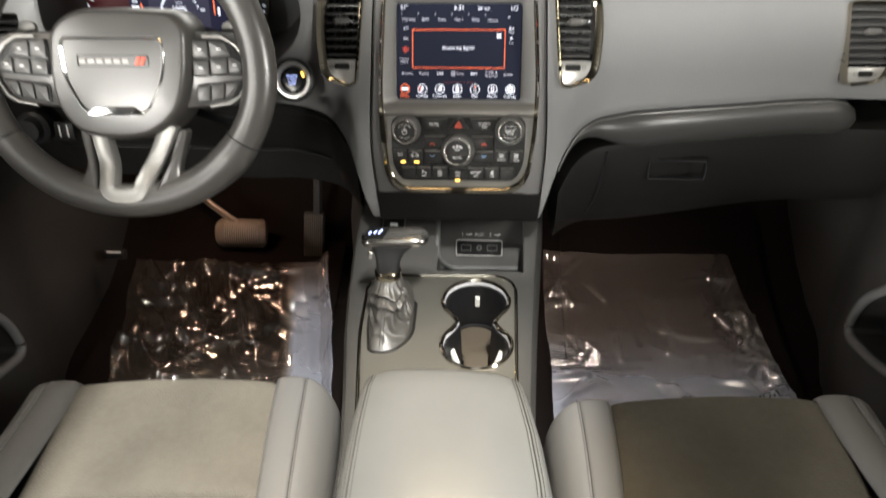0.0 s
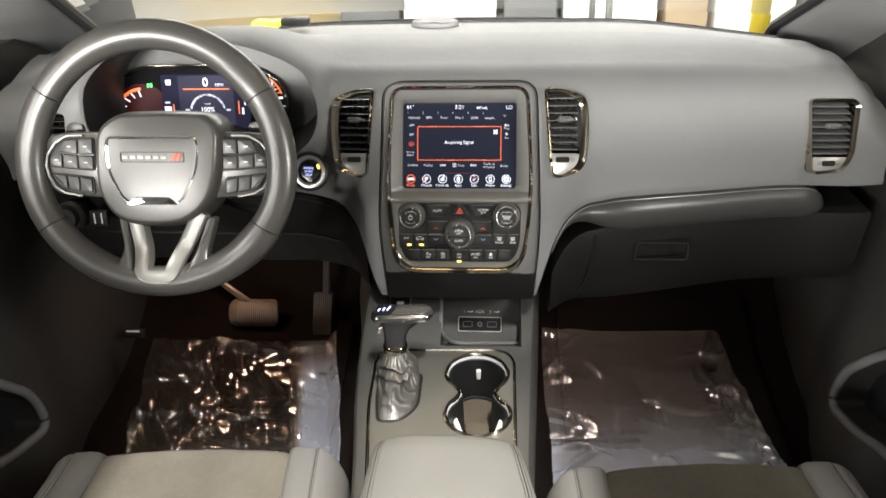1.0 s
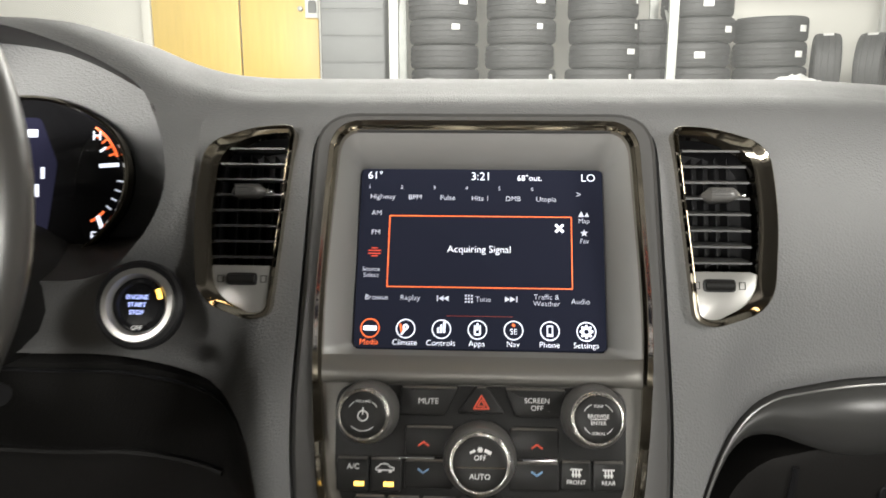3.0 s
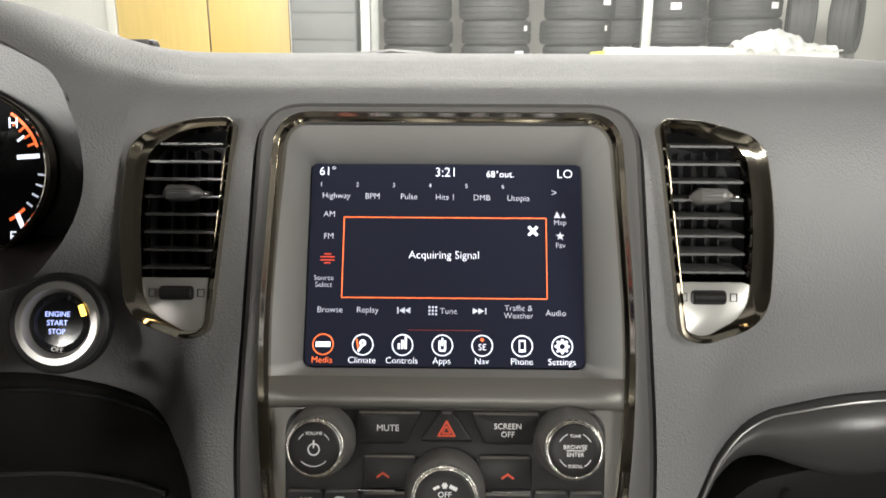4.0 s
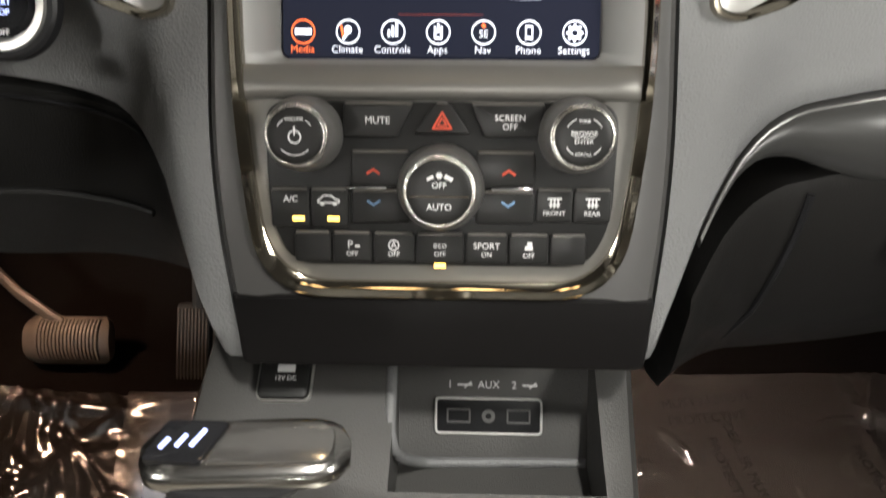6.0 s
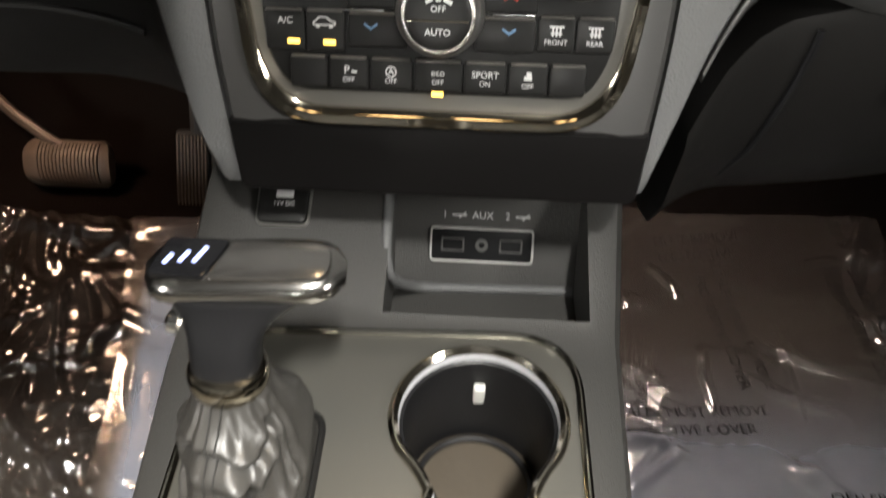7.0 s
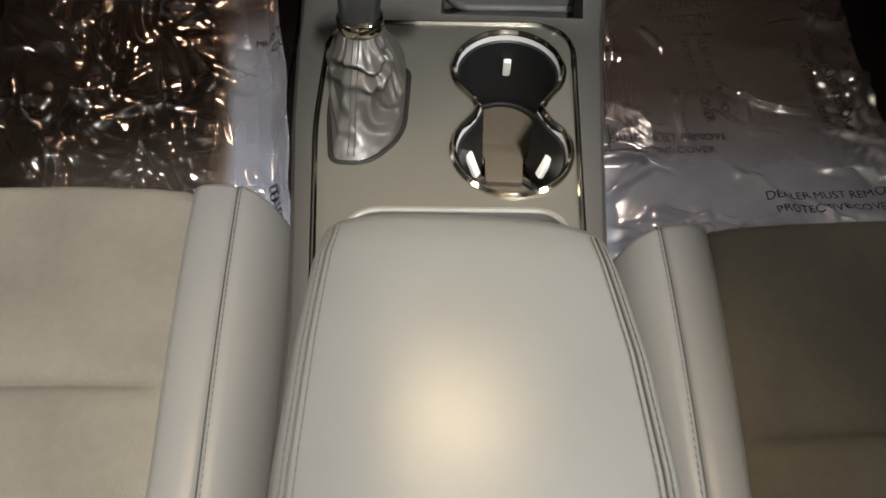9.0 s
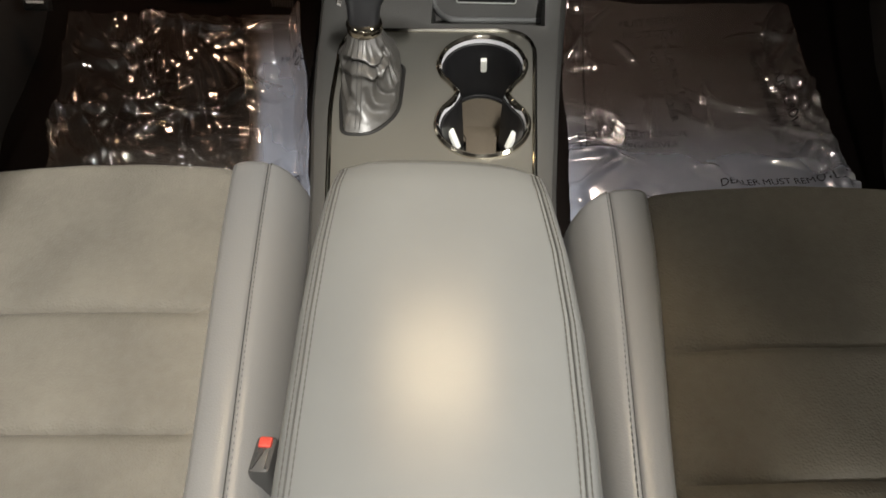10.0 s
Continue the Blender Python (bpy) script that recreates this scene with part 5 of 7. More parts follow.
def brake_pedal():
    root = thing("brake_pedal", "wide ribbed brake pedal with worn rubber", "pedal")
    m = Matrix.Translation((-0.494, 1.368, 0.160)) @ pose(0, 0, 0, 64)
    half, high = 0.056, 0.031

    def crown(v):
        return -0.016 * abs(v / high) ** 2.6

    bm = bmesh.new()
    rows = []
    for v in np.linspace(-high, high, 13):
        w = half - 0.010 * (abs(v) / high) ** 5
        row = [m @ Vector((w * u, v, crown(v) - 0.006 * abs(u) ** 6)) for u in np.linspace(-1, 1, 17)]
        row += [m @ Vector((w * u, v * 0.97, -0.024)) for u in np.linspace(1, -1, 5)]
        rows.append(row)
    skin(bm, rows, closed=True, caps=True)
    part("pad", bm, PEDAL, root)
    for k in range(17):
        x = -0.034 + 0.0048 * k
        bm = bmesh.new()
        rows = []
        for v in np.linspace(-high * 0.72, high * 0.90, 8):
            rows.append([m @ Vector((x + dx, v, crown(v) + dw)) for dx, dw in ((-0.0014, -0.001), (-0.0010, 0.0020), (0.0010, 0.0020), (0.0014, -0.001))])
        skin(bm, rows, closed=True, caps=True)
        part("rib", bm, PEDAL, root)
    bm = bmesh.new()
    sweep(bm, [(-0.502, 1.392, 0.172), (-0.522, 1.396, 0.186), (-0.560, 1.410, 0.208), (-0.620, 1.440, 0.250), (-0.660, 1.50, 0.330)], [0.006, 0.006, 0.006, 0.007, 0.008], 8, flat=1.5)
    part("arm", bm, PEDAL, root)
    return root


brake_pedal()
WORN = material("grey_pedal_rubber", (0.075, 0.066, 0.058), 0.45, wear=0.15, wear_size=30)


def accelerator():
    root = thing("accelerator_pedal", "narrow ribbed accelerator pedal", "pedal")
    m = Matrix.Translation((-0.338, 1.388, 0.138)) @ pose(0, 0, 0, 58)
    bm = bmesh.new()
    block(bm, m @ pose(0, 0, -0.012), 0.046, 0.120, 0.012, 0.008)
    part("pad", bm, RUBBER, root)
    for k in range(9):
        bm = bmesh.new()
        block(bm, m @ pose(-0.0184 + 0.0046 * k, -0.002, -0.0004), 0.0026, 0.110, 0.0024, 0.0008)
        part("rib", bm, WORN, root)
    bm = bmesh.new()
    sweep(bm, [(-0.330, 1.420, 0.185), (-0.325, 1.445, 0.27), (-0.315, 1.52, 0.42)], 0.010, 8)
    part("arm", bm, RUBBER, root)
    return root


accelerator()
lever = thing("bonnet_release", "small dark bonnet release lever", "lever")
bm = bmesh.new()
block(bm, pose(-0.722, 1.27, 0.17, 60), 0.045, 0.02, 0.012, 0.004)
part("grip", bm, DARK, lever)
bm = bmesh.new()
block(bm, pose(-0.722, 1.262, 0.180, 60), 0.030, 0.004, 0.001, 0.0004)
part("mark", bm, PRINT, lever)

# ---- centre console ----
CONSOLE = [(0.08, -0.105, 0.115, 0.36), (0.40, -0.105, 0.112, 0.37), (0.62, -0.116, 0.104, 0.384), (0.70, -0.126, 0.105, 0.392), (0.80, -0.142, 0.110, 0.392), (0.90, -0.154, 0.116, 0.392), (0.922, -0.155, 0.117, 0.393), (0.95, -0.156, 0.119, 0.404), (1.00, -0.155, 0.122, 0.428), (1.06, -0.152, 0.126, 0.456), (1.10, -0.150, 0.128, 0.470), (1.24, -0.150, 0.130, 0.480)]
console = thing("centre_console", "grey plastic centre console between the front seats", "car console")
bm = bmesh.new()
rows = []
for y, xl, xr, zt in CONSOLE:
    flare = 0.045 * smooth(0.96, 1.20, y)
    rows.append([(xl - 0.012 - flare * 1.3, y, 0.02), (xl - 0.006 - flare, y, zt - 0.09), (xl - 0.001, y, zt - 0.016), (xl + 0.004, y, zt - 0.005), (xl + 0.014, y, zt), (xl + 0.04, y, zt), ((xl + xr) / 2, y, zt), (xr - 0.04, y, zt), (xr - 0.014, y, zt), (xr - 0.004, y, zt - 0.005), (xr + 0.001, y, zt - 0.016), (xr + 0.006, y, zt - 0.09), (xr + 0.012, y, 0.02)])
skin(bm, rows, closed=True, caps=True)
shell = part("shell", bm, CONSOLE_SKIN, console, "grey plastic sides and front")

CUP_F, CUP_R = (0.0315, 0.8525, 0.0430), (0.0345, 0.7640, 0.0425)


def cup_outline(grow=0.0, n=14):
    """The figure of eight round both cups, counted anticlockwise."""
    pts = []
    neck = math.radians(62)
    for c, a0, a1 in ((CUP_F, -math.pi / 2 + neck, 1.5 * math.pi - neck), (CUP_R, math.pi / 2 + neck, 2.5 * math.pi - neck)):
        for a in np.linspace(a0, a1, n * 2):
            pts.append((c[0] + (c[2] + grow) * math.cos(a), c[1] + (c[2] + grow) * math.sin(a)))
    full, k = [], len(pts)
    for i in range(k):
        full.append(pts[i])
        if i in (2 * n - 1, k - 1):
            p, q = Vector(pts[i]), Vector(pts[(i + 1) % k])
            side = -1 if p.x < 0.033 else 1
            mid = Vector((0.033 + side * (0.0178 + grow), (p.y + q.y) / 2))
            for t in (0.2, 0.35, 0.5, 0.65, 0.8):
                a = p.lerp(mid, min(1, t * 2)) if t < 0.5 else mid.lerp(q, (t - 0.5) * 2)
                b = p * (1 - t) ** 2 + mid * 2 * t * (1 - t) + q * t * t
                full.append(tuple(a.lerp(b, 0.55)))
    return full


PLATE = rounded([(-0.093, 0.600), (0.0835, 0.600), (0.0850, 0.730), (0.0870, 0.912), (-0.122, 0.905), (-0.1175, 0.782), (-0.111, 0.735)], [0.002, 0.002, 0.05, 0.042, 0.034, 0.03, 0.03], 8)
TRAY = rounded([(-0.086, 0.610), (0.075, 0.610), (0.072, 0.7065), (-0.080, 0.7000)], [0.002, 0.002, 0.024, 0.024], 8)
FLAT = Matrix.Identity(4)
bm = bmesh.new()
plate(bm, PLATE, FLAT, 0.380, 0.4025, 0.001)
insert = part("insert", bm, material("champagne_satin_panel", (0.160, 0.156, 0.140), 0.32, metal=0.6, wear=0.08, grain=1500, depth=0.08, voronoi=False), console, "satin champagne-grey insert")
carve(insert, [cutter(cup_outline(), FLAT, 0.37, 0.45), cutter(TRAY, FLAT, 0.37, 0.45)])
bin_cut = bmesh.new()
side = [(0.937, 0.356), (0.990, 0.356), (1.052, 0.462), (1.052, 0.60), (0.925, 0.60), (0.930, 0.39)]
skin(bin_cut, [[(x, y, z) for y, z in side] for x in (-0.028, 0.098)], closed=True, caps=True)
carve(shell, [cutter(inset(PLATE, 0.003), FLAT, 0.384, 0.6), cutter(cup_outline(0.002), FLAT, 0.315, 0.45), cutter(TRAY, FLAT, 0.372, 0.45), bin_cut])
bm = bmesh.new()
hoop(bm, inset(PLATE, -0.0015), FLAT, 0.0043, 0.39, 0.4056, 0.0016)
part("rail", bm, FRAME_METAL, console, "thin pale chrome rail round the insert")
bm = bmesh.new()
hoop(bm, inset(TRAY, -0.004), FLAT, 0.0045, 0.395, 0.4050, 0.0014)
part("tray_rim", bm, VENT_PLATE, console, "satin rim of the slot")
bm = bmesh.new()
plate(bm, inset(TRAY, 0.001), FLAT, 0.370, 0.384, 0.001)
tray = part("tray", bm, BLACK, console, "dark slot in front of the armrest")
bm = bmesh.new()
hoop(bm, inset(TRAY, 0.012), FLAT, 0.004, 0.380, 0.392, 0.001)
part("tray_step", bm, VENT_PLATE, tray)
bm = bmesh.new()
plate(bm, inset(TRAY, 0.017), FLAT, 0.380, 0.388, 0.001)
part("tray_lid", bm, VINYL, tray)

# cup holder
holder = thing("cup_holder", "double cup holder with chrome rim and rubber floor", "cup holder")
bm = bmesh.new()
hoop(bm, cup_outline(0.0046), FLAT, 0.0052, 0.396, 0.4070, 0.0022)
part("rim", bm, material("warm_chrome", (0.66, 0.61, 0.52), 0.10, metal=1.0, wear=0.08), holder, "bright chrome figure-eight rim")
bm = bmesh.new()
skin(bm, [[(x, y, 0.4042) for x, y in cup_outline(-0.0005)], [(x, y, 0.3985) for x, y in cup_outline(-0.0012)]], closed=True)
part("inner_band", bm, material("pale_plastic_band", (0.55, 0.55, 0.58), 0.4, wear=0.05), holder, "pale inner band")
bm = bmesh.new()
skin(bm, [[(x, y, 0.3988) for x, y in cup_outline(-0.0011)], [(x, y, 0.3975) for x, y in cup_outline(-0.0030)], [(x, y, 0.330) for x, y in cup_outline(-0.0050)]], closed=True)
part("wall", bm, BLACK, holder, "black inner wall")
TAN = material("brown_rubber_mat", (0.070, 0.057, 0.042), 0.5, grain=200, depth=0.2, wear=0.2, wear_size=30)
for c in (CUP_F, CUP_R):
    bm = bmesh.new()
    lathe(bm, [(c[2] - 0.002, 0.326), (c[2] - 0.002, 0.329), (c[2] - 0.008, 0.3305), (c[2] - 0.010, 0.328), (0.001, 0.328)], Matrix.Translation((c[0], c[1], 0)), 40)
    part("cup_mat", bm, TAN, holder, "brown rubber cup mat")
for k, c in enumerate((CUP_F, CUP_R)):
    bm = bmesh.new()
    lathe(bm, [(c[2] - 0.0085 + 0.0022 * math.cos(q), 0.3305 + 0.0022 * math.sin(q)) for q in np.linspace(0, 2 * math.pi, 9)], Matrix.Translation((c[0], c[1], 0)), 40, caps=False)
    part("mat_ring", bm, BLACK, holder, "dark ring moulded round the cup mat")
bm = bmesh.new()
bridge = rounded([(0.0175, 0.7905), (0.0490, 0.7905), (0.0492, 0.798), (0.0495, 0.815), (0.0570, 0.834), (0.0090, 0.834), (0.0165, 0.815), (0.0172, 0.798)], 0.002, 3)
plate(bm, bridge, FLAT, 0.326, 0.3340, 0.0006)
part("bridge", bm, TAN, holder, "brown saddle between the cups")
WHITE_TAB = material("white_plastic_finger", (0.72, 0.72, 0.68), 0.45, wear=0.06)
for x, y, z, turn, h in ((0.0325, 0.8935, 0.363, 0, 0.028), (0.0060, 0.7830, 0.362, 62, 0.020), (0.0640, 0.7850, 0.362, -62, 0.020)):
    bm = bmesh.new()
    block(bm, pose(x, y, z, 0, 0, turn) @ pose(0, 0, 0, 14 if turn == 0 else -22) @ pose(0, 0, -h / 2), 0.0068, 0.005, h * 1.15, 0.0012)
    part("finger", bm, WHITE_TAB, holder, "white gripping finger")

# switch and sockets on the front of the console
panel_lean = math.atan2(0.106, 0.062)
USB = Matrix(((1, 0, 0, 0.0320), (0, math.cos(panel_lean), -math.sin(panel_lean), 1.0070), (0, math.sin(panel_lean), math.cos(panel_lean), 0.3850), (0, 0, 0, 1)))
usb = thing("usb_panel", "small black panel with two charging ports and a round jack", "socket")
bm = bmesh.new()
plate(bm, rounded(rect(-0.036, -0.0125, 0.036, 0.0125), 0.004, 4), USB, -0.006, 0.0018, 0.0006)
part("panel", bm, BLACK, usb)
bm = bmesh.new()
hoop(bm, rounded(rect(-0.036, -0.0125, 0.036, 0.0125), 0.004, 4), USB, 0.0016, 0.0, 0.0028, 0.0006)
PALE_METAL = material("pale_satin_metal", (0.56, 0.56, 0.54), 0.34, metal=0.25, wear=0.08)
part("frame", bm, PALE_METAL, usb, "thin bright frame")
for x in (-0.020, 0.020):
    bm = bmesh.new()
    hoop(bm, rounded(rect(x - 0.0080, -0.0048, x + 0.0080, 0.0048), 0.001, 2), USB, 0.0012, 0, 0.0026, 0.0004)
    part("port", bm, SURROUND, usb)
bm = bmesh.new()
lathe(bm, [(0.0044, 0.0), (0.0044, 0.0028), (0.0022, 0.0030), (0.0020, 0.0005)], USB, 20, caps=False)
part("jack", bm, SURROUND, usb)
for x, text in ((-0.020, "1"), (0.0, "AUX"), (0.017, "2")):
    lettering("print", text, 0.0070, PRINT, usb, USB @ pose(x - (0.006 if text == "1" else 0.0), 0.0205, 0.0004), "CENTER", 0.0001)
for x in (-0.016, 0.0275):
    bm = bmesh.new()
    block(bm, USB @ pose(x, 0.0205, 0.0002), 0.010, 0.0012, 0.0004, 0.0001)
    part("mark", bm, PRINT, usb)
    bm = bmesh.new()
    block(bm, USB @ pose(x + 0.002, 0.0205, 0.0002, 0, 0, 40), 0.006, 0.0010, 0.0004, 0.0001)
    part("mark", bm, PRINT, usb)
bm = bmesh.new()
bend = Vector((-0.0312, 1.030, 0.4410)), Vector((-0.0300, 0.985, 0.4195)), Vector((-0.0296, 0.966, 0.4080)), Vector((-0.0262, 0.962, 0.3930)), Vector((-0.0200, 0.974, 0.3760)), Vector((-0.0120, 0.987, 0.3610)), Vector((0.0000, 0.990, 0.3580))
trail = []
for a, b, c in zip(bend, bend[1:], bend[2:]):
    for q in range(4):
        u = q / 4
        trail.append((a + b) / 2 * (1 - u) ** 2 + b * 2 * u * (1 - u) + (b + c) / 2 * u * u)
sweep(bm, [bend[0]] + trail + [(0.0000, 0.990, 0.3580), (0.045, 0.9915, 0.3578), (0.097, 0.993, 0.3578)], 0.0036, 10)
# paler than the shell: the lip's highlight is painted into its colour
part("bin_rim", bm, VINYL, console, "rounded lip of the open bin, paler to carry its highlight")
lean = math.atan2(0.028, 0.06)
OUTLET = Matrix(((1, 0, 0, -0.0970), (0, math.cos(lean), -math.sin(lean), 0.9965), (0, math.sin(lean), math.cos(lean), 0.4260), (0, 0, 0, 1))) @ pose(0, 0, 0, 4, 0, 0)
flap = thing("socket_flap", "black square socket cover with white symbols on the console", "socket")
bm = bmesh.new()
plate(bm, rounded(rect(-0.0160, -0.0180, 0.0160, 0.0180), 0.005, 5), OUTLET, -0.006, 0.0075, 0.0022)
part("cover", bm, BUTTON, flap)
bm = bmesh.new()
hoop(bm, rounded(rect(-0.0172, -0.0192, 0.0172, 0.0192), 0.006, 5), OUTLET, 0.0011, -0.004, 0.0048, 0.0004)
part("rim", bm, VENT_PLATE, flap, "satin rim")
bm = bmesh.new()
block(bm, OUTLET @ pose(0.001, 0.001, 0.0076), 0.011, 0.0048, 0.0004, 0.0001)
part("mark", bm, PRINT, flap)
lettering("print", "12V DC", 0.0042, PRINT, flap, OUTLET @ pose(0.001, -0.0055, 0.0077), "CENTER", 0.0001)

# gear lever
lever = thing("gear_lever", "gear lever with T-shaped chrome grip and grey leather boot", "gear lever")
BASE = rounded([(-0.099, 0.7460), (-0.072, 0.7460), (-0.049, 0.775), (-0.050, 0.850), (-0.108, 0.850), (-0.108, 0.800)], [0.008, 0.014, 0.02, 0.012, 0.012, 0.02], 12)


def evenly(points, n):
    """n points at even steps along a closed outline."""
    pts = [Vector(p) for p in points] + [Vector(points[0])]
    run = [0.0]
    for p, q in zip(pts, pts[1:]):
        run.append(run[-1] + (q - p).length)
    res = []
    for k in range(n):
        d = run[-1] * k / n
        i = max(j for j in range(len(run) - 1) if run[j] <= d + 1e-12)
        res.append(tuple(pts[i].lerp(pts[i + 1], (d - run[i]) / max(1e-9, run[i + 1] - run[i]))))
    return res


RIM = evenly(BASE, 120)
# folds of the leather: from (degrees round, height) to (degrees, height), bend, width, depth
FOLDS = [(-150, 0.64, -58, 0.60, -0.07, 0.035, 0.0075), (-70, 0.62, -15, 0.86, 0.05, 0.030, 0.0050), (-62, 0.56, -38, 0.22, 0.10, 0.032, 0.0050), (-40, 0.92, -20, 0.34, -0.06, 0.030, 0.0060),
         (-8, 0.84, 2, 0.28, 0.03, 0.030, 0.0045), (-172, 0.44, -112, 0.36, 0.05, 0.040, 0.0040), (-160, 0.20, -100, 0.16, 0.03, 0.035, 0.0030), (-88, 0.40, -60, 0.10, 0.06, 0.030, 0.0030), (-125, 0.96, -118, 0.72, 0.0, 0.022, 0.0028), (-78, 0.96, -72, 0.74, 0.0, 0.020, 0.0026),
         (60, 0.7, 150, 0.5, 0.08, 0.05, 0.005), (170, 0.8, 120, 0.2, 0.08, 0.05, 0.004)]


def fold_depth(a, t):
    """How far the leather is drawn in at angle a (degrees) and height t."""
    total = 0.0
    for a0, t0, a1, t1, bend, wide, deep in FOLDS:
        u, v = (a - a0) / 150, t - t0
        du, dv = (a1 - a0) / 150, t1 - t0
        k = max(0.0, min(1.0, (u * du + v * dv) / (du * du + dv * dv)))
        off = abs((u * dv - v * du) / math.hypot(du, dv) - bend * math.sin(math.pi * k))
        end = math.hypot(u - du * k, v - dv * k) if k in (0.0, 1.0) else off
        total += deep * math.exp(-max(off, end) / wide) * (0.35 + 0.65 * math.sin(math.pi * min(1, max(0, k)))) - deep * 0.5 * math.exp(-((max(off, end) - 2.4 * wide) / (1.3 * wide)) ** 2)
    return total


bm = bmesh.new()
cx, cy = -0.0810, 0.8240


def swell_at(q):
    """A soft bulge round q = 0, once a turn."""
    return (0.5 + 0.5 * math.cos(q)) ** 2.5


rows = []
for j in range(72):
    t = j / 71
    z = 0.402 + 0.066 * t
    row = []
    for x, y in RIM:
        a = math.atan2(y - 0.80, x + 0.08)
        tx, ty = cx + 0.0150 * math.cos(a), cy + 0.0145 * math.sin(a)
        s = t ** 0.80
        swell = math.sin(math.pi * min(1, t * 1.03)) ** 0.7
        loose = 0.0055 * swell_at(a - 5.2 * t + 0.6) + 0.0045 * swell_at(a + 6.0 * t + 2.4) + 0.0014
        loose += 0.0008 * math.sin(11 * a + 1.5 * math.sin(4 * t)) * smooth(0.70, 0.92, t)
        px, py = x + (tx - x) * s, y + (ty - y) * s
        d = Vector((px - cx, py - cy))
        d = d.normalized() if d.length else d
        out = (loose * smooth(1.02, 0.62, t) - fold_depth(math.degrees(a), t)) * swell
        row.append((px + d.x * out, py + d.y * out, z + 0.0030 * math.sin(2 * a + 7 * t) * math.sin(math.pi * t)))
    rows.append(row)
skin(bm, rows, closed=True, caps=True)
part("boot", bm, material("soft_boot_leather", (0.046, 0.044, 0.041), 0.35, grain=900, depth=0.12, wear=0.1, spec=0.5), lever, "creased grey leather boot", smooth=80)
bm = bmesh.new()
hoop(bm, inset(BASE, -0.003), FLAT, 0.004, 0.400, 0.4045, 0.0014)
part("boot_ring", bm, DARK, lever)
SEAM = min(range(120), key=lambda i: RIM[i][1] + 0.2 * abs(RIM[i][0] + 0.0845))
for dx in (-0.0022, 0.0022):
    bm = bmesh.new()
    sweep(bm, [Vector(rows[j][SEAM]) + Vector((dx, -0.0004, 0.0005)) for j in range(3, 70)], 0.00045, 5)
    part("stitch", bm, STITCH, lever)
bm = bmesh.new()
lathe(bm, [(0.0165, 0.463), (0.0174, 0.466), (0.0174, 0.473), (0.0160, 0.475)], Matrix.Translation((cx, cy, 0)), 28)
part("collar", bm, CHROME, lever, "dark chrome collar")
bm = bmesh.new()
rows = []
for z, xl, xr, yd, yo in ((0.472, -0.0960, -0.0660, 0.0130, 0.8250), (0.480, -0.0965, -0.0660, 0.0130, 0.8285), (0.488, -0.0975, -0.0640, 0.0125, 0.8330), (0.494, -0.1000, -0.0590, 0.0125, 0.8375), (0.499, -0.1045, -0.0510, 0.0130, 0.8410), (0.503, -0.1080, -0.0450, 0.0130, 0.8430)):
    rows.append([((xl + xr) / 2 + (xr - xl) / 2 * math.copysign(abs(math.cos(a)) ** 0.7, math.cos(a)), yo + yd * math.copysign(abs(math.sin(a)) ** 0.8, math.sin(a)), z) for a in np.linspace(0, 2 * math.pi, 29)[:-1]])
skin(bm, rows, closed=True, caps=True)
part("neck", bm, BLACK, lever, "black neck")
bm = bmesh.new()
rows = []
for t in np.linspace(-1, 1, 21):
    w = max(0.25, (1 - abs(t) ** 6) ** 0.5)
    x = -0.0730 + 0.0430 * t
    row = []
    for a in np.linspace(0, 2 * math.pi, 25)[:-1]:
        cu, su = math.copysign(abs(math.cos(a)) ** 0.55, math.cos(a)), math.copysign(abs(math.sin(a)) ** 0.6, math.sin(a))
        row.append((x, 0.8475 + 0.0145 * w * cu + 0.0015 * t, 0.5070 + (0.0070 if su > 0 else 0.0050) * w * su + 0.0016 * t + 0.0030 * cu))
    rows.append(row)
skin(bm, rows, closed=True, caps=True)
part("grip", bm, material("satin_chrome", (0.38, 0.37, 0.355), 0.20, metal=1.0, wear=0.1), lever, "satin chrome T grip")
TOP = Matrix.Translation((-0.073, 0.8480, 0.5137)) @ pose(0, 0, 0, 11.5, -2.1, 0)
bm = bmesh.new()
plate(bm, rounded([(-0.0140, -0.0100), (0.0370, -0.0095), (0.0370, 0.0095), (-0.0060, 0.0100)], [0.003, 0.008, 0.008, 0.003], 5), TOP, -0.002, 0.0014, 0.001)
part("top_cap", bm, material("bronze_gloss_cap", (0.26, 0.25, 0.24), 0.16, metal=0.9, wear=0.05), lever, "glossy dark metal cap on the grip")
bm = bmesh.new()
plate(bm, rounded([(-0.0400, -0.0085), (-0.0150, -0.0105), (-0.0070, 0.0100), (-0.0340, 0.0110)], 0.003, 4), TOP, -0.002, 0.0020, 0.0012)
panel = part("indicator", bm, PIANO, lever, "gloss black selector display")
for k, high in enumerate((0.0055, 0.0065, 0.0090)):
    bm = bmesh.new()
    block(bm, TOP @ pose(-0.0315 + 0.0066 * k, -0.0010 + 0.0012 * k, 0.0020, 0, 0, -28), 0.0020, high, 0.0005, 0.0002)
    part("lamp", bm, GLOW_BLUE, panel)
bm = bmesh.new()
lathe(bm, [(0.0062, 0), (0.0058, 0.004), (0.001, 0.006)], pose(-0.1015, 0.8340, 0.4890, 0, -75), 16)
part("release_button", bm, BRIGHT, lever, "chrome release button")

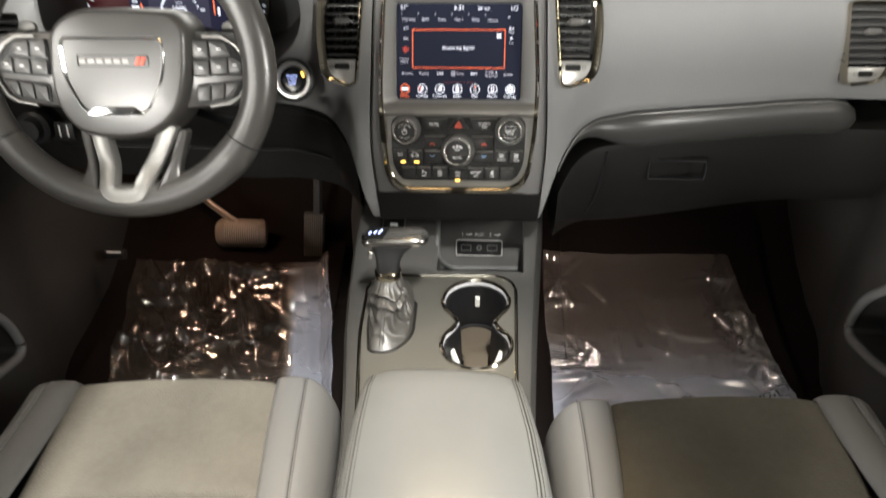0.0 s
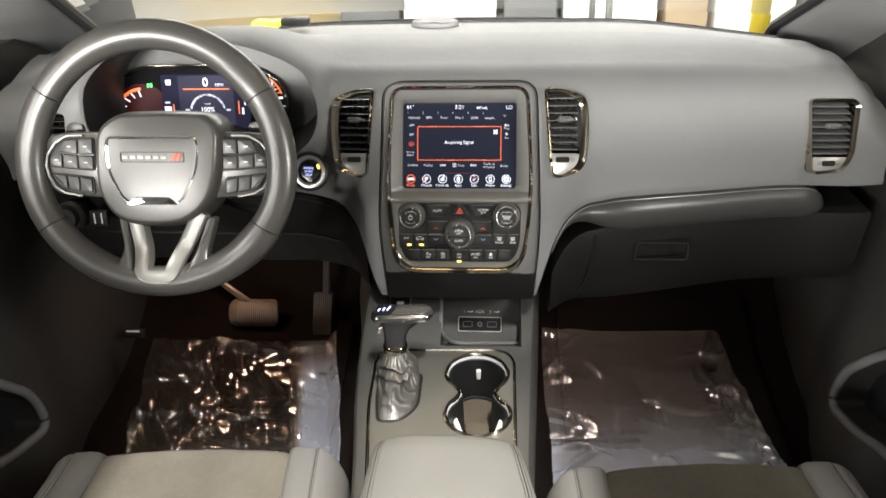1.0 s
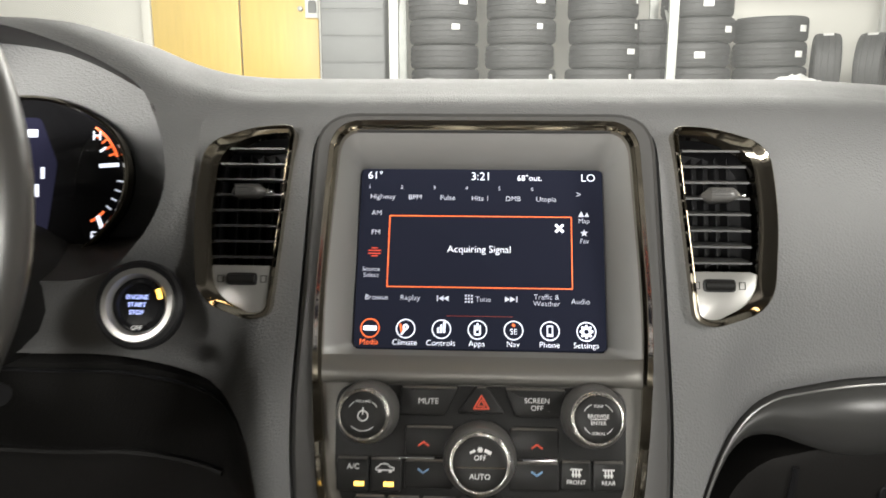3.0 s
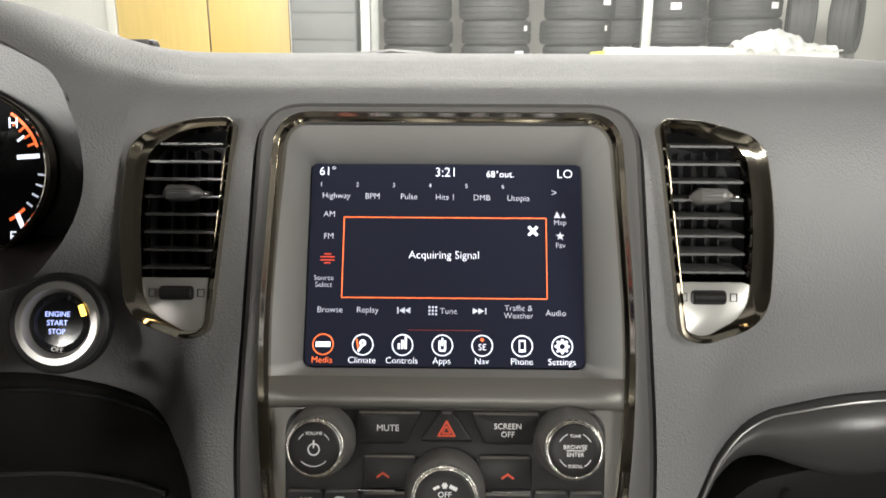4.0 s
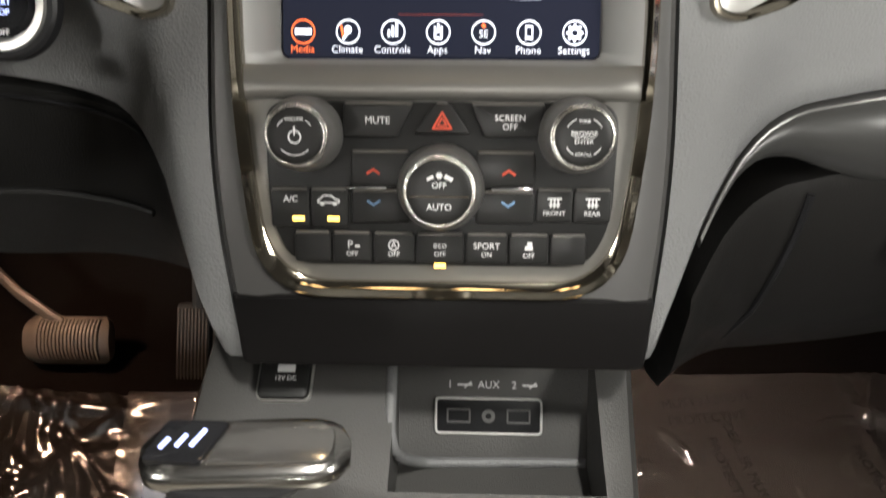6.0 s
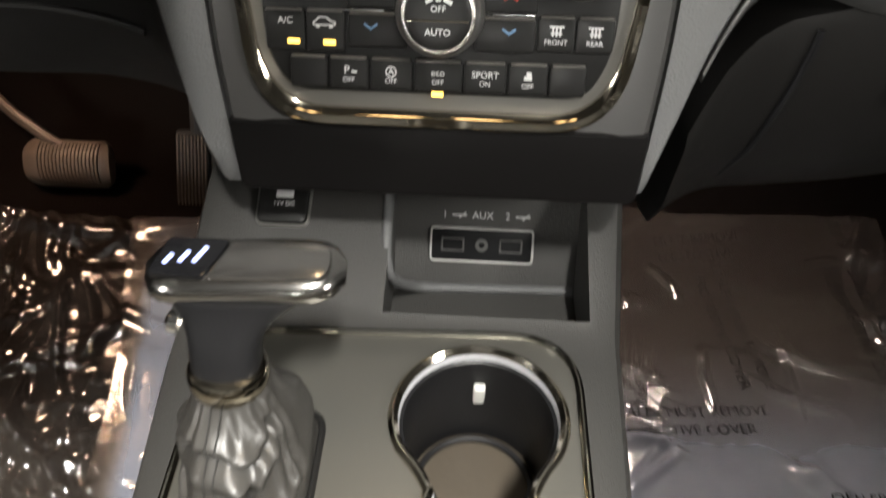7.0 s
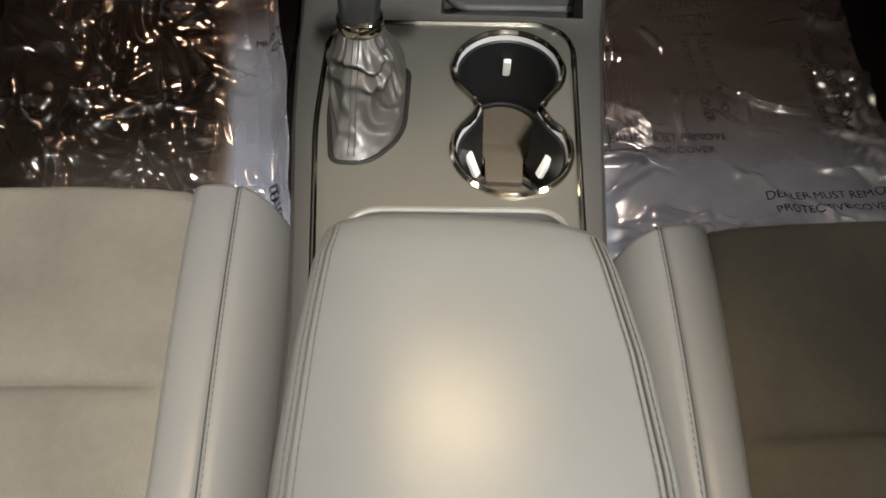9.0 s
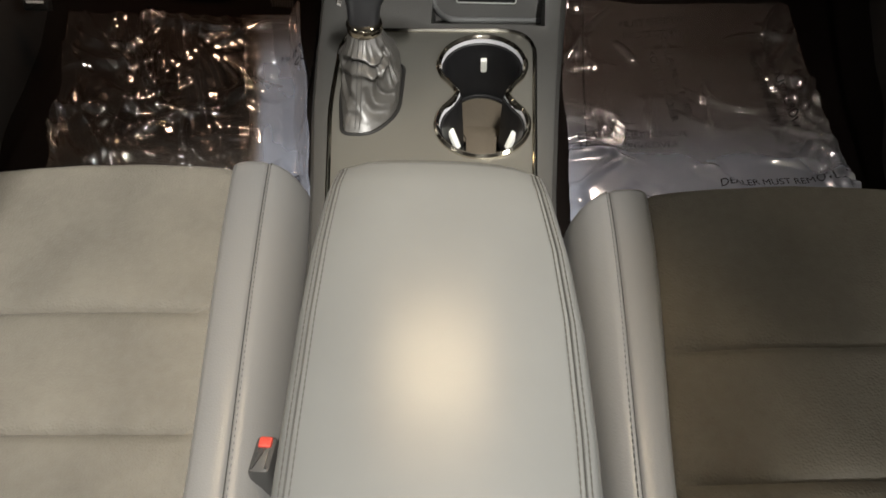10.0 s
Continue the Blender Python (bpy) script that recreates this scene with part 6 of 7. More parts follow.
# armrest
ARM = [(0.657, 0.001, 0.052, 0.438), (0.656, 0.001, 0.072, 0.456), (0.651, 0.001, 0.083, 0.468), (0.640, 0.002, 0.089, 0.4745), (0.620, 0.003, 0.0925, 0.4785), (0.595, 0.005, 0.0950, 0.4815), (0.560, 0.008, 0.0985, 0.4838), (0.50, 0.012, 0.1015, 0.485), (0.42, 0.016, 0.1020, 0.485), (0.34, 0.019, 0.1010, 0.484), (0.24, 0.022, 0.100, 0.483), (0.16, 0.024, 0.098, 0.480), (0.12, 0.025, 0.085, 0.470)]
rest = thing("armrest", "padded grey leather armrest lid with double side stitching", "armrest")
bm = bmesh.new()
rows = []
for y, c, w, z in ARM:
    row = [(c - w * 0.97, y, 0.395), (c - w, y, z - 0.045), (c - w * 0.988, y, z - 0.031), (c - w * 0.958, y, z - 0.0195), (c - w * 0.915, y, z - 0.0116)]
    for t in np.linspace(-0.86, 0.86, 13):
        row.append((c + w * t, y, z - 0.0130 * abs(t) ** 3 + (-0.0014 if abs(abs(t) - 0.86) < 0.01 else 0.0)))
    row += [(c + w * 0.915, y, z - 0.0116), (c + w * 0.958, y, z - 0.0195), (c + w * 0.988, y, z - 0.031), (c + w, y, z - 0.045), (c + w * 0.97, y, 0.395)]
    rows.append(row)
skin(bm, rows, closed=True, caps=True)
part("lid", bm, ARM_LEATHER, rest, "smooth grey leather top", smooth=60)


def arm_line(t, lift):
    pts = []
    for i in range(49):
        y = 0.640 - 0.484 * i / 48
        c = lerp_table([(-q[0], q[1]) for q in ARM], -y)
        w = lerp_table([(-q[0], q[2]) for q in ARM], -y)
        z = lerp_table([(-q[0], q[3]) for q in ARM], -y)
        drop = 0.0130 * abs(t) ** 3 if abs(t) <= 0.86 else 0.0083 + (abs(t) - 0.86) / 0.055 * 0.0033
        pts.append((c + w * t, y, z - drop + lift))
    return pts


for t in (-0.895, -0.825, 0.825, 0.895):
    bm = bmesh.new()
    line = arm_line(t, 0.0004)
    for a, b in zip(line, line[1:]):
        a, b = Vector(a), Vector(b)
        for k in (0, 0.5):
            sweep(bm, [a.lerp(b, k + 0.02), a.lerp(b, k + 0.24), a.lerp(b, k + 0.47)], [0.0003, 0.0005, 0.0003], 4)
    part("stitching", bm, THREAD, rest, "grey double stitching")
for t in (-0.862, 0.862):
    bm = bmesh.new()
    sweep(bm, arm_line(t, -0.0005), 0.0008, 5)
    part("seam", bm, CONSOLE_SKIN, rest)

# ---- front seats ----
def seat(cx, s, turn, label, z_in, swing):
    """A front seat's cushion; s: the way to the console (+1 right); turn: degrees about its front edge."""
    root = thing("car_seat", label, "car seat", "front seats")
    tucks = (0.604, 0.480, 0.352)
    ys = sorted(set([round(v, 4) for v in np.linspace(0.16, 0.788, 60)] + [t + d for t in tucks for d in (-0.012, -0.006, -0.003, 0, 0.003, 0.006, 0.012)]))

    def half(y):
        return 0.141 + 0.013 * smooth(0.80, 0.30, y)

    def edge(y, u):
        """The insert's outline: its console side swings towards the console at the rear."""
        return cx + half(y) * u + s * swing * smooth(0.80, 0.40, y) * max(0.0, u * s)

    def top(y, u):
        z = z_in - 0.020 * smooth(0.74, 0.40, y) + 0.007 * (1 - u * u) - 0.004 * smooth(0.93, 1.0, abs(u))
        for t in tucks:
            z -= 0.0080 * math.exp(-abs(y - t) / 0.006) * smooth(0.92, 0.86, abs(u))
        return z + 0.0022 * noise.noise(Vector((u * 3 + cx * 9, y * 14, 0.3)))

    def roll(k):
        a = k / 8 * math.radians(105)
        return 0.788 + 0.018 * math.sin(a), 0.040 * (1 - math.cos(a))
    bm = bmesh.new()
    us = np.linspace(-1, 1, 31)
    rows = [[(edge(y, u), y, top(y, u)) for u in us] for y in ys]
    for k in range(1, 9):
        y, d = roll(k)
        rows.append([(cx + half(0.788) * u, y - 0.004 * abs(u) ** 4, top(0.788, u) - d) for u in us])
    rows.append([(cx + half(0.788) * u, 0.798, 0.13) for u in us])
    skin(bm, rows)
    part("insert", bm, SUEDE, root, "taupe perforated suede insert", smooth=70)
    for side in (-1, 1):
        bm = bmesh.new()
        rows, line = [], []
        stations = [(y, 0.0) for y in np.linspace(0.16, 0.788, 26)] + [roll(k) for k in range(1, 9)]
        for y, d in stations:
            yy = min(y, 0.788)
            x0 = edge(yy, side) - side * 0.002
            wide = 0.088 - 0.030 * (d / 0.055) - (swing * smooth(0.80, 0.40, yy) if side == s else 0.0)
            crest = z_in + 0.006 + 0.022 * smooth(0.78, 0.45, yy) - d
            row = []
            for q, up in ((0.0, -0.0095), (0.03, -0.003), (0.10, 0.001), (0.25, 0.003), (0.44, 0.0030), (0.475, 0.0012), (0.49, -0.0008), (0.505, 0.0010), (0.54, 0.0022), (0.64, -0.001), (0.74, -0.007), (0.84, -0.018), (0.93, -0.034), (0.99, -0.052), (1.0, -0.075)):
                row.append((x0 + side * wide * q, y - 0.036 * q ** 2.5 * (0.45 + 0.7 * d / 0.055), max(0.12, crest + up)))
            row.append((x0 + side * wide * 0.97, y - 0.036 * (0.45 + 0.7 * d / 0.055), 0.11))
            rows.append(row)
            line.append(Vector(row[6]) + Vector((0, 0, 0.0008)))
        rows.append([(p[0], p[1] - 0.006, 0.11) for p in rows[-1]])
        skin(bm, rows)
        part("bolster", bm, LEATHER, root, "grey leather side bolster", smooth=70)
        bm = bmesh.new()
        sweep(bm, line[:31], 0.0005, 5)
        part("seam", bm, STITCH, root)
        bm = bmesh.new()
        for off in (-0.0036, 0.0036):
            dense = [line[i].lerp(line[i + 1], k / 4) for i in range(31) for k in range(4)]
            for a, b in zip(dense, dense[1:]):
                d = Vector((off, 0, 0.0014))
                sweep(bm, [a.lerp(b, 0.04) + d, a.lerp(b, 0.5) + d, a.lerp(b, 0.94) + d], [0.0007, 0.0010, 0.0007], 4)
        part("stitching", bm, STITCH, root, "double row of dark grey stitching")
    # unseen backrest, added to keep light from behind off the cushion
    bm = bmesh.new()
    rows = []
    for z, y, w, d in ((0.22, 0.20, 0.20, 0.05), (0.26, 0.185, 0.225, 0.065), (0.40, 0.15, 0.235, 0.065), (0.60, 0.10, 0.225, 0.06), (0.78, 0.055, 0.205, 0.052), (0.86, 0.035, 0.17, 0.04), (0.885, 0.03, 0.12, 0.02)):
        rows.append([(cx + w * math.copysign(abs(math.cos(a)) ** 0.45, math.cos(a)), y - 0.06 + d * math.copysign(abs(math.sin(a)) ** 0.6, math.sin(a)), z) for a in np.linspace(0, 2 * math.pi, 33)[:-1]])
    skin(bm, rows, closed=True, caps=True)
    part("backrest", bm, LEATHER, root)
    bm = bmesh.new()
    block(bm, pose(cx, 0.44, 0.055), 0.42, 0.60, 0.12, 0.03)
    part("base", bm, BLACK, root, "black seat base")
    for dx in (-0.17, 0.17):
        bm = bmesh.new()
        block(bm, pose(cx + dx, 0.48, 0.028), 0.035, 0.66, 0.03, 0.004)
        part("rail", bm, RUBBER, root)
    root.matrix_basis = pose(cx, 0.80, 0, 0, 0, turn) @ pose(-cx, -0.80, 0)
    return root


seat(-0.388, 1, 4.2, "driver's seat cushion in taupe suede with grey leather bolsters", 0.290, 0.016)
seat(0.354, -1, 4.0, "passenger's seat cushion in taupe suede with leather bolsters", 0.290, 0.030)


# belt buckle beside the driver's seat
buckle = thing("seat_belt_buckle", "grey seat belt buckle with a red button", "seat belt")
m = pose(-0.134, 0.452, 0.287, -12)
bm = bmesh.new()
block(bm, m @ pose(0, 0, -0.05), 0.019, 0.036, 0.082, 0.005)
part("case", bm, BEZEL, buckle)
bm = bmesh.new()
block(bm, m @ pose(0, 0.010, 0.0310), 0.011, 0.010, 0.003, 0.002)
part("release", bm, material("red_release_button", (0.40, 0.05, 0.035), 0.4, wear=0.05), buckle, "red release button")
bm = bmesh.new()
sweep(bm, [(-0.132, 0.445, 0.26), (-0.135, 0.43, 0.12), (-0.14, 0.42, 0.05)], 0.012, 8, flat=0.4)
part("stalk", bm, RUBBER, buckle)


# ---- mats and protective film ----
def floor_z(y):
    return sum(lerp_table(FLOOR_LINE, y + d) for d in (-0.04, -0.02, 0.0, 0.02, 0.04)) / 5


def mat_sheet(name, outline_x, y0, y1, mat, label):
    bm = bmesh.new()
    rows, low = [], []
    for y in np.linspace(y0, y1, 24):
        rows.append([(x, y, floor_z(y) + 0.016 + 0.002 * noise.noise(Vector((x * 9, y * 9, 1)))) for x in np.linspace(*outline_x, 20)])
        low.append([(x, y, floor_z(y) + 0.004) for x in np.linspace(*outline_x, 20)])
    for r, q in zip(rows, low):
        r.extend(q[::-1])
    skin(bm, rows, closed=True, caps=True)
    return tagged(part(name, bm, mat), label, "floor mat", "floor mats")


mat_sheet("floor_mat", (-0.73, -0.27), 0.84, 1.40, CARPET, "dark brown carpet floor mat under clear film")
mat_sheet("floor_mat", (0.20, 0.62), 0.84, 1.46, CARPET, "dark brown carpet floor mat under clear film")


def film_material(name, thin, thick, rough):
    """Clear film, its milkiness and painted light from the sheet; thin and thick: its tints."""
    m = bpy.data.materials.new(name)
    m.use_nodes = True
    nodes, links = m.node_tree.nodes, m.node_tree.links
    nodes.remove(nodes["Principled BSDF"])
    out = nodes["Material Output"]
    clear = nodes.new("ShaderNodeBsdfTransparent")
    milk = nodes.new("ShaderNodeBsdfDiffuse")
    gloss = nodes.new("ShaderNodeBsdfGlossy")
    gloss.inputs["Roughness"].default_value = rough
    gloss.inputs["Color"].default_value = (0.95, 0.95, 0.95, 1)
    mix1, mix2 = nodes.new("ShaderNodeMixShader"), nodes.new("ShaderNodeMixShader")
    co = nodes.new("ShaderNodeTexCoord")
    cloud = nodes.new("ShaderNodeTexNoise")
    cloud.inputs["Scale"].default_value = 9
    cloud.inputs["Detail"].default_value = 3
    links.new(co.outputs["Object"], cloud.inputs["Vector"])
    rng = nodes.new("ShaderNodeMapRange")
    rng.inputs["From Min"].default_value, rng.inputs["From Max"].default_value = 0.2, 0.8
    rng.inputs["To Min"].default_value, rng.inputs["To Max"].default_value = 0.72, 1.28
    links.new(cloud.outputs["Fac"], rng.inputs["Value"])
    haze_and_light = nodes.new("ShaderNodeAttribute")
    haze_and_light.attribute_name = "haze_and_light"
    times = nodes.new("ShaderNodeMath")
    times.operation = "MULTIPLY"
    links.new(haze_and_light.outputs["Fac"], times.inputs[0])
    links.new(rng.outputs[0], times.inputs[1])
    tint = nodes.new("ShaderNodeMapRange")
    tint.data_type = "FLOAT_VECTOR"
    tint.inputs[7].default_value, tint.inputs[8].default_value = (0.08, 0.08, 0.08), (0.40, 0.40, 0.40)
    # brown to bluish tints paint warm and cool light into the film
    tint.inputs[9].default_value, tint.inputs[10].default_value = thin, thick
    links.new(haze_and_light.outputs["Fac"], tint.inputs[6])
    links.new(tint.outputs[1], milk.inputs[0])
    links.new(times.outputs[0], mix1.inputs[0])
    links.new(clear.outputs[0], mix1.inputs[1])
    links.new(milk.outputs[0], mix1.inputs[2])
    fres = nodes.new("ShaderNodeFresnel")
    fres.inputs["IOR"].default_value = 2.3
    links.new(fres.outputs[0], mix2.inputs[0])
    links.new(mix1.outputs[0], mix2.inputs[1])
    links.new(gloss.outputs[0], mix2.inputs[2])
    wrinkle = nodes.new("ShaderNodeTexNoise")
    wrinkle.inputs["Scale"].default_value = 36
    wrinkle.inputs["Detail"].default_value = 2
    links.new(co.outputs["Object"], wrinkle.inputs["Vector"])
    bump = nodes.new("ShaderNodeBump")
    bump.inputs["Distance"].default_value = 0.0012
    bump.inputs["Strength"].default_value = 0.20
    links.new(wrinkle.outputs["Fac"], bump.inputs["Height"])
    links.new(bump.outputs[0], gloss.inputs["Normal"])
    links.new(mix2.outputs[0], out.inputs["Surface"])
    return m


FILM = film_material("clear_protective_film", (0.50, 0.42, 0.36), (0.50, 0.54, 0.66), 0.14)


def crease(p, wide):
    """A thin sharp fold where the noise passes through nought."""
    return max(0.0, 1 - abs(noise.noise(p)) / wide)


def crumple(x, y, seed, strong):
    """Loose film: slow waves and thin sharp folds, gathered in patches."""
    p = Vector((x, y, seed))
    patch = smooth(-0.10, 0.35, noise.noise(p * 6 + Vector((7, 2, 0))))
    bend = Vector((noise.noise(p * 14), noise.noise(p * 14 + Vector((3, 9, 0))), 0)) * 0.25
    waves = 0.006 * noise.noise(p * 5) + 0.0022 * noise.noise(p * 17)
    folds = 0.0030 * crease(p * 13 + bend, 0.12) * (0.10 + 0.90 * patch) + 0.0022 * crease(p * 27 + bend * 2, 0.20) * patch
    return 0.008 + waves * (0.3 + 0.4 * strong) + strong * folds


def long_folds(gx, gy, seed, count, rim=0.0, size=1.0):
    """Heights of long curved round-backed folds laid over a sheet."""
    rnd = random.Random(seed)
    high = np.zeros_like(gx)
    for i in range(count):
        cx, cy = rnd.uniform(gx.min(), gx.max()), rnd.uniform(gy.min(), gy.max())
        if rnd.random() < rim:
            side = rnd.choice((0, 1, 1, 2, 2))
            cx = gx.min() + rnd.uniform(0.0, 0.06) if side == 0 else gx.max() - rnd.uniform(0.0, 0.06) if side == 1 else cx
            cy = gy.min() + rnd.uniform(0.0, 0.13) if side == 2 else cy
        turn, reach, curl = rnd.uniform(-1.6, 1.6), rnd.uniform(0.020, 0.070) * size, rnd.uniform(-8, 8) / size ** 2
        wide, tall = rnd.uniform(0.0070, 0.0200), rnd.uniform(0.0022, 0.0075)
        u = (gx - cx) * math.cos(turn) + (gy - cy) * math.sin(turn)
        v = (gy - cy) * math.cos(turn) - (gx - cx) * math.sin(turn) - curl * u * u
        high += tall * (0.5 + 0.5 * np.cos(math.pi * np.clip(v / wide, -1, 1))) * np.clip(1 - (u / reach) ** 2, 0, 1)
    return high


def ring_folds(gx, gy, cx, cy):
    """Concentric folds left where the roll of film pressed."""
    r, a = np.hypot(gx - cx, (gy - cy) * 0.72), np.arctan2(gy - cy, gx - cx)
    high = np.zeros_like(gx)
    for radius, wide in ((0.030, 0.006), (0.041, 0.006), (0.053, 0.007), (0.067, 0.008)):
        high += 0.0022 * (0.5 + 0.5 * np.cos(math.pi * np.clip((r - radius) / wide, -1, 1))) * np.clip(-np.cos(a - 0.35) * 1.5, 0, 1)
    return high


def film_sheet(x0, x1, y0, y1, seed, label, calm, haze_and_light, shear=0.0, lift=lambda x, y: 0.0, fan=0.0, count=0, ring=None, rim=0.0, size=1.0):
    bm = bmesh.new()
    rows, milk = [], []
    nx, ny = int((x1 - x0) / 0.0023), int((y1 - y0) / 0.0023)
    gx, gy = np.meshgrid(np.linspace(x0, x1, nx + 1), np.linspace(y0, y1, ny + 1))
    extra = long_folds(gx, gy, int(seed * 10), count, rim, size)
    if ring:
        extra += ring_folds(gx, gy, *ring)
    for j in range(ny + 1):
        y = y0 + (y1 - y0) * j / ny
        row = []
        for i in range(nx + 1):
            x = x0 + (x1 - x0) * i / nx
            e = 0.016 * noise.noise(Vector((x * 9, y * 9, seed + 5)))
            row.append((x + (shear + fan * i / nx) * (y - 1.05) + e * 0.5, y + e * 0.6, floor_z(y) + 0.023 + lift(x, y) + crumple(x, y, seed, calm(x, y)) + extra[j, i]))
            milk.append(haze_and_light(x, y))
        rows.append(row)
    skin(bm, rows)
    ob = part("protective_film", bm, FILM, None, "", 180)
    ob.data.attributes.new("haze_and_light", "FLOAT", "POINT").data.foreach_set("value", milk)
    if ob.data.polygons[0].normal.z < 0:
        ob.data.flip_normals()
    ob.visible_shadow = False
    return tagged(ob, label, "plastic film", "protective films")


# more haze towards the seats: the light there is painted into it
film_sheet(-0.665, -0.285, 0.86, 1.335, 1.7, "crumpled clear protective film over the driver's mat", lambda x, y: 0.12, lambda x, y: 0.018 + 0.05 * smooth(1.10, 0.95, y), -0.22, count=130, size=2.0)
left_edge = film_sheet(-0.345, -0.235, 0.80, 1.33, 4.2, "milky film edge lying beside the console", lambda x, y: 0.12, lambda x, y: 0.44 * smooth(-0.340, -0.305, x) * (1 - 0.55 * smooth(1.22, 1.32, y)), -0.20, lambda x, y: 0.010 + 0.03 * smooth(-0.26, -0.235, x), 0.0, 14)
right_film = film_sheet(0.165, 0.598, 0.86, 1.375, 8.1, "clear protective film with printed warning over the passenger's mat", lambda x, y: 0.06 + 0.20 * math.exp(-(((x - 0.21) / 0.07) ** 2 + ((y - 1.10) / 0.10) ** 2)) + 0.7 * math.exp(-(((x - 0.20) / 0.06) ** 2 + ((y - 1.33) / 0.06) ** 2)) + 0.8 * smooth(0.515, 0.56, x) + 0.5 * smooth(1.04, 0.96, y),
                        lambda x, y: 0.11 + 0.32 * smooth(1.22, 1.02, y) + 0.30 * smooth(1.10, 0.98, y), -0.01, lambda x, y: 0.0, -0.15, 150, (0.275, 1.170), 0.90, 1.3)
INK = material("dark_film_print", (0.012, 0.011, 0.011), 0.9, wear=0, spec=0.05)
for parent, text, x, y, turn in ((right_film, "DEALER MUST REMOVE", 0.270, 1.106, 5), (right_film, "PROTECTIVE COVER", 0.262, 1.083, 5), (right_film, "DEALER MUST REMOVE", 0.350, 1.226, -79), (right_film, "PROTECTIVE COVER", 0.325, 1.216, -79), (right_film, "MUST REMOVE", 0.315, 1.340, 7), (right_film, "PROTECTIVE", 0.312, 1.318, 7), (right_film, "DEALER MUST REMOVE", 0.515, 1.22, -80), (right_film, "PROTECTIVE COVER", 0.490, 1.21, -80), (right_film, "DEALER MUST REMOVE", 0.480, 1.020, 6), (right_film, "PROTECTIVE COVER", 0.480, 0.998, 6), (left_edge, "DEALER", -0.240, 0.955, -72), (left_edge, "MUST REMOVE", -0.262, 1.24, 3), (left_edge, "COVER", -0.262, 1.216, 3)):
    ob = lettering("print", text, 0.0170, INK, parent, pose(x, y, 0.0, 0, 0, turn), "CENTER", 0.0)
    tree = BVHTree.FromPolygons([v.co for v in parent.data.vertices], [p.vertices for p in parent.data.polygons])
    for v in ob.data.vertices:
        hit = tree.ray_cast(Vector((v.co.x, v.co.y, 1.0)), Vector((0, 0, -1)))[0]
        v.co.z = (hit.z if hit else floor_z(v.co.y) + 0.030) + 0.0012

# white hook tab on the driver's mat
tab = thing("mat_anchor", "white plastic mat anchor with a dark round hole", "anchor")
bm = bmesh.new()
plate(bm, rounded([(-0.030, -0.035), (0.028, -0.030), (0.022, 0.020), (-0.004, 0.024)], 0.010, 5), pose(-0.352, 0.935, floor_z(0.93) + 0.040), 0, 0.003, 0.001)
part("tab", bm, WHITE_TAB, tab)
bm = bmesh.new()
lathe(bm, [(0.0105, 0.003), (0.0090, 0.0052), (0.0070, 0.0045), (0.0068, 0.0034), (0.001, 0.0034)], pose(-0.350, 0.938, floor_z(0.93) + 0.040), 24)
part("eyelet", bm, BLACK, tab, "dark eyelet")

# a white tag with a punched hole on the driver's mat
hang_tag = thing("paper_tag", "white card tag with a dark-rimmed hole on the driver's mat", "tag")
m = pose(-0.340, 0.914, 0.086, 16, 0, -6)
bm = bmesh.new()
plate(bm, rounded([(-0.036, -0.058), (0.026, -0.058), (0.029, 0.004), (0.020, 0.026), (-0.010, 0.028), (-0.022, 0.010)], [0.004, 0.004, 0.012, 0.010, 0.012, 0.012], 5), m, -0.0006, 0.0006, 0.0002)
card = part("card", bm, material("white_tag_card", (0.70, 0.70, 0.74), 0.5, wear=0.06), hang_tag, "white card")
hole = [(0.004 + 0.0100 * math.cos(a), 0.008 + 0.0100 * math.sin(a)) for a in np.linspace(0, 2 * math.pi, 25)[:-1]]
carve(card, [cutter(hole, m, -0.01, 0.01)])
bm = bmesh.new()
hoop(bm, [(0.004 + (x - 0.004) * 1.12, 0.008 + (y - 0.008) * 1.12) for x, y in hole], m, 0.0028, -0.0016, 0.0016, 0.0006)
part("eyelet", bm, BLACK, hang_tag, "dark eyelet")

# ---- windscreen and what lies at its foot ----
def glass_material():
    """Clear glass with a thin even pale layer that paints its reflection haze."""
    m = bpy.data.materials.new("veiled_clear_glass")
    m.use_nodes = True
    nodes, links = m.node_tree.nodes, m.node_tree.links
    clear, veil, mix = nodes["Principled BSDF"], nodes.new("ShaderNodeBsdfDiffuse"), nodes.new("ShaderNodeMixShader")
    clear.inputs["Base Color"].default_value = (0.98, 1, 0.99, 1)
    clear.inputs["Roughness"].default_value = 0.0
    clear.inputs["Transmission Weight"].default_value = 1.0
    clear.inputs["IOR"].default_value = 1.02
    veil.inputs[0].default_value = (0.80, 0.82, 0.80, 1)
    cloud, rng, co = nodes.new("ShaderNodeTexNoise"), nodes.new("ShaderNodeMapRange"), nodes.new("ShaderNodeTexCoord")
    cloud.inputs["Scale"].default_value = 4
    rng.inputs["To Min"].default_value, rng.inputs["To Max"].default_value = 0.085, 0.125
    links.new(co.outputs["Object"], cloud.inputs["Vector"])
    links.new(cloud.outputs["Fac"], rng.inputs["Value"])
    links.new(rng.outputs[0], mix.inputs[0])
    links.new(clear.outputs[0], mix.inputs[1])
    links.new(veil.outputs[0], mix.inputs[2])
    links.new(mix.outputs[0], nodes["Material Output"].inputs["Surface"])
    return m


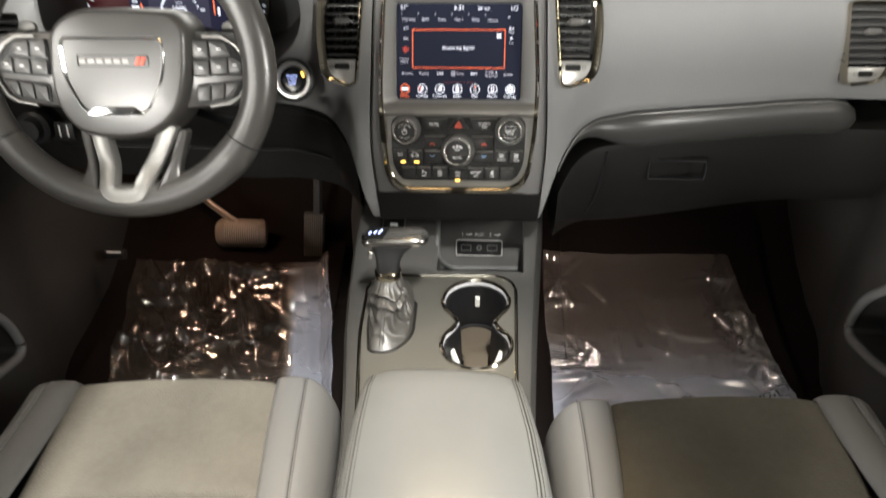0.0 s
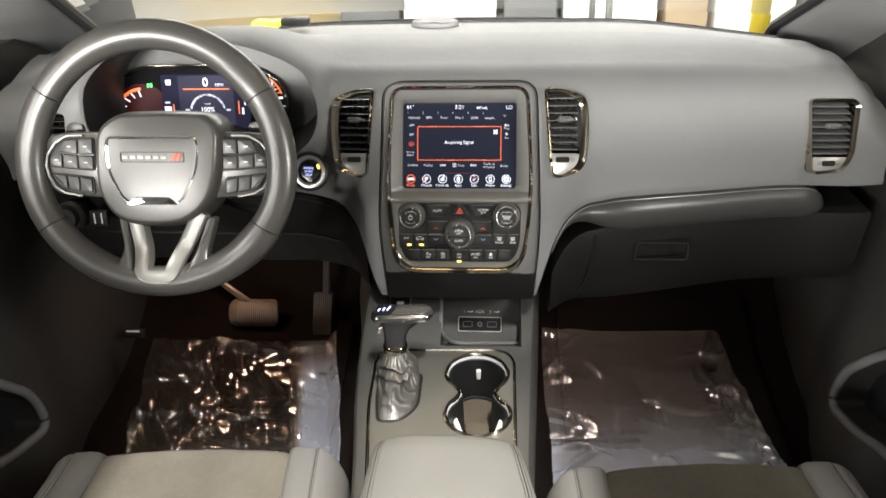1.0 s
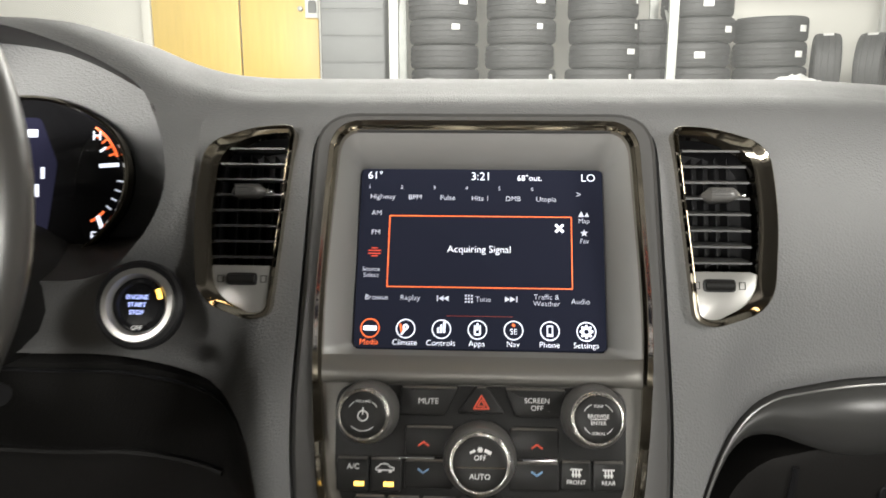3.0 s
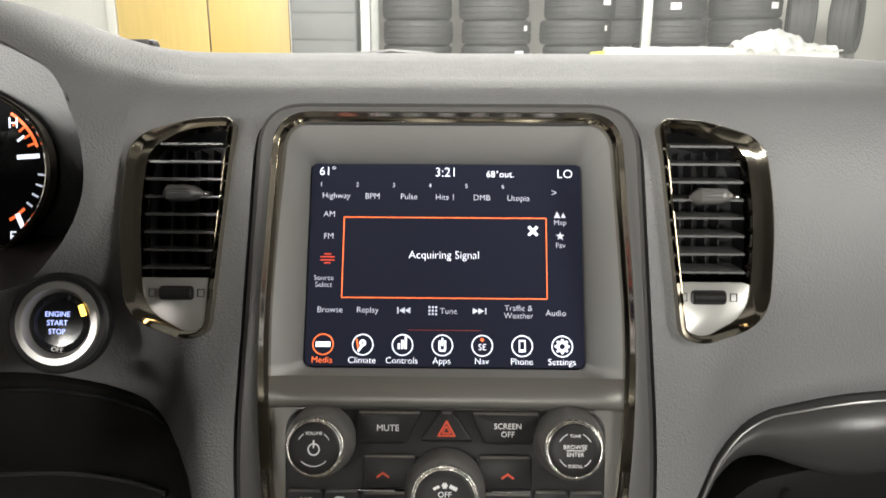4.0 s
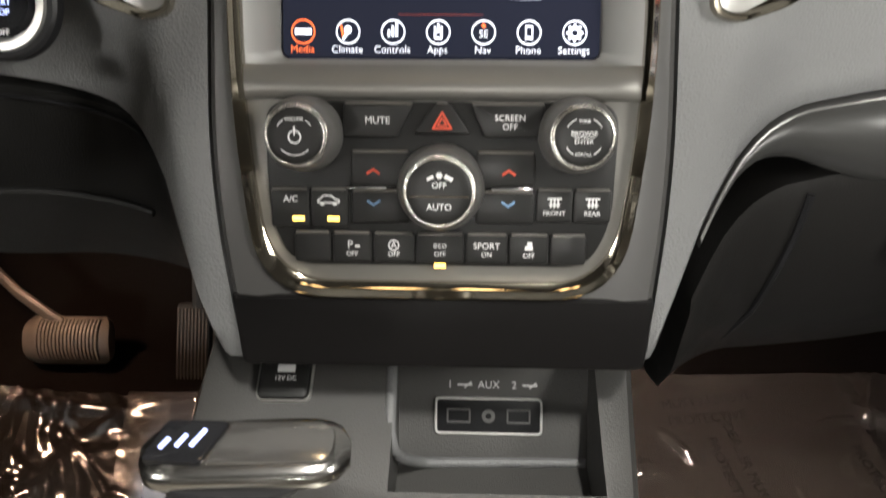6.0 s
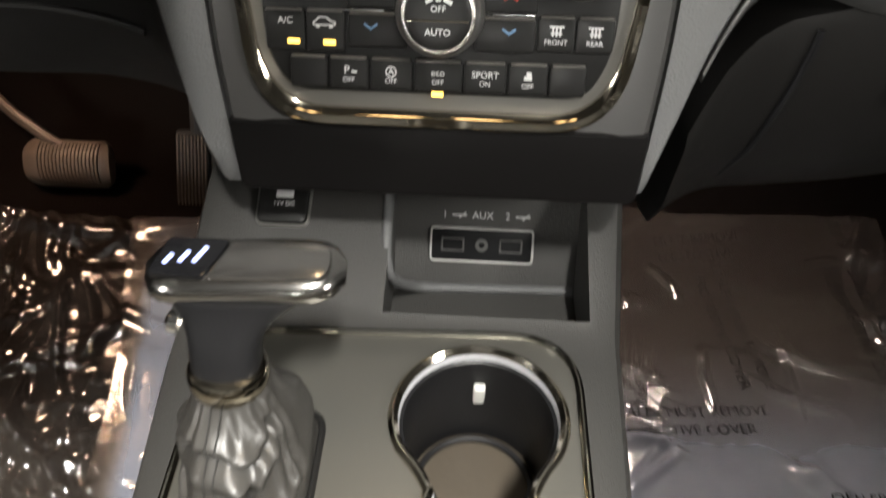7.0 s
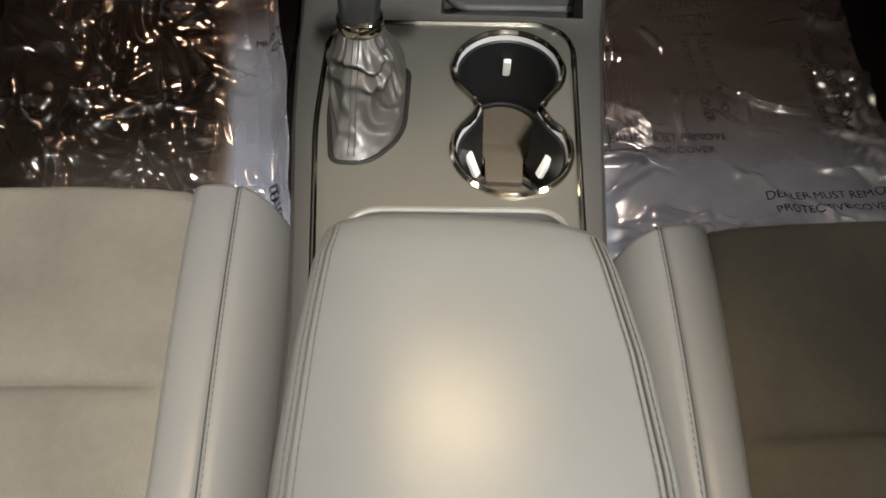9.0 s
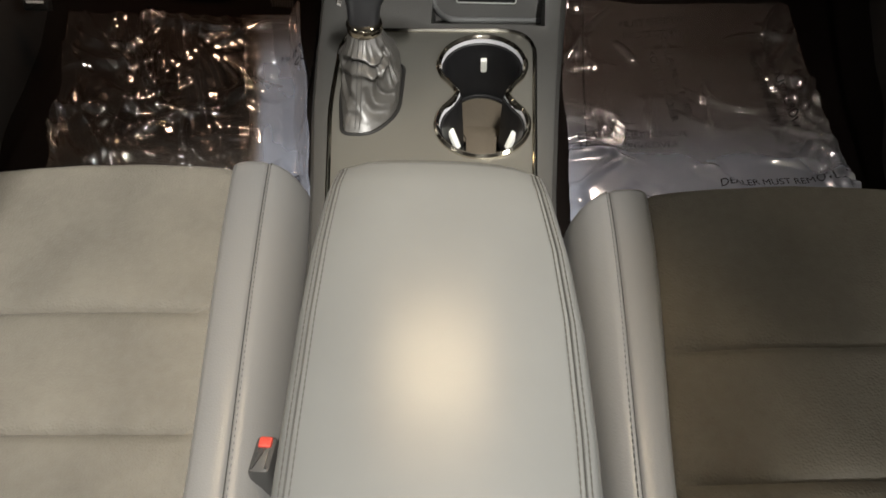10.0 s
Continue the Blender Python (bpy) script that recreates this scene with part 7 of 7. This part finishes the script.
bm = bmesh.new()
rows = []
for t in np.linspace(0, 1, 9):
    y, z = 1.585 - 0.655 * t, 0.785 + 0.455 * t
    half = 0.74 - 0.13 * t
    rows.append([(half * u, y - 0.10 * u * u, z - 0.01 * u * u) for u in np.linspace(-1, 1, 17)])
skin(bm, rows)
windscreen = tagged(part("windscreen", bm, glass_material()), "clear curved windscreen above the dashboard", "windscreen", "", "structure")
windscreen.visible_shadow = False
bm = bmesh.new()
rows = [[(0.74 * u, 1.60 - 0.10 * u * u + dy, 0.748 - 0.045 * abs(u) ** 2.2 + dz) for u in np.linspace(-1, 1, 25)] for dy, dz in ((-0.03, -0.01), (-0.022, 0.010), (0.02, 0.014), (0.03, -0.02))]
skin(bm, rows, closed=False)
tagged(part("cowl_strip", bm, RUBBER), "black strip along the foot of the windscreen", "car trim", "", "structure")
SPK = (-0.057, 1.372)
speaker = thing("dash_speaker", "oval speaker grille on top of the dashboard", "speaker")
bm = bmesh.new()
lathe(bm, [(0.044, -0.004), (0.042, 0.002), (0.03, 0.005), (0.001, 0.006)], pose(SPK[0], SPK[1], 0.800) @ Matrix.Diagonal((1, 0.62, 1, 1)), 32)
part("grille", bm, VINYL, speaker)
for k in range(9):
    bm = bmesh.new()
    w = 0.040 * math.sqrt(max(0.05, 1 - ((k - 4) / 4.6) ** 2))
    sweep(bm, [(SPK[0] - w, SPK[1] + (k - 4) * 0.0058, 0.8032), (SPK[0], SPK[1] + (k - 4) * 0.0058, 0.8062), (SPK[0] + w, SPK[1] + (k - 4) * 0.0058, 0.8032)], 0.0016, 5)
    part("rib", bm, VINYL, speaker)
tag = thing("key_tag", "lime yellow key tag with a black fob on the dashboard", "key tag")
bm = bmesh.new()
block(bm, pose(-0.362, 1.345, 0.803, 0, 0, -8), 0.052, 0.030, 0.010, 0.004)
part("tag", bm, material("lime_plastic", (0.62, 0.78, 0.05), 0.4, wear=0.05), tag, "lime yellow tag")
bm = bmesh.new()
block(bm, pose(-0.312, 1.355, 0.803, 0, 0, 4), 0.052, 0.028, 0.013, 0.007)
part("fob", bm, BLACK, tag, "black fob")

# map lamps in the roof
lamps = thing("map_lamps", "pair of lit map lamps in the roof lining", "lamp")
bm = bmesh.new()
block(bm, pose(0.01, 0.86, 1.195), 0.26, 0.16, 0.05, 0.02)
part("housing", bm, DARK, lamps)
LENS = material("lit_warm_lens", (1.0, 0.68, 0.33), 0.4, emit=9.0)
for x in (-0.078, 0.022):
    bm = bmesh.new()
    block(bm, pose(x, 0.845, 1.1925), 0.060, 0.034, 0.004, 0.006)
    part("lens", bm, LENS, lamps, "lit warm lamp lens")

# ---- along the workshop's far wall ----
WOOD = material("varnished_yellow_wood", (0.70, 0.50, 0.14), 0.4, wear=0.14, wear_size=5, stretch=(6, 6, 0.5))
STEEL = material("galvanised_steel", (0.42, 0.43, 0.41), 0.5, metal=0.4, wear=0.15, wear_size=12)
TYRE = material("tyre_rubber", (0.040, 0.040, 0.041), 0.62, grain=60, depth=0.3, wear=0.25, wear_size=9)
PAPER = material("white_paper", (0.82, 0.82, 0.80), 0.8, wear=0.04)
CARTON = material("cardboard", (0.46, 0.36, 0.24), 0.85, wear=0.1)
GREY_BOX = material("grey_enamel", (0.16, 0.165, 0.165), 0.5, wear=0.08)

door = thing("door_1", "yellow varnished wooden double door with a paper notice", "door", "", "structure")
for x0, x1 in ((-3.66, -2.68), (-2.66, -1.80)):
    bm = bmesh.new()
    block(bm, pose((x0 + x1) / 2, 8.84, GROUND), x1 - x0, 0.05, 2.75, 0.004)
    part("leaf", bm, WOOD, door)
bm = bmesh.new()
block(bm, pose(-3.12, 8.812, 1.73), 0.30, 0.004, 0.36, 0.001)
part("notice", bm, PAPER, door, "white paper notice")
bm = bmesh.new()
lathe(bm, [(0.03, 0), (0.025, 0.05), (0.001, 0.055)], pose(-1.99, 8.815, 1.58, 90), 16)
part("handle", bm, STEEL, door)
for x in (-3.72, -1.74):
    bm = bmesh.new()
    block(bm, pose(x, 8.84, GROUND), 0.10, 0.09, 2.8, 0.006)
    part("jamb", bm, WALL_PAINT, door)

cabinet = thing("drawer_cabinet", "tall grey metal drawer cabinet with a pale label", "cabinet")
bm = bmesh.new()
block(bm, pose(-1.32, 8.5, GROUND), 0.66, 0.55, 2.36, 0.01)
part("case", bm, GREY_BOX, cabinet)
for k in range(9):
    bm = bmesh.new()
    block(bm, pose(-1.32, 8.222, 1.79 - 0.27 * k - 0.26), 0.64, 0.025, 0.245, 0.006)
    part("drawer", bm, GREY_BOX, cabinet)
for dx, w in ((-0.17, 0.16), (0.03, 0.14), (0.22, 0.14)):
    bm = bmesh.new()
    block(bm, pose(-1.32 + dx, 8.205, 1.69), w, 0.004, 0.045, 0.001)
    part("label", bm, PAPER, cabinet, "pale label")
box = thing("wall_box", "small white wall box beside the cabinet", "box")
bm = bmesh.new()
block(bm, pose(-1.86, 8.83, 1.48), 0.14, 0.14, 0.24, 0.01)
part("case", bm, PAPER, box)
bm = bmesh.new()
block(bm, pose(-1.85, 8.752, 1.53), 0.09, 0.02, 0.13, 0.02)
part("dial", bm, GREY_BOX, box)

SHELF_Z = 0.44
rack = thing("storage_rack", "long galvanised storage rack with white boards and an orange beam", "shelf")
for x in (-0.83, 1.74, 4.05):
    for y in (7.62, 8.45):
        bm = bmesh.new()
        o = rounded([(-0.042, -0.03), (0.042, -0.03), (0.042, 0.03), (-0.042, 0.03)], 0.006, 2)
        plate(bm, o, pose(x, y, 0), GROUND, 2.9, 0.003)
        part("post", bm, STEEL, rack)
    bm = bmesh.new()
    sweep(bm, [(x, 7.62, 1.2), (x, 8.45, 2.0)], 0.02, 6)
    part("brace", bm, STEEL, rack)
for x0, x1 in ((-0.78, 1.69), (1.79, 4.00)):
    bm = bmesh.new()
    block(bm, pose((x0 + x1) / 2, 8.04, SHELF_Z - 0.03), x1 - x0, 0.90, 0.03, 0.004)
    part("board", bm, WALL_PAINT, rack, "white shelf board")
    bm = bmesh.new()
    block(bm, pose((x0 + x1) / 2, 7.60, SHELF_Z - 0.12), x1 - x0, 0.04, 0.09, 0.006)
    part("beam", bm, WALL_PAINT, rack)
    bm = bmesh.new()
    block(bm, pose((x0 + x1) / 2, 7.60, 1.92), x1 - x0, 0.04, 0.12, 0.006)
    part("beam", bm, material("orange_enamel", (0.55, 0.13, 0.04), 0.45) if x0 > 1 else STEEL, rack)


def tyre_mesh(r, w):
    bm = bmesh.new()
    n = 40
    prof = [(0.62, -0.40), (0.74, -0.48), (0.90, -0.50), (0.965, -0.44), (0.985, -0.36)]
    for g in (-0.22, 0.0, 0.22):
        prof += [(1.0, g - 0.08), (1.0, g - 0.022), (0.975, g - 0.018), (0.975, g + 0.018), (1.0, g + 0.022)]
    prof += [(0.985, 0.36), (0.965, 0.44), (0.90, 0.50), (0.74, 0.48), (0.62, 0.40)]
    rows = []
    for q in range(n):
        a = 2 * math.pi * q / n
        rows.append([(r * p * math.cos(a), r * p * math.sin(a), w * h) for p, h in prof])
    vs = skin(bm, rows)
    for i in range(len(prof) - 1):
        bm.faces.new((vs[-1][i], vs[-1][i + 1], vs[0][i + 1], vs[0][i]))
    return finish(bm, "tyre", TYRE, 30)


TYRE_MESH = tyre_mesh(0.335, 0.235)
rng = random.Random(5)


def tyre(m, label, sticker=None):
    ob = new("tyre", TYRE_MESH)
    ob.matrix_world = m
    tagged(ob, label, "tyre", "stored tyres")
    if sticker is not None:
        bm = bmesh.new()
        a0, wide, off, tall = sticker
        rows = [[(0.3395 * math.cos(a), 0.3395 * math.sin(a), off + h) for h in (-tall / 2, tall / 2)] for a in np.linspace(a0 - wide, a0 + wide, 9)]
        skin(bm, rows)
        s = new("sticker", finish(bm, "sticker", PAPER, 40))
        s.parent = ob
        tagged(s, "white paper sticker")
    return ob


for x, count, y in ((-0.38, 6, 8.0), (0.37, 6, 7.98), (1.16, 6, 7.98)):
    for k in range(count):
        st = (-1.2 + rng.random() * 0.5, 0.06 + 0.1 * rng.random(), 0.04, 0.05) if rng.random() < 0.55 else None
        tyre(pose(x + rng.uniform(-0.02, 0.02), y + rng.uniform(-0.02, 0.02), SHELF_Z + 0.12 + 0.237 * k, 0, 0, rng.uniform(-12, 12)), "black car tyre lying in a tall stack", st)
for x, y in ((2.05, 7.98), (2.78, 8.0)):
    for k in range(5 if x < 2.3 else 4):
        tyre(pose(x + rng.uniform(-0.02, 0.02), y, SHELF_Z + 0.12 + 0.237 * k, 0, 0, rng.uniform(-20, 20)), "black car tyre lying in a stack behind wrapped goods", (-1.35 + 0.4 * (k % 2), 0.14, 0.0, 0.06) if k > 1 else None)
for x, lean in ((3.28, 8), (3.72, -6)):
    tyre(pose(x, 7.95, SHELF_Z + 0.46, 90, 0, 62 + lean), "black car tyre standing upright on the rack", (1.9, 0.12, 0.0, 0.09))
for k in range(3):
    tyre(pose(1.62, 8.25, SHELF_Z + 0.12 + 0.237 * (k + 1)), "black car tyre lying behind the rack's post")
# a white table with packed goods in front of the car
table = thing("work_table", "white folding table in front of the car", "table")
bm = bmesh.new()
block(bm, pose(1.25, 3.70, 0.57), 1.55, 0.75, 0.035, 0.01)
part("tabletop", bm, PAPER, table)
for x in (0.55, 1.95):
    for y in (3.40, 4.0):
        bm = bmesh.new()
        sweep(bm, [(x, y, GROUND), (x, y, 0.57)], 0.016, 8)
        part("leg", bm, STEEL, table)
carton = thing("cardboard_box", "brown cardboard box on the white table", "box")
bm = bmesh.new()
block(bm, pose(1.06, 3.62, 0.605), 0.31, 0.26, 0.075, 0.004)
part("body", bm, CARTON, carton)
bm = bmesh.new()
block(bm, pose(1.06, 3.62, 0.6801), 0.31, 0.05, 0.0006, 0.0002)
part("tape", bm, PAPER, carton, "pale strip of tape")
roll = thing("wrapped_roll", "long white plastic-wrapped roll with a yellow end", "roll")
bm = bmesh.new()
rows = []
for i in range(60):
    x = 0.585 + 0.90 * i / 59
    r = 0.040 + 0.006 * noise.noise(Vector((x * 9, 0, 2)))
    rows.append([(x, 3.60 + r * math.cos(a) * 0.9, 0.720 + (r + 0.004 * noise.noise(Vector((x * 20, a, 1)))) * math.sin(a)) for a in np.linspace(0, 2 * math.pi, 17)[:-1]])
skin(bm, rows, closed=True, caps=True)
part("wrap", bm, PAPER, roll)
bm = bmesh.new()
sweep(bm, [(0.535, 3.60, 0.712), (0.60, 3.60, 0.718)], 0.030, 12)
part("end", bm, material("yellow_plastic", (0.80, 0.74, 0.05), 0.5), roll, "yellow plastic end")
sheet = thing("plastic_sheet", "crumpled translucent plastic sheet heaped on the roll", "plastic sheet")
bm = bmesh.new()
rows = []
for j in range(26):
    rows.append([(1.08 + 0.40 * i / 40, 3.52 + 0.16 * j / 25, 0.742 + 0.080 * math.exp(-((i - 15) / 14) ** 2) * math.sin(math.pi * j / 25) + 0.022 * noise.noise(Vector((i * 0.33, j * 0.33, 4)))) for i in range(41)])
skin(bm, rows)
part("sheet", bm, material("grey_white_plastic", (0.62, 0.62, 0.60), 0.35, wear=0.1, wear_size=20), sheet)
post = thing("bollard", "yellow painted steel bollard on the workshop floor", "bollard")
bm = bmesh.new()
lathe(bm, [(0.06, GROUND), (0.06, 0.28), (0.05, 0.32), (0.02, 0.34), (0.001, 0.34)], Matrix.Translation((1.75, 5.0, 0)), 24)
part("tube", bm, material("yellow_enamel", (0.78, 0.60, 0.04), 0.4, wear=0.12), post)
for x0, x1, high, mat in ((-0.80, 0.05, 0.80, PAPER), (0.12, 0.60, 0.66, GREY_BOX), (0.66, 1.50, 0.84, PAPER), (1.58, 1.95, 0.72, CARTON), (2.02, 2.90, 0.82, PAPER), (2.98, 3.80, 0.80, PAPER)):
    goods = thing("packed_carton", "brown cardboard carton standing under the rack" if mat is CARTON else "pale packed carton standing under the rack", "carton", "packed goods")
    bm = bmesh.new()
    block(bm, pose((x0 + x1) / 2, 7.25, GROUND), x1 - x0, 0.55, high, 0.012)
    part("body", bm, mat, goods)
    bm = bmesh.new()
    block(bm, pose((x0 + x1) / 2, 7.25, GROUND + high + 0.0004), (x1 - x0) * 0.98, 0.06, 0.0008, 0.0002)
    part("tape", bm, STEEL, goods)
